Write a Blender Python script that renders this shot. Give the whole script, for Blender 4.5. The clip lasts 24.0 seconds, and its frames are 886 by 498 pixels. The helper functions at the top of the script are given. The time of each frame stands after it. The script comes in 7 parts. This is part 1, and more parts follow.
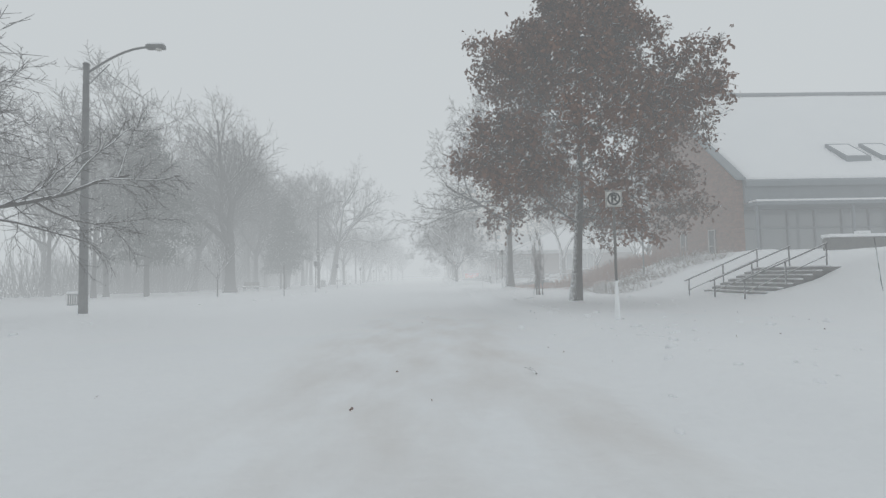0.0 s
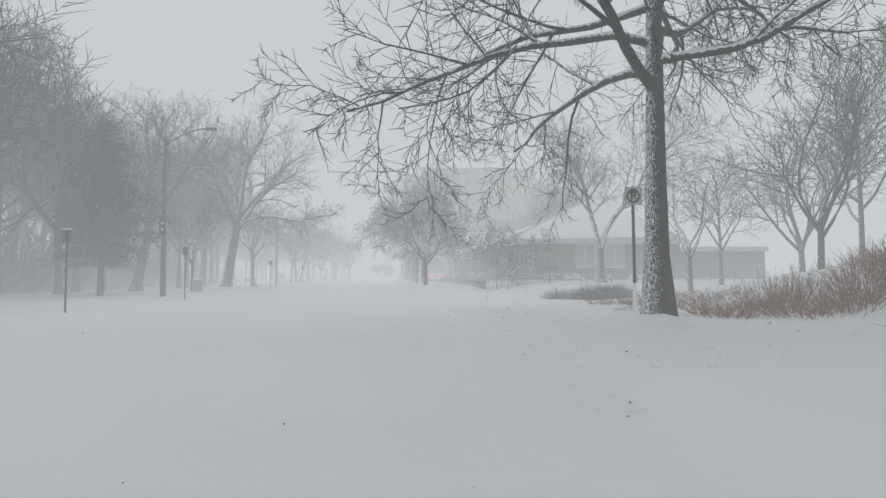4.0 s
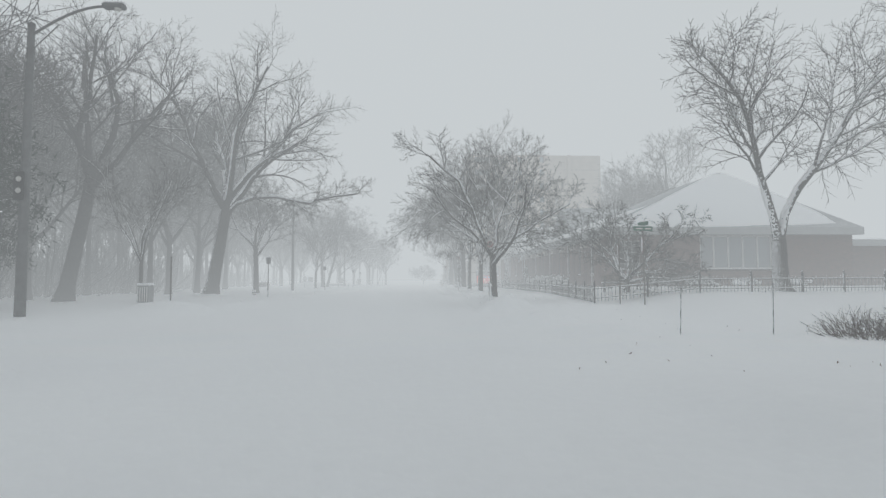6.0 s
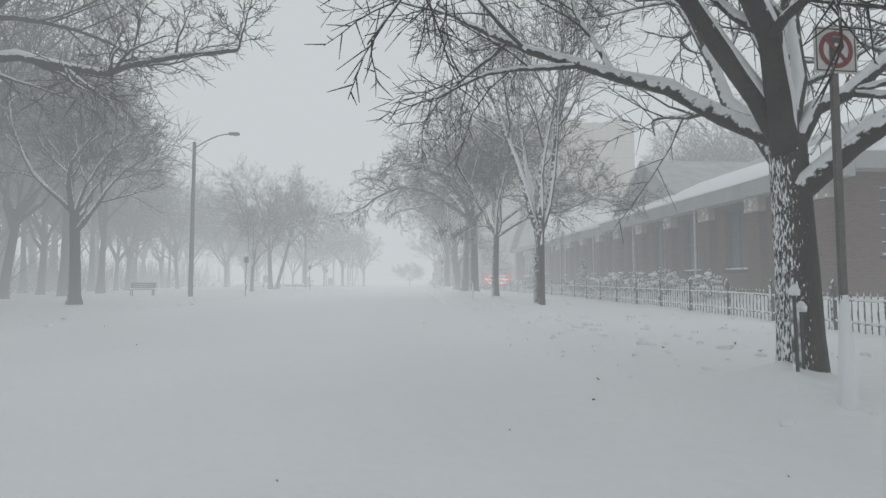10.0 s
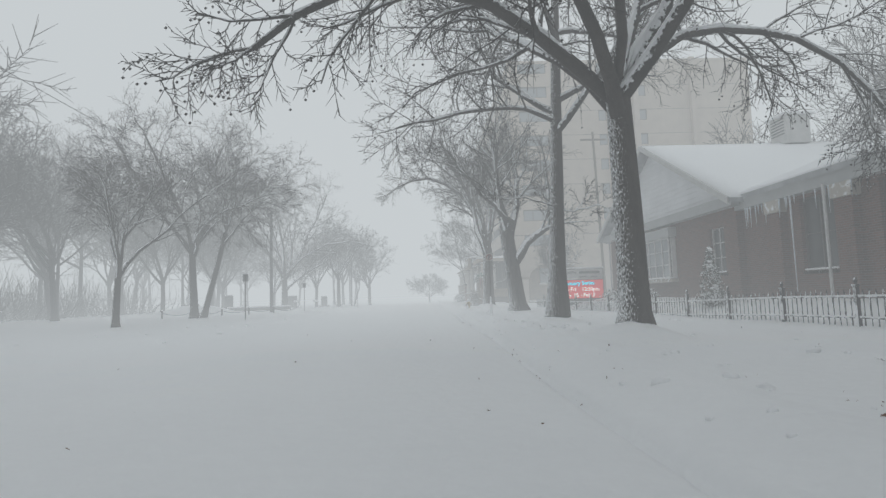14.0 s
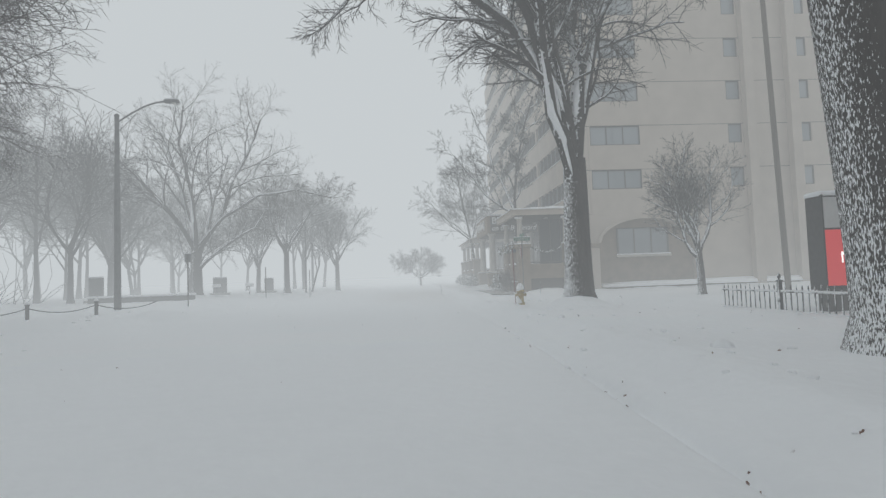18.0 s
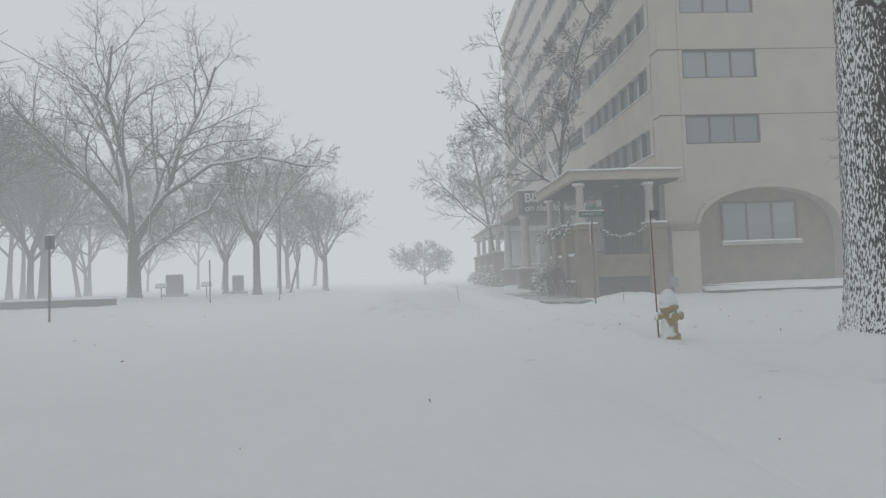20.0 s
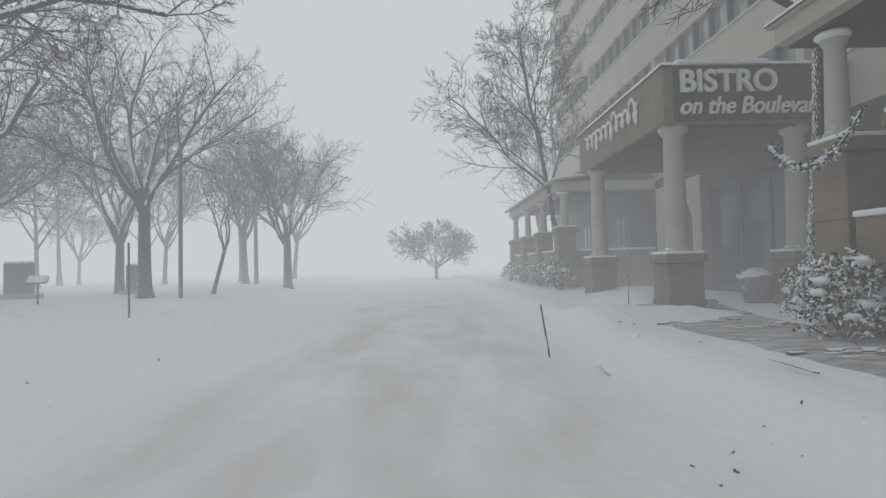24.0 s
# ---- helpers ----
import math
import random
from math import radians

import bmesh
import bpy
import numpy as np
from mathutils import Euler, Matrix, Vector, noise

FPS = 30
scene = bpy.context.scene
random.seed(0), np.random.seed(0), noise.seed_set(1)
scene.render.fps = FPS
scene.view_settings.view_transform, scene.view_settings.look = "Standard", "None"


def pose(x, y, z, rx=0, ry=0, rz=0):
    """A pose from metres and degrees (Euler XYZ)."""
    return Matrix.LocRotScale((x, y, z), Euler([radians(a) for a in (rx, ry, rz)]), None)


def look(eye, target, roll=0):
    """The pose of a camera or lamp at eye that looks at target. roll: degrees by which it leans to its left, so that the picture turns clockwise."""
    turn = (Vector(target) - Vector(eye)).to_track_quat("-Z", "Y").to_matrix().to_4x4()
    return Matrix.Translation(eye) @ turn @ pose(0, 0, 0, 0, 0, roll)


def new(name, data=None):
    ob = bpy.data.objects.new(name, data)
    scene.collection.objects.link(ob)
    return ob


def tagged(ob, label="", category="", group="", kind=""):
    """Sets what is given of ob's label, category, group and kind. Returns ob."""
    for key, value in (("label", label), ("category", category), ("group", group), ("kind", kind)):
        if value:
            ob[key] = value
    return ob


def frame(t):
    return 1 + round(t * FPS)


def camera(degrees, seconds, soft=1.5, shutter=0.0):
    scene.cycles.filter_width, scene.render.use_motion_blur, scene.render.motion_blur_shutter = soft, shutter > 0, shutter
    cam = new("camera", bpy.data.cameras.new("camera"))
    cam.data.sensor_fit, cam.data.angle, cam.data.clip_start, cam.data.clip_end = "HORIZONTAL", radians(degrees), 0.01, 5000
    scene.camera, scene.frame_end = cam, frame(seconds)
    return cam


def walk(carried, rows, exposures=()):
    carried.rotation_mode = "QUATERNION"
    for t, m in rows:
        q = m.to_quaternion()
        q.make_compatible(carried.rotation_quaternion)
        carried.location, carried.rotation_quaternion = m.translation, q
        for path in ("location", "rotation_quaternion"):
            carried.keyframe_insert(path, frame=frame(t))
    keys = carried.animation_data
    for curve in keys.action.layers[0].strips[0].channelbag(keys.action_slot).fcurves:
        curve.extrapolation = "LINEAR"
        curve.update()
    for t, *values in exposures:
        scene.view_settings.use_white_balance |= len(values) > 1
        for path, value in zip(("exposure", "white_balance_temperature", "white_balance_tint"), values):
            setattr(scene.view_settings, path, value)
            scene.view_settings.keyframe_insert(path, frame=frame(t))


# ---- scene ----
cam = camera(78.6, 24.0)
PATH = [
    (0, (0.490, 0.054, 1.334), (0.547, 2.051, 1.436), -1.16),
    (0.5, (0.803, 3.701, 1.344), (1.001, 5.689, 1.452), -1.48),
    (1, (0.962, 7.014, 1.276), (1.207, 8.995, 1.399), -1.48),
    (1.5, (0.845, 10.239, 1.314), (1.106, 12.219, 1.426), -1.68),
    (2, (0.848, 14.240, 1.328), (1.095, 16.222, 1.433), -2.36),
    (2.5, (0.803, 18.572, 1.320), (1.052, 20.553, 1.439), -1.80),
    (3, (0.734, 22.853, 1.305), (1.016, 24.830, 1.420), -1.72),
    (3.5, (0.668, 26.707, 1.321), (0.945, 28.685, 1.415), -0.99),
    (5.5, (0.502, 43.051, 1.344), (0.570, 45.046, 1.464), 0.18),
    (6, (0.389, 47.366, 1.338), (0.477, 49.361, 1.453), -0.21),
    (6.5, (0.517, 51.037, 1.335), (0.609, 53.032, 1.437), -0.22),
    (7, (0.698, 54.139, 1.289), (0.787, 56.134, 1.394), -0.05),
    (7.5, (0.798, 56.860, 1.299), (0.885, 58.855, 1.411), 0.07),
    (8, (0.916, 59.875, 1.319), (0.983, 61.870, 1.441), 0.15),
    (8.5, (0.906, 63.216, 1.315), (0.983, 65.210, 1.444), 0.11),
    (9, (0.888, 66.373, 1.298), (0.973, 68.366, 1.430), 0.18),
    (9.5, (0.706, 69.158, 1.295), (0.821, 71.152, 1.409), 0.68),
    (11.5, (0.468, 81.722, 1.391), (0.683, 83.705, 1.531), -2.30),
    (12, (0.484, 85.215, 1.312), (0.675, 87.200, 1.465), -2.46),
    (12.5, (0.558, 88.716, 1.310), (0.716, 90.703, 1.468), -2.09),
    (13, (0.579, 91.931, 1.332), (0.714, 93.920, 1.496), -1.86),
    (13.5, (0.768, 95.844, 1.272), (0.866, 97.834, 1.442), -1.77),
    (14, (0.953, 99.597, 1.275), (1.022, 101.589, 1.447), -1.83),
    (14.5, (1.042, 103.159, 1.368), (1.081, 105.152, 1.532), -1.80),
    (15, (1.167, 105.673, 1.306), (1.203, 107.668, 1.447), -2.01),
    (15.5, (1.138, 108.733, 1.278), (1.200, 110.728, 1.397), -1.79),
    (16, (0.940, 111.938, 1.196), (1.024, 113.933, 1.318), -1.64),
    (16.5, (0.798, 115.274, 1.277), (0.904, 117.268, 1.394), -1.39),
    (17, (0.777, 118.468, 1.291), (0.900, 120.461, 1.407), -1.40),
    (17.5, (0.751, 121.709, 1.356), (0.876, 123.702, 1.456), -1.70),
    (18, (0.653, 125.283, 1.316), (0.765, 127.278, 1.416), -2.01),
    (18.5, (0.484, 128.319, 1.337), (0.598, 130.313, 1.437), -2.13),
    (20.5, (0.607, 138.927, 1.318), (0.700, 140.923, 1.408), -1.74),
    (21, (0.623, 141.192, 1.320), (0.707, 143.190, 1.436), -1.54),
    (21.5, (0.593, 143.332, 1.309), (0.686, 145.327, 1.410), -1.00),
    (22, (0.490, 145.608, 1.322), (0.606, 147.603, 1.412), -1.46),
    (22.5, (0.479, 147.838, 1.343), (0.589, 149.833, 1.432), -2.06),
    (23, (0.571, 149.871, 1.315), (0.667, 151.867, 1.399), -1.82),
    (23.5, (0.691, 152.113, 1.314), (0.781, 154.110, 1.389), -1.72),
    (24, (0.880, 154.327, 1.322), (0.938, 156.325, 1.382), -1.39),
]
walk(cam, [(t, look(e, a, r)) for t, e, a, r in PATH])

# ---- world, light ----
# colour the haze emits; this glow lights nearly the whole place
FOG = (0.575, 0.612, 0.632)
world = bpy.data.worlds.new("world")
scene.world = world
world.use_nodes = True
wn, wl = world.node_tree.nodes, world.node_tree.links
sky = wn.new("ShaderNodeTexSky")
sky.sky_type, sky.sun_disc = "NISHITA", False
sky.sun_elevation, sky.sun_rotation = radians(28), radians(205)
wn["Background"].inputs["Strength"].default_value = 0.12
wl.new(sky.outputs[0], wn["Background"].inputs["Color"])
# blowing-snow haze: absorbs, and itself glows in place of scattered light; thicker near ground
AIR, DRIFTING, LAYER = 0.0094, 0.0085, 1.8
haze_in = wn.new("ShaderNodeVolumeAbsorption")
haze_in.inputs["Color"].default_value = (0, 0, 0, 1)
haze_glow = wn.new("ShaderNodeEmission")
haze_glow.inputs["Color"].default_value = (*FOG, 1)
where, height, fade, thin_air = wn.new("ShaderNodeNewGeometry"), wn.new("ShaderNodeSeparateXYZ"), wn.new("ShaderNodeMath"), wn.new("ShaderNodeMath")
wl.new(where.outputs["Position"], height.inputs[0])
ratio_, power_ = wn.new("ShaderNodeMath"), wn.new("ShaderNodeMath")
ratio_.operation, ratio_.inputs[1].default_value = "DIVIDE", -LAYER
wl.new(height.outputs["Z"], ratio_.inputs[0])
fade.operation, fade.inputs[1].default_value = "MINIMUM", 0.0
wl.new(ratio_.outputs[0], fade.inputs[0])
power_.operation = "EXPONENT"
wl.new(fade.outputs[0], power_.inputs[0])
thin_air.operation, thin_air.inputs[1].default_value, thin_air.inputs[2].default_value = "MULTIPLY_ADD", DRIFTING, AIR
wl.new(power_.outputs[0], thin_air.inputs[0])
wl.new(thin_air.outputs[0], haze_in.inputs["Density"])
wl.new(thin_air.outputs[0], haze_glow.inputs["Strength"])
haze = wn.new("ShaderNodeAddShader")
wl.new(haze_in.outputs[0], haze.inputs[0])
wl.new(haze_glow.outputs[0], haze.inputs[1])
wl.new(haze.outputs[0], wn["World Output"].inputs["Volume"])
sun = new("sun", bpy.data.lights.new("sun", "SUN"))
sun.data.energy, sun.data.angle, sun.data.color = 0.8, radians(25), (1.0, 0.97, 0.93)
sun.matrix_world = look((-30, -40, 60), (0, 0, 0))


# ---- materials ----
def material(name, colour, rough=0.8, second=None, scale=4.0, fine=40.0, bump=0.02, metal=0.0, snow=0.0, wind=(-0.85, -0.1, 0.0), stretch=(1, 1, 1), flake=5.0, fleck=1.5, drip=1.0):
    """A surface with two scales of variation; snow: how far driven snow clings to its upper and windward sides."""
    m = bpy.data.materials.new(name)
    m.use_nodes = True
    n, l = m.node_tree.nodes, m.node_tree.links
    b = n["Principled BSDF"]
    b.inputs["Roughness"].default_value, b.inputs["Metallic"].default_value = rough, metal
    second = second or tuple(c * 0.75 for c in colour)
    tc, mp = n.new("ShaderNodeTexCoord"), n.new("ShaderNodeMapping")
    mp.inputs["Scale"].default_value = stretch
    l.new(tc.outputs["Object"], mp.inputs[0])
    a, f = n.new("ShaderNodeTexNoise"), n.new("ShaderNodeTexNoise")
    a.inputs["Scale"].default_value, a.inputs["Detail"].default_value = scale, 4
    f.inputs["Scale"].default_value, f.inputs["Detail"].default_value = fine, 2
    l.new(mp.outputs[0], a.inputs["Vector"])
    l.new(mp.outputs[0], f.inputs["Vector"])
    mix = n.new("ShaderNodeMix")
    mix.data_type = "RGBA"
    mix.inputs[6].default_value, mix.inputs[7].default_value = (*colour, 1), (*second, 1)
    half = n.new("ShaderNodeMath")
    half.operation = "MULTIPLY_ADD"
    half.inputs[1].default_value, half.inputs[2].default_value = 0.4, 0.0
    l.new(f.outputs[0], half.inputs[0])
    add = n.new("ShaderNodeMath")
    add.operation = "MULTIPLY_ADD"
    add.use_clamp = True
    add.inputs[1].default_value = 1.6
    l.new(a.outputs[0], add.inputs[0])
    off = n.new("ShaderNodeMath")
    off.operation = "SUBTRACT"
    off.inputs[1].default_value = 0.5
    l.new(half.outputs[0], off.inputs[0])
    l.new(off.outputs[0], add.inputs[2])
    l.new(add.outputs[0], mix.inputs[0])
    colour_out = mix.outputs[2]
    if bump:
        bp = n.new("ShaderNodeBump")
        bp.inputs["Strength"].default_value, bp.inputs["Distance"].default_value = 0.6, bump
        l.new(f.outputs[0], bp.inputs["Height"])
        l.new(bp.outputs[0], b.inputs["Normal"])
    if snow:
        geo, dot, dn = n.new("ShaderNodeNewGeometry"), n.new("ShaderNodeVectorMath"), n.new("ShaderNodeVectorMath")
        dot.operation = dn.operation = "DOT_PRODUCT"
        dot.inputs[1].default_value = (wind[0], wind[1], 0.9)
        l.new(geo.outputs["Normal"], dot.inputs[0])
        sn = n.new("ShaderNodeTexNoise")
        sn.inputs["Scale"].default_value, sn.inputs["Detail"].default_value = flake, 4
        fall = n.new("ShaderNodeMapping")
        fall.inputs["Scale"].default_value = (1, 1, drip)
        l.new(geo.outputs["Position"], fall.inputs[0])
        l.new(fall.outputs[0], sn.inputs["Vector"])
        s1 = n.new("ShaderNodeMath")
        s1.operation = "MULTIPLY_ADD"
        s1.inputs[1].default_value = fleck
        l.new(sn.outputs[0], s1.inputs[0])
        l.new(dot.outputs["Value"], s1.inputs[2])
        s2 = n.new("ShaderNodeMapRange")
        s2.inputs["From Min"].default_value, s2.inputs["From Max"].default_value = 2.0 - snow + (fleck - 1.5) * 0.5, 2.2 - snow + (fleck - 1.5) * 0.5
        l.new(s1.outputs[0], s2.inputs["Value"])
        over = n.new("ShaderNodeMix")
        over.data_type = "RGBA"
        over.inputs[7].default_value = (0.88, 0.89, 0.905, 1)
        l.new(s2.outputs[0], over.inputs[0])
        l.new(colour_out, over.inputs[6])
        colour_out = over.outputs[2]
    l.new(colour_out, b.inputs["Base Color"])
    return m


SNOW = material("snow", (0.90, 0.91, 0.92), 0.75, (0.84, 0.85, 0.865), 0.5, 7.0, 0.035)
BARK = material("bark", (0.028, 0.024, 0.022), 0.9, (0.085, 0.075, 0.068), 4.0, 26.0, 0.05, snow=0.5, stretch=(1, 1, 0.22), flake=62.0, fleck=3.4, drip=0.25, wind=(-0.85, -0.02, 0.0))
LIMB = material("limb_bark", (0.03, 0.026, 0.024), 0.9, (0.075, 0.066, 0.06), 3.0, 26.0, 0.03, snow=0.5, flake=9.0, fleck=2.4, wind=(-0.7, -0.6, 0.0))
BARK_FAR = material("grey_bark", (0.045, 0.042, 0.041), 0.9, (0.085, 0.08, 0.076), 2.0, 14.0, 0.02, snow=0.3)
TWIG = material("twig_bark", (0.028, 0.024, 0.022), 0.9, (0.055, 0.047, 0.043), 3.0, 20.0, 0.0, snow=0.25)
LEAF = material("dry_oak_leaf", (0.085, 0.034, 0.019), 0.75, (0.22, 0.105, 0.06), 2.0, 9.0, 0.0, snow=0.22)
NEEDLE = material("conifer_needles", (0.020, 0.034, 0.024), 0.8, (0.042, 0.060, 0.044), 3.0, 20.0, 0.0, snow=0.42)
EVERGREEN = material("evergreen_leaf", (0.022, 0.036, 0.020), 0.7, (0.05, 0.066, 0.04), 4.0, 30.0, 0.0, snow=0.8)
STEM = material("shrub_stem", (0.055, 0.032, 0.027), 0.85, (0.10, 0.07, 0.06), 4.0, 30.0, 0.0, snow=0.45)
RUST_GRASS = material("rust_grass", (0.27, 0.10, 0.05), 0.85, (0.38, 0.18, 0.10), 2.0, 12.0, 0.0, snow=0.1)
TAN_STEM = material("tan_stems", (0.24, 0.18, 0.135), 0.85, (0.14, 0.10, 0.08), 2.0, 12.0, 0.0, snow=0.75)
STEEL = material("galvanised_steel", (0.19, 0.18, 0.17), 0.55, (0.11, 0.105, 0.10), 5.0, 40.0, 0.0, metal=0.3, snow=0.1)
DARK_STEEL = material("dark_painted_iron", (0.028, 0.028, 0.03), 0.5, (0.05, 0.05, 0.052), 6.0, 50.0, 0.0, snow=0.55)
LAMP_METAL = material("weathered_lamp_metal", (0.17, 0.175, 0.175), 0.6, (0.1, 0.1, 0.1), 3.0, 20.0, 0.0, metal=0.2, snow=0.12)
SIGN_WHITE = material("sign_white", (0.62, 0.61, 0.58), 0.5, (0.5, 0.49, 0.47), 8.0, 60.0, 0.0)
SIGN_BACK = material("sign_aluminium", (0.24, 0.25, 0.25), 0.45, (0.18, 0.18, 0.19), 8.0, 40.0, 0.0, metal=0.5, snow=0.2)
SIGN_RED = material("sign_red", (0.22, 0.018, 0.024), 0.5, (0.15, 0.016, 0.02), 8.0, 60.0, 0.0)
SIGN_BLACK = material("sign_black", (0.025, 0.025, 0.025), 0.5, (0.05, 0.05, 0.05), 8.0, 60.0, 0.0)
BRICK = material("red_brick", (0.29, 0.145, 0.10), 0.85, (0.19, 0.10, 0.075), 1.2, 26.0, 0.01, stretch=(1, 1, 2.6))
BRICK_DARK = material("dark_red_brick", (0.15, 0.055, 0.037), 0.85, (0.083, 0.036, 0.027), 2.5, 26.0, 0.012, stretch=(1, 1, 2.6), snow=0.05)


def bricked(m, mortar=(0.2, 0.16, 0.14), across=0.215, tall=0.075):
    """Lay courses of brick over a material's colour, for walls along either axis."""
    n, l = m.node_tree.nodes, m.node_tree.links
    b = n["Principled BSDF"]
    source = b.inputs["Base Color"].links[0].from_socket
    tc, sep, add, com = n.new("ShaderNodeTexCoord"), n.new("ShaderNodeSeparateXYZ"), n.new("ShaderNodeMath"), n.new("ShaderNodeCombineXYZ")
    l.new(tc.outputs["Object"], sep.inputs[0])
    l.new(sep.outputs["X"], add.inputs[0])
    l.new(sep.outputs["Y"], add.inputs[1])
    l.new(add.outputs[0], com.inputs["X"])
    l.new(sep.outputs["Z"], com.inputs["Y"])
    tex = n.new("ShaderNodeTexBrick")
    tex.inputs["Scale"].default_value = 1.0
    tex.inputs["Brick Width"].default_value, tex.inputs["Row Height"].default_value = across, tall
    tex.inputs["Mortar Size"].default_value = 0.008
    tex.inputs["Color1"].default_value, tex.inputs["Color2"].default_value = (1.15, 1.15, 1.15, 1), (0.75, 0.75, 0.75, 1)
    tex.inputs["Mortar"].default_value = (0.9, 0.95, 1.0, 1)
    l.new(com.outputs[0], tex.inputs["Vector"])
    mul, over = n.new("ShaderNodeMix"), n.new("ShaderNodeMix")
    mul.data_type = over.data_type = "RGBA"
    mul.blend_type = "MULTIPLY"
    mul.inputs[0].default_value = 1.0
    l.new(source, mul.inputs[6])
    l.new(tex.outputs["Color"], mul.inputs[7])
    over.inputs[7].default_value = (*mortar, 1)
    l.new(tex.outputs["Fac"], over.inputs[0])
    l.new(mul.outputs[2], over.inputs[6])
    l.new(over.outputs[2], b.inputs["Base Color"])
    bp = n.new("ShaderNodeBump")
    bp.invert = True
    bp.inputs["Strength"].default_value, bp.inputs["Distance"].default_value = 0.7, 0.008
    l.new(tex.outputs["Fac"], bp.inputs["Height"])
    l.new(bp.outputs[0], b.inputs["Normal"])
    return m


bricked(BRICK)
bricked(BRICK_DARK, (0.13, 0.10, 0.09))
LIMESTONE = material("limestone", (0.48, 0.45, 0.4), 0.8, (0.38, 0.35, 0.31), 2.0, 30.0, 0.004, snow=0.35)
STUCCO = material("cream_stucco", (0.52, 0.455, 0.39), 0.85, (0.43, 0.375, 0.32), 0.7, 22.0, 0.006, snow=0.05)
STUCCO_TAN = material("tan_stucco", (0.285, 0.225, 0.165), 0.85, (0.185, 0.145, 0.108), 1.7, 22.0, 0.006, snow=0.05)
COLUMN = material("painted_column", (0.5, 0.465, 0.42), 0.7, (0.41, 0.38, 0.34), 1.5, 24.0, 0.003, snow=0.12)
FASCIA = material("painted_fascia", (0.44, 0.45, 0.45), 0.7, (0.36, 0.37, 0.37), 1.0, 14.0, 0.0, snow=0.1)
GREY_METAL = material("blue_grey_cladding", (0.22, 0.25, 0.27), 0.6, (0.17, 0.19, 0.21), 0.8, 10.0, 0.0, snow=0.1)
WHITE_TRIM = material("white_trim", (0.62, 0.62, 0.61), 0.6, (0.5, 0.5, 0.49), 2.0, 20.0, 0.0, snow=0.1)
BRONZE = material("dark_bronze_frame", (0.06, 0.055, 0.05), 0.5, (0.09, 0.082, 0.075), 3.0, 20.0, 0.0)
# wall brown darkened to stand in for the shade inside the porches
SHADED_WALL = material("shaded_porch_wall", (0.075, 0.057, 0.042), 0.85, (0.047, 0.037, 0.028), 0.8, 22.0, 0.004)
# soffit brown darkened for porch shade; floor joints and sign board share it
SOFFIT = material("shaded_brown_paint", (0.10, 0.084, 0.07), 0.85, (0.07, 0.059, 0.05), 1.0, 16.0, 0.0)
WOOD = material("weathered_wood", (0.2, 0.165, 0.13), 0.85, (0.11, 0.09, 0.075), 2.0, 30.0, 0.004, snow=0.6, stretch=(1, 0.2, 1))
CONCRETE = material("concrete", (0.33, 0.32, 0.30), 0.9, (0.25, 0.24, 0.23), 1.5, 30.0, 0.004, snow=0.75)
HYDRANT = material("hydrant_yellow", (0.42, 0.31, 0.12), 0.5, (0.3, 0.22, 0.09), 6.0, 40.0, 0.0, snow=0.75)
ICE = material("icicle", (0.7, 0.74, 0.78), 0.15, (0.6, 0.65, 0.7), 4.0, 30.0, 0.0)
DARK_STONE = material("dark_stone", (0.07, 0.07, 0.07), 0.6, (0.11, 0.108, 0.1), 3.0, 30.0, 0.0, snow=0.3)
GREEN_SIGN = material("green_sign", (0.01, 0.12, 0.07), 0.5, (0.015, 0.09, 0.055), 6.0, 40.0, 0.0)
SIDING = material("snow_plastered_siding", (0.80, 0.81, 0.82), 0.8, (0.68, 0.69, 0.70), 0.9, 16.0, 0.004)
SHINGLE = material("snowy_shingle", (0.30, 0.31, 0.32), 0.85, (0.5, 0.51, 0.52), 1.2, 18.0, 0.004)


def glass(name, colour, rough=0.08, shine=0.8):
    m = bpy.data.materials.new(name)
    m.use_nodes = True
    b = m.node_tree.nodes["Principled BSDF"]
    b.inputs["Base Color"].default_value = (*colour, 1)
    b.inputs["Roughness"].default_value = rough
    b.inputs["Specular IOR Level"].default_value = shine
    nz, bp = m.node_tree.nodes.new("ShaderNodeTexNoise"), m.node_tree.nodes.new("ShaderNodeBump")
    nz.inputs["Scale"].default_value = 0.8
    bp.inputs["Strength"].default_value, bp.inputs["Distance"].default_value = 0.2, 0.03
    m.node_tree.links.new(nz.outputs[0], bp.inputs["Height"])
    m.node_tree.links.new(bp.outputs[0], b.inputs["Normal"])
    return m


GLASS = glass("window_glass", (0.028, 0.032, 0.034), 0.1, 0.4)
# base colour lightened to stand in for sky reflected in the panes
GLASS_BLUE = glass("sky_tinted_glass", (0.21, 0.235, 0.25), 0.06, 1.0)


def glowing(name, colour, strength):
    m = bpy.data.materials.new(name)
    m.use_nodes = True
    b = m.node_tree.nodes["Principled BSDF"]
    b.inputs["Base Color"].default_value = (*colour, 1)
    b.inputs["Emission Color"].default_value = (*colour, 1)
    b.inputs["Emission Strength"].default_value = strength
    return m


LETTER_WHITE = material("white_letter", (0.82, 0.82, 0.8), 0.6, (0.7, 0.7, 0.69), 6.0, 40.0, 0.0, snow=0.3)
POLE_WOOD = material("pole_wood", (0.17, 0.14, 0.115), 0.85, (0.1, 0.085, 0.07), 2.0, 30.0, 0.004, stretch=(1, 1, 0.15))
LED_RED = glowing("led_red", (0.62, 0.035, 0.04), 0.42)
LED_WHITE = glowing("led_white", (1.0, 0.96, 0.92), 1.0)
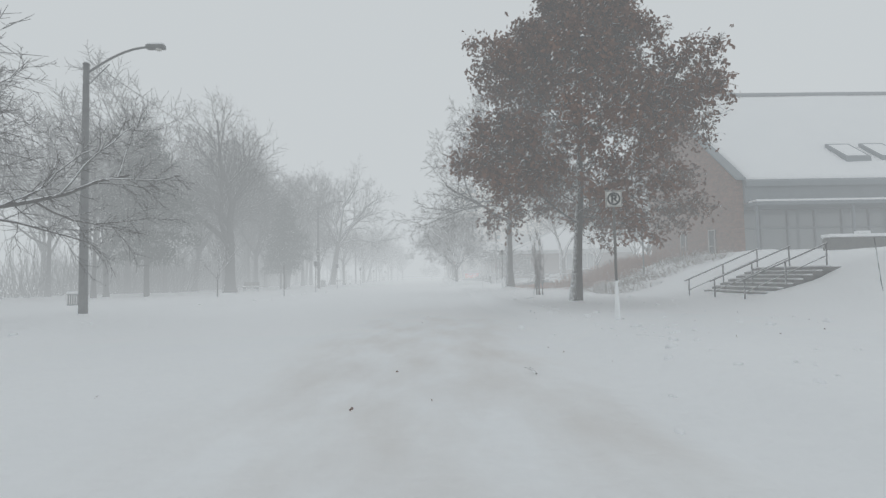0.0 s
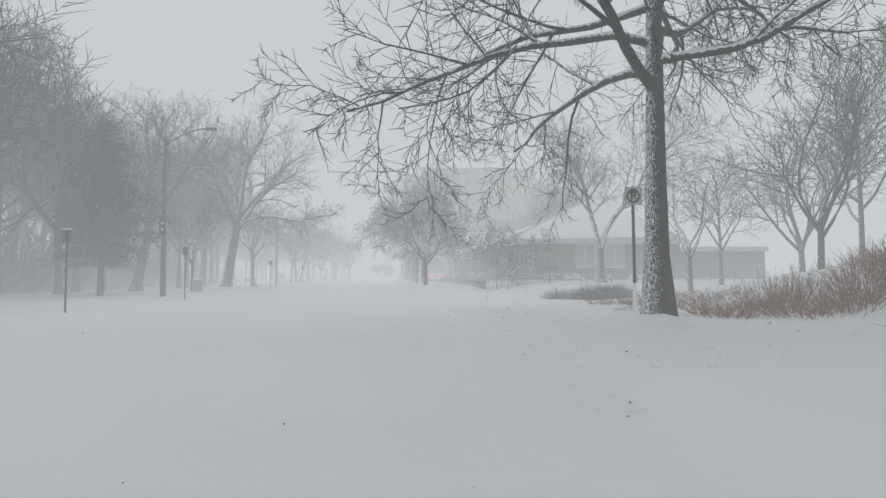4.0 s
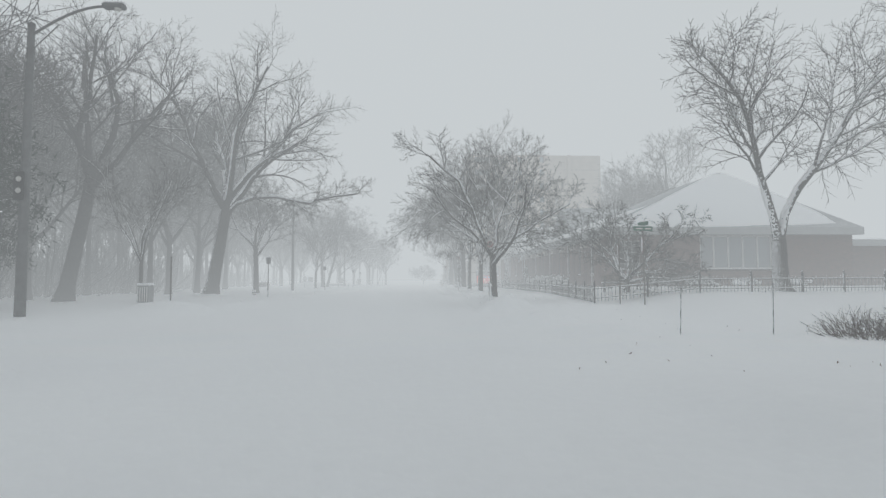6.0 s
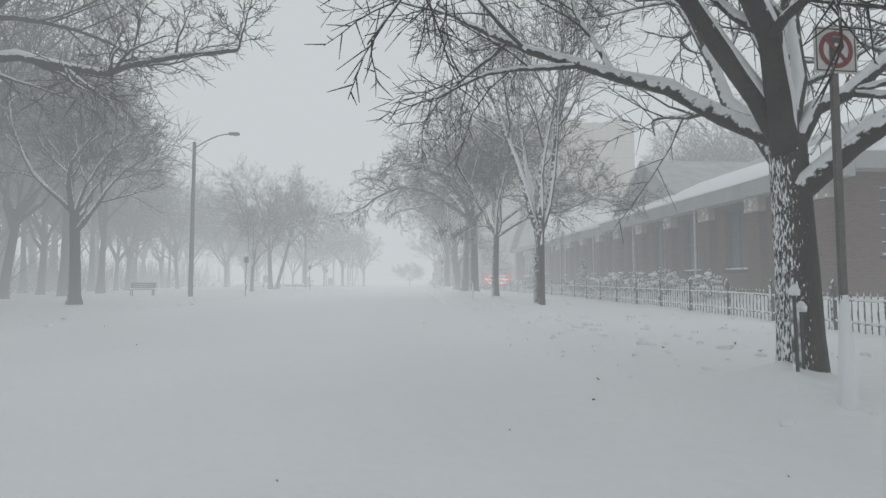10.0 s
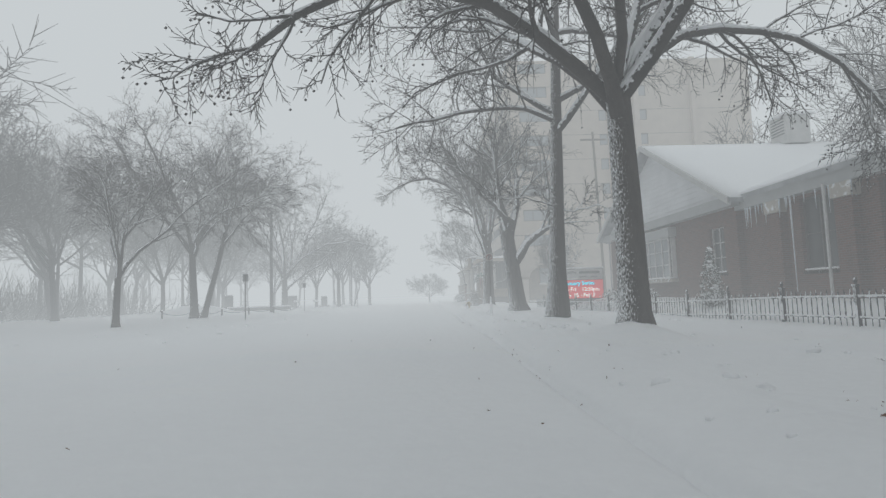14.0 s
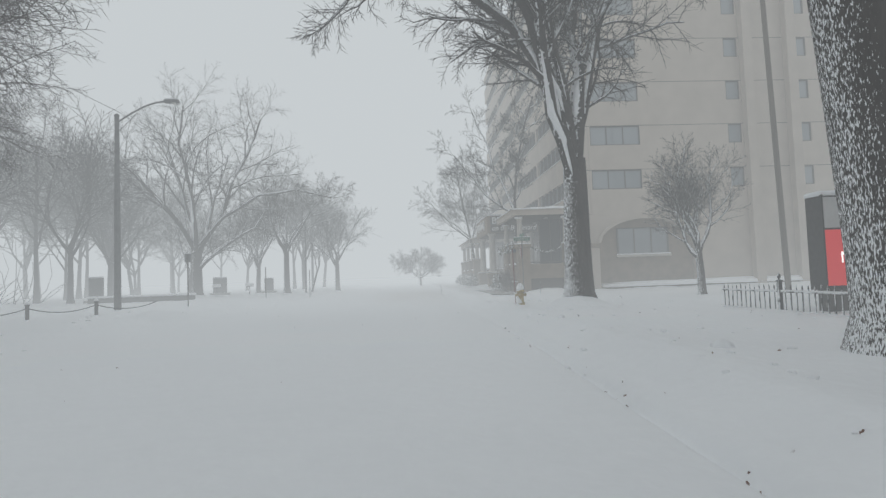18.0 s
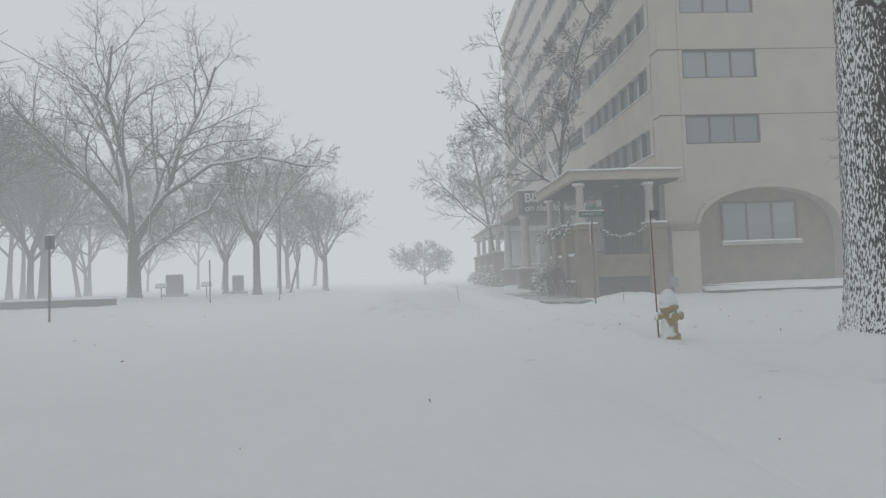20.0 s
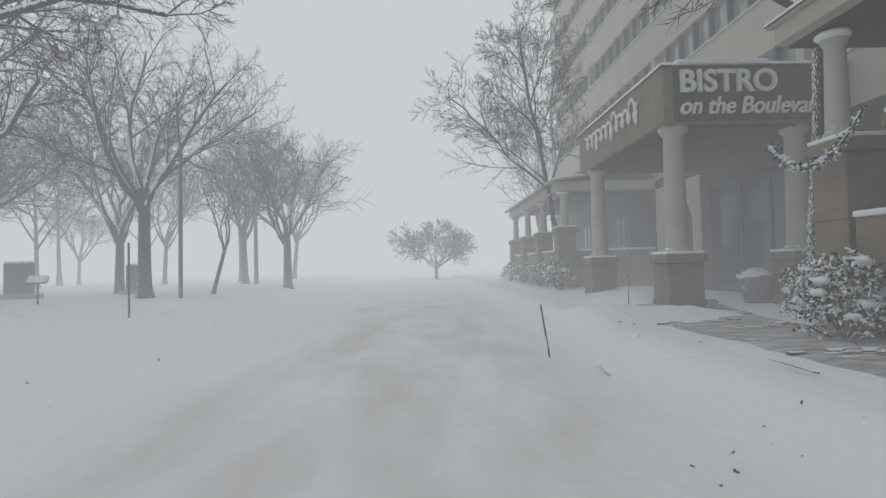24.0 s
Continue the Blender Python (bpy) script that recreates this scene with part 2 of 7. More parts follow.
LED_CYAN = glowing("led_cyan", (0.0, 0.72, 1.0), 1.0)


# ---- helpers ----
def thing(name, at, label, category, group="", rz=0.0, kind=""):
    ob = new(name)
    ob.empty_display_size = 0.2
    ob.matrix_basis = pose(*at, 0, 0, rz)
    return tagged(ob, label, category, group, kind)


def link(name, me, mat, parent=None, label=""):
    ob = new(name, me)
    if mat and not me.materials:
        me.materials.append(mat)
    ob.parent = parent
    if label:
        tagged(ob, label)
    return ob


def part(name, bm, mat, parent=None, label="", smooth=False):
    me = bpy.data.meshes.new(name)
    bm.to_mesh(me)
    bm.free()
    if smooth:
        me.polygons.foreach_set("use_smooth", [True] * len(me.polygons))
    return link(name, me, mat, parent, label)


def box(bm, x0, x1, y0, y1, z0, z1, bevel=0.0):
    made = bmesh.ops.create_cube(bm, size=1.0)["verts"]
    for v in made:
        v.co = ((x0 + x1) / 2 + v.co.x * (x1 - x0), (y0 + y1) / 2 + v.co.y * (y1 - y0), (z0 + z1) / 2 + v.co.z * (z1 - z0))
    if bevel:
        bmesh.ops.bevel(bm, geom=list({e for v in made for e in v.link_edges}), offset=bevel, segments=2, affect="EDGES", profile=0.6)
    return bm


def cube(x0, x1, y0, y1, z0, z1, bevel=0.0):
    return box(bmesh.new(), x0, x1, y0, y1, z0, z1, bevel)


def rod(bm, a, b, r0, r1=None, n=8, cap=True):
    a, b = Vector(a), Vector(b)
    made = bmesh.ops.create_cone(bm, cap_ends=cap, segments=n, radius1=r0, radius2=r0 if r1 is None else r1, depth=(b - a).length)["verts"]
    m = Matrix.Translation((a + b) / 2) @ (b - a).to_track_quat("Z", "Y").to_matrix().to_4x4()
    bmesh.ops.transform(bm, matrix=m, verts=made)
    return bm


def turned(profile, n=20):
    """A turned solid from (radius, height) pairs."""
    bm = bmesh.new()
    rings = [[bm.verts.new((r * math.cos(2 * math.pi * k / n), r * math.sin(2 * math.pi * k / n), z)) for k in range(n)] for r, z in profile]
    for lo, hi in zip(rings, rings[1:]):
        for k in range(n):
            bm.faces.new((lo[k], lo[(k + 1) % n], hi[(k + 1) % n], hi[k]))
    bm.faces.new(rings[0][::-1])
    bm.faces.new(rings[-1])
    return bm


def prism(points, y0, y1, axis="y"):
    """A flat outline of (a, z) pairs given depth along one axis."""
    bm = bmesh.new()
    lay = (lambda a, z, d: (a, d, z)) if axis == "y" else (lambda a, z, d: (d, a, z)) if axis == "x" else (lambda a, z, d: (a, z, d))
    lo, hi = [bm.verts.new(lay(a, z, y0)) for a, z in points], [bm.verts.new(lay(a, z, y1)) for a, z in points]
    bm.faces.new(lo)
    bm.faces.new(hi[::-1])
    for k in range(len(points)):
        j = (k + 1) % len(points)
        bm.faces.new((lo[j], lo[k], hi[k], hi[j]))
    bmesh.ops.recalc_face_normals(bm, faces=bm.faces)
    return bm


def writing(text, size, mat, parent, at, rx=90, rz=0, depth=0.004, align="CENTER", name="lettering", shear=0.0, squeeze=1.0, bold=0.0):
    cu = bpy.data.curves.new(name, "FONT")
    cu.body, cu.size, cu.extrude, cu.align_x, cu.align_y, cu.shear = text, size, depth, align, "CENTER", shear
    cu.offset = bold
    cu.materials.append(mat)
    ob = new(name, cu)
    ob.parent = parent
    ob.matrix_basis = pose(*at, rx, 0, rz) @ Matrix.Diagonal((squeeze, 1, 1, 1))
    return ob


def smooth01(v, a, b):
    t = np.clip((v - a) / (b - a), 0, 1)
    return t * t * (3 - 2 * t)


def ground_height(x, y):
    """Snow level: the road lies low, the verges a little higher, a bank rises before the first building."""
    x, y = np.asarray(x, float), np.asarray(y, float)
    side = 1 - 0.75 * smooth01(y, 50, 55) * (1 - smooth01(y, 66, 71)) - 0.55 * smooth01(y, 146, 149) * (1 - smooth01(y, 154, 156))
    h = 0.2 * smooth01(x, 3.3, 4.6) * side + 0.2 * smooth01(-x, 7.6, 9.5)
    h = h + 1.35 * smooth01(x, 10.5, 16.5) * (1 - smooth01(y, 46, 60)) * (0.8 + 0.2 * smooth01(y, 24, 30))
    h = h + 0.9 * smooth01(x, 13.5, 19) * (1 - smooth01(y, 34, 52))
    h = h + 0.6 * smooth01(x, 9.5, 14) * smooth01(y, 70, 76) * (1 - smooth01(y, 137, 146))
    h = h + (0.13 * np.exp(-((x - 3.9) / 0.45) ** 2) - 0.04 * np.exp(-((x - 2.95 + 0.12 * np.sin(y * 0.31)) / 0.3) ** 2) - 0.17 * np.exp(-((x - 2.92 + 0.1 * np.sin(y * 0.31)) / 0.10) ** 2) * smooth01(y, 96, 104) * (1 - smooth01(y, 136, 144))) * side
    ruts = np.exp(-((x - 1.25) / 0.3) ** 2) + np.exp(-((x + 0.35) / 0.3) ** 2)
    return h - 0.018 * ruts


PILES = [(4.1, 70.3, 1.5, 0.9, 0.42), (3.6, 64.0, 2.2, 1.2, 0.25), (-9.6, 70.0, 2.6, 1.2, 0.35), (-20.0, 150.0, 4.5, 2.2, 0.9), (6.1, 168.6, 1.6, 1.1, 0.3), (5.0, 165.2, 2.4, 1.2, 0.25),
         (-8.5, 146.0, 1.6, 0.9, 0.3), (8.5, 156.2, 1.5, 0.7, 0.25), (3.5, 70.6, 1.0, 0.45, 0.14), (4.6, 72.0, 1.6, 0.8, 0.16), (5.0, 61.0, 2.0, 1.0, 0.18), (4.6, 33.0, 1.2, 2.5, 0.12), (4.2, 112.0, 0.8, 3.0, 0.12), (17.0, 14.0, 5.0, 5.5, 0.6), (7.6, 172.0, 2.0, 1.5, 0.2)]
DRIFTS = [(6.1, 20.7, 0.8, 0.1), (6.85, 42.15, 0.9, 0.3), (5.36, 91.2, 0.9, 0.3), (5.31, 100.3, 0.8, 0.3), (5.6, 111.6, 1.2, 0.42), (5.75, 119.4, 1.1, 0.2), (6.4, 131.3, 1.2, 0.1), (5.9, 142.3, 1.2, 0.4), (4.5, 77.2, 0.8, 0.3), (-15.15, 88.5, 1.4, 0.3), (-17.9, 173.0, 1.5, 0.3)]


def gz(x, y):
    return float(ground_height(x, y))


def grid_mesh(name, xs, ys, zs, mat, **kw):
    me = bpy.data.meshes.new(name)
    nx, ny = len(xs), len(ys)
    gx, gy = np.meshgrid(xs, ys)
    co = np.stack([gx, gy, zs], -1).reshape(-1, 3)
    i = (np.arange(ny - 1)[:, None] * nx + np.arange(nx - 1)[None]).ravel()
    quads = np.stack([i, i + 1, i + 1 + nx, i + nx], -1)
    fill_mesh(me, co, quads)
    me.polygons.foreach_set("use_smooth", np.ones(len(quads), bool))
    me.materials.append(mat)
    return me


def fill_mesh(me, co, faces):
    """Vertices and equal-sided faces into a mesh, quickly."""
    k = faces.shape[1]
    me.vertices.add(len(co))
    me.vertices.foreach_set("co", np.ascontiguousarray(co, np.float32).ravel())
    me.loops.add(faces.size)
    me.loops.foreach_set("vertex_index", np.ascontiguousarray(faces, np.int32).ravel())
    me.polygons.add(len(faces))
    me.polygons.foreach_set("loop_start", np.arange(0, faces.size, k, dtype=np.int32))
    me.update(calc_edges=True)
    return me


# ---- ground ----
def ground_snow():
    """Trodden and drifted snow; in the driven lane the packed snow is thinner and darker."""
    m = material("street_snow", (0.91, 0.92, 0.93), 0.75, (0.83, 0.84, 0.855), 0.22, 5.0, 0.05)
    n, l = m.node_tree.nodes, m.node_tree.links
    b = n["Principled BSDF"]
    source = b.inputs["Base Color"].links[0].from_socket
    tc, sep = n.new("ShaderNodeTexCoord"), n.new("ShaderNodeSeparateXYZ")
    l.new(tc.outputs["Object"], sep.inputs[0])

    def ramp(socket, a, b2, c, d):
        m1, m2, pr = n.new("ShaderNodeMapRange"), n.new("ShaderNodeMapRange"), n.new("ShaderNodeMath")
        m1.interpolation_type = m2.interpolation_type = "SMOOTHSTEP"
        m1.inputs["From Min"].default_value, m1.inputs["From Max"].default_value = a, b2
        m2.inputs["From Min"].default_value, m2.inputs["From Max"].default_value = d, c
        pr.operation = "MULTIPLY"
        l.new(socket, m1.inputs["Value"])
        l.new(socket, m2.inputs["Value"])
        l.new(m1.outputs[0], pr.inputs[0])
        l.new(m2.outputs[0], pr.inputs[1])
        return pr.outputs[0]

    def times(a, c, k=None):
        x = n.new("ShaderNodeMath")
        x.operation = "MULTIPLY"
        l.new(a, x.inputs[0])
        if k is None:
            l.new(c, x.inputs[1])
        else:
            x.inputs[1].default_value = k
        return x.outputs[0]

    mp, nz = n.new("ShaderNodeMapping"), n.new("ShaderNodeTexNoise")
    mp.inputs["Scale"].default_value = (0.9, 0.3, 1)
    nz.inputs["Scale"].default_value, nz.inputs["Detail"].default_value = 1.1, 5
    l.new(tc.outputs["Object"], mp.inputs[0])
    l.new(mp.outputs[0], nz.inputs["Vector"])
    streak = n.new("ShaderNodeMapRange")
    streak.inputs["From Min"].default_value, streak.inputs["From Max"].default_value = 0.35, 0.75
    l.new(nz.outputs[0], streak.inputs["Value"])
    lane = ramp(sep.outputs["X"], -2.6, -0.6, 1.8, 3.2)
    spot = ramp(sep.outputs["Y"], 150.0, 158.0, 170.0, 184.0)
    first = ramp(sep.outputs["Y"], -4.0, 6.0, 12.0, 30.0)
    scoured = times(times(times(lane, spot), streak.outputs[0]), None, 0.75)
    packed = times(times(times(lane, first), streak.outputs[0]), None, 0.6)
    both = n.new("ShaderNodeMath")
    both.operation = "ADD"
    both.use_clamp = True
    l.new(scoured, both.inputs[0])
    l.new(packed, both.inputs[1])
    over = n.new("ShaderNodeMix")
    over.data_type = "RGBA"
    over.inputs[7].default_value = (0.62, 0.565, 0.52, 1)
    l.new(both.outputs[0], over.inputs[0])
    l.new(source, over.inputs[6])
    l.new(over.outputs[2], b.inputs["Base Color"])
    return m


def steps_of(*runs):
    out = [runs[0][0]]
    for a, b, d in runs:
        out += list(np.linspace(a, b, max(2, int(round((b - a) / d)) + 1))[1:])
    return np.array(out)


gxs = steps_of((-900, -120, 130), (-120, -30, 6), (-30, -9, 0.8), (-9, 1.5, 0.25), (1.5, 4.7, 0.08), (4.7, 16, 0.25), (16, 36, 1.0), (36, 120, 6), (120, 900, 130))
gys = steps_of((-300, -40, 40), (-40, -2, 2), (-2, 176, 0.45), (176, 240, 1.5), (240, 360, 12), (360, 1200, 140))
GX, GY = np.meshgrid(gxs, gys)
rng = np.random.default_rng(5)


def waves(x, y, scale, seed, n=9):
    """A soft random relief from sines of many headings."""
    r = np.random.default_rng(seed)
    total = np.zeros_like(x)
    for _ in range(n):
        a, f, ph = r.uniform(0, 2 * math.pi), r.uniform(0.6, 1.8) / scale, r.uniform(0, 6.28)
        total += np.sin((x * math.cos(a) + y * math.sin(a)) * f * 2 * math.pi + ph)
    return total / n


def relief(x, y):
    """Wind-packed ridges on the snow, flatter in the driven lane."""
    return (0.07 * waves(x, y * 0.5, 3.2, 1) + 0.035 * waves(x * 1.5, y, 1.1, 2)) * (0.3 + 0.7 * smooth01(np.abs(x + 2), 4.5, 6.5)) * (1 - smooth01(np.abs(x), 40, 100))


def surface(x, y):
    return ground_height(x, y) + relief(np.asarray(x, float), np.asarray(y, float))


GZ = surface(GX, GY)
for px_, py_, rx_, ry_, h_ in PILES + [(a - 0.1, b - 0.1, c, c, h) for a, b, c, h in DRIFTS]:
    q_ = np.clip(1 - ((GX - px_) / rx_) ** 2 - ((GY - py_) / ry_) ** 2, 0, 1)
    GZ = GZ + h_ * q_ ** 1.3 * (1 + 0.25 * waves(GX, GY, 0.8, int(abs(px_ * 10 + py_))))
floor_mesh = grid_mesh("ground", gxs, gys, GZ, ground_snow())
tagged(new("ground", floor_mesh), "deep wind-packed snow over the street and verges", "snow ground", kind="structure")


# ---- trees ----
def unit(v):
    return v / (np.linalg.norm(v) + 1e-9)


def turn_off(d, angle, around, r):
    """A heading that leaves d by angle, at the given roll round it."""
    side = unit(np.cross(d, (0.3, 0.1, 1.0) if abs(d[2]) < 0.9 else (1.0, 0.2, 0.1)))
    up = np.cross(side, d)
    return unit(d * math.cos(angle) + (side * math.cos(around) + up * math.sin(around)) * math.sin(angle))


POINTS = (9, 9, 7, 5, 2, 2)
SIDES = (14, 8, 5, 3, 3, 3)


def grow(out, r, p, d, length, radius, level, o):
    n = o.get("points", POINTS)[level]
    pts, ds = [p], [d]
    for _ in range(n - 1):
        d = unit(d + r.normal(0, o["wobble"][level] * (0.6 if level > 1 else 1.0), 3) + np.array((0, 0, o["lift"][level])))
        p = p + d * length / (n - 1)
        pts.append(p)
        ds.append(d)
    end = 0.74 if level == 0 and o["vase"] else o["end"][level]
    radii = radius * (1 - (1 - end) * np.linspace(0, 1, n) ** 0.8)
    if level == 0 and o.get("flare", 1.5) > 1:
        radii[0] *= o.get("flare", 1.5)
        radii[1] *= 1.06
    out[min(level, 5)].append((np.array(pts), radii))
    if level >= o["levels"] - 1:
        return
    lo, kids = o["from"][level], o["kids"][level]
    spin = r.uniform(0, 6.28)
    for k in range(kids):
        f = lo + (1 - lo) * (k + r.uniform(0.2, 0.8)) / kids if not (level == 0 and o["vase"]) else r.uniform(0.74, 1.0)
        i = min(n - 2, int(f * (n - 1)))
        g = f * (n - 1) - i
        q = pts[i] * (1 - g) + pts[i + 1] * g
        rr = radii[i] * (1 - g) + radii[i + 1] * g
        spin += 6.283 / kids + r.normal(0, 0.25) if level == 0 and o["vase"] else 2.4
        a = radians(o["angle"][level]) * r.uniform(0.75, 1.25)
        ratio = o["ratio"][level] * (1.25 - 0.6 * f if not (level == 0 and o["vase"]) else 1.0) * r.uniform(0.8, 1.2)
        ratio *= o.get("shape", lambda f: 1.0)(f) if level == 0 else 1.0
        grow(out, r, q, turn_off(ds[i], a, spin, r), length * ratio, max(o["thin"] * (0.78 if level == 3 else 1.0), min(rr * 0.9, rr * o["slim"][level])), level + 1, o)


def add_twigs(out, r, o):
    """The last order of twigs, all at once: on every run of the order before."""
    level = o["levels"] - 1
    runs = out[level]
    if not runs:
        return
    P, R = np.array([a for a, _ in runs]), np.array([b for _, b in runs])
    m, n = R.shape
    kids, lo, pts = o["kids"][level], o["from"][level], o.get("points", POINTS)[level + 1]
    length = np.linalg.norm(np.diff(P, axis=1), axis=2).sum(1)
    f = lo + (1 - lo) * (np.arange(kids)[None] + r.uniform(0.2, 0.8, (m, kids))) / kids
    i = np.minimum(n - 2, (f * (n - 1)).astype(int))
    g = (f * (n - 1) - i)[..., None]
    row = np.arange(m)[:, None]
    q = P[row, i] * (1 - g) + P[row, i + 1] * g
    rr = R[row, i] * (1 - g[..., 0]) + R[row, i + 1] * g[..., 0]
    d = P[row, i + 1] - P[row, i]
    d /= np.linalg.norm(d, axis=2, keepdims=True) + 1e-9
    side = np.cross(d, np.where(np.abs(d[..., 2:]) < 0.9, np.array((0.3, 0.1, 1.0)), np.array((1.0, 0.2, 0.1))))
    side /= np.linalg.norm(side, axis=2, keepdims=True) + 1e-9
    up = np.cross(side, d)
    spin = r.uniform(0, 6.28, (m, 1)) + 2.4 * np.arange(kids)[None]
    a = radians(o["angle"][level]) * r.uniform(0.75, 1.25, (m, kids))
    d = d * np.cos(a)[..., None] + (side * np.cos(spin)[..., None] + up * np.sin(spin)[..., None]) * np.sin(a)[..., None]
    L = (length[:, None] * o["ratio"][level] * (1.25 - 0.6 * f) * r.uniform(0.8, 1.2, (m, kids)))[..., None]
    rad = np.maximum(o["thin"] * (0.78 if level == 3 else 1.0), rr * o["slim"][level])
    run = [q]
    for _ in range(pts - 1):
        d = d + r.normal(0, 0.5 * o["wobble"][level + 1], d.shape) + np.array((0, 0, o["lift"][level + 1]))
        d = d / (np.linalg.norm(d, axis=2, keepdims=True) + 1e-9)
        run.append(run[-1] + d * L / (pts - 1))
    run = np.stack(run, 2).reshape(m * kids, pts, 3)
    taper = 1 - (1 - o["end"][level + 1]) * np.linspace(0, 1, pts) ** 0.8
    out[level + 1].extend(zip(run, rad.reshape(-1, 1) * taper))


def tubes_mesh(name, runs, sides, mat):
    """All runs of one kind (points, radii) as round tubes in one mesh."""
    me = bpy.data.meshes.new(name)
    if not runs:
        return me
    P, R = np.array([a for a, _ in runs]), np.array([b for _, b in runs])
    m, n = R.shape
    D = np.gradient(P, axis=1)
    D /= np.linalg.norm(D, axis=2, keepdims=True) + 1e-9
    ref = np.where(np.abs(D[..., 2:3]) > 0.9, np.array((1.0, 0, 0)), np.array((0, 0, 1.0)))
    S = np.cross(D, ref)
    S /= np.linalg.norm(S, axis=2, keepdims=True) + 1e-9
    U = np.cross(S, D)
    th = 2 * math.pi * np.arange(sides) / sides
    ring = S[:, :, None] * np.cos(th)[:, None] + U[:, :, None] * np.sin(th)[:, None]
    co = (P[:, :, None] + ring * R[:, :, None, None]).reshape(-1, 3)
    base = (np.arange(m)[:, None, None] * n + np.arange(n - 1)[None, :, None]) * sides
    k = np.arange(sides)[None, None]
    k2 = (k + 1) % sides
    quads = np.stack([base + k, base + k2, base + sides + k2, base + sides + k], -1).reshape(-1, 4)
    fill_mesh(me, co, quads)
    me.polygons.foreach_set("use_smooth", np.ones(len(quads), bool))
    me.materials.append(mat)
    return me


def join_runs(name, groups, mat):
    """Several kinds of runs in one mesh."""
    cos, quads, at = [], [], 0
    for runs, sides in groups:
        if not runs:
            continue
        tmp = tubes_mesh("tmp", runs, sides, mat)
        c = np.empty(len(tmp.vertices) * 3, np.float32)
        tmp.vertices.foreach_get("co", c)
        q = np.empty(len(tmp.polygons) * 4, np.int32)
        tmp.loops.foreach_get("vertex_index", q)
        cos.append(c.reshape(-1, 3))
        quads.append(q.reshape(-1, 4) + at)
        at += len(tmp.vertices)
        bpy.data.meshes.remove(tmp)
    me = bpy.data.meshes.new(name)
    if cos:
        fill_mesh(me, np.concatenate(cos), np.concatenate(quads))
        me.polygons.foreach_set("use_smooth", np.ones(len(me.polygons), bool))
    me.materials.append(mat)
    return me


def scatter_leaves(name, centres, r, mat, size, outline, droop=0.4):
    """Flat lobed leaves at many places, each turned its own way."""
    m, k = len(centres), len(outline)
    a, b = r.normal(size=(m, 3)), r.normal(size=(m, 3)) + np.array((0, 0, -droop))
    a /= np.linalg.norm(a, axis=1, keepdims=True)
    b -= a * (a * b).sum(1, keepdims=True)
    b /= np.linalg.norm(b, axis=1, keepdims=True)
    s = size * r.uniform(0.6, 1.3, (m, 1, 1))
    o = np.array(outline)
    co = centres[:, None] + s * (a[:, None] * o[None, :, :1] + b[:, None] * o[None, :, 1:2])
    co += np.cross(a, b)[:, None] * s * 0.25 * np.abs(o[None, :, :1])
    faces = np.arange(m * k).reshape(m, k)
    me = bpy.data.meshes.new(name)
    fill_mesh(me, co.reshape(-1, 3), faces)
    me.materials.append(mat)
    return me


OAK_LEAF = [(0, 0), (0.3, 0.3), (0.16, 0.5), (0.3, 0.78), (0, 1.1), (-0.3, 0.75), (-0.16, 0.45)]
SMALL_LEAF = [(0, 0), (0.28, 0.45), (0, 1.0), (-0.28, 0.45)]


def habit(levels=4, vase=False, kids=(8, 6, 5, 4, 3), angle=(50, 45, 45, 45, 40), ratio=(0.5, 0.5, 0.55, 0.55, 0.42), low=0.3, lift=(0.02, 0.06, 0.05, 0.03, 0.02),
          wobble=(0.010, 0.15, 0.22, 0.30, 0.34), slim=(0.70, 0.60, 0.56, 0.55, 0.5), thin=0.0125, end=(0.3, 0.28, 0.3, 0.4, 0.4, 0.6), flare=1.5, bare=0.3, **more):
    if levels == 4:
        kids, angle, ratio = (*kids[:2], kids[2] + 2, kids[3] + 3), (*angle[:3], 40), (*ratio[:3], 0.36)
    return dict(levels=levels, vase=vase, kids=kids, angle=angle, ratio=ratio, lift=lift, wobble=wobble, slim=slim, thin=thin, end=end, flare=flare,
                **{"from": (low, bare, 0.22, 0.15, 0.2)}, **more)


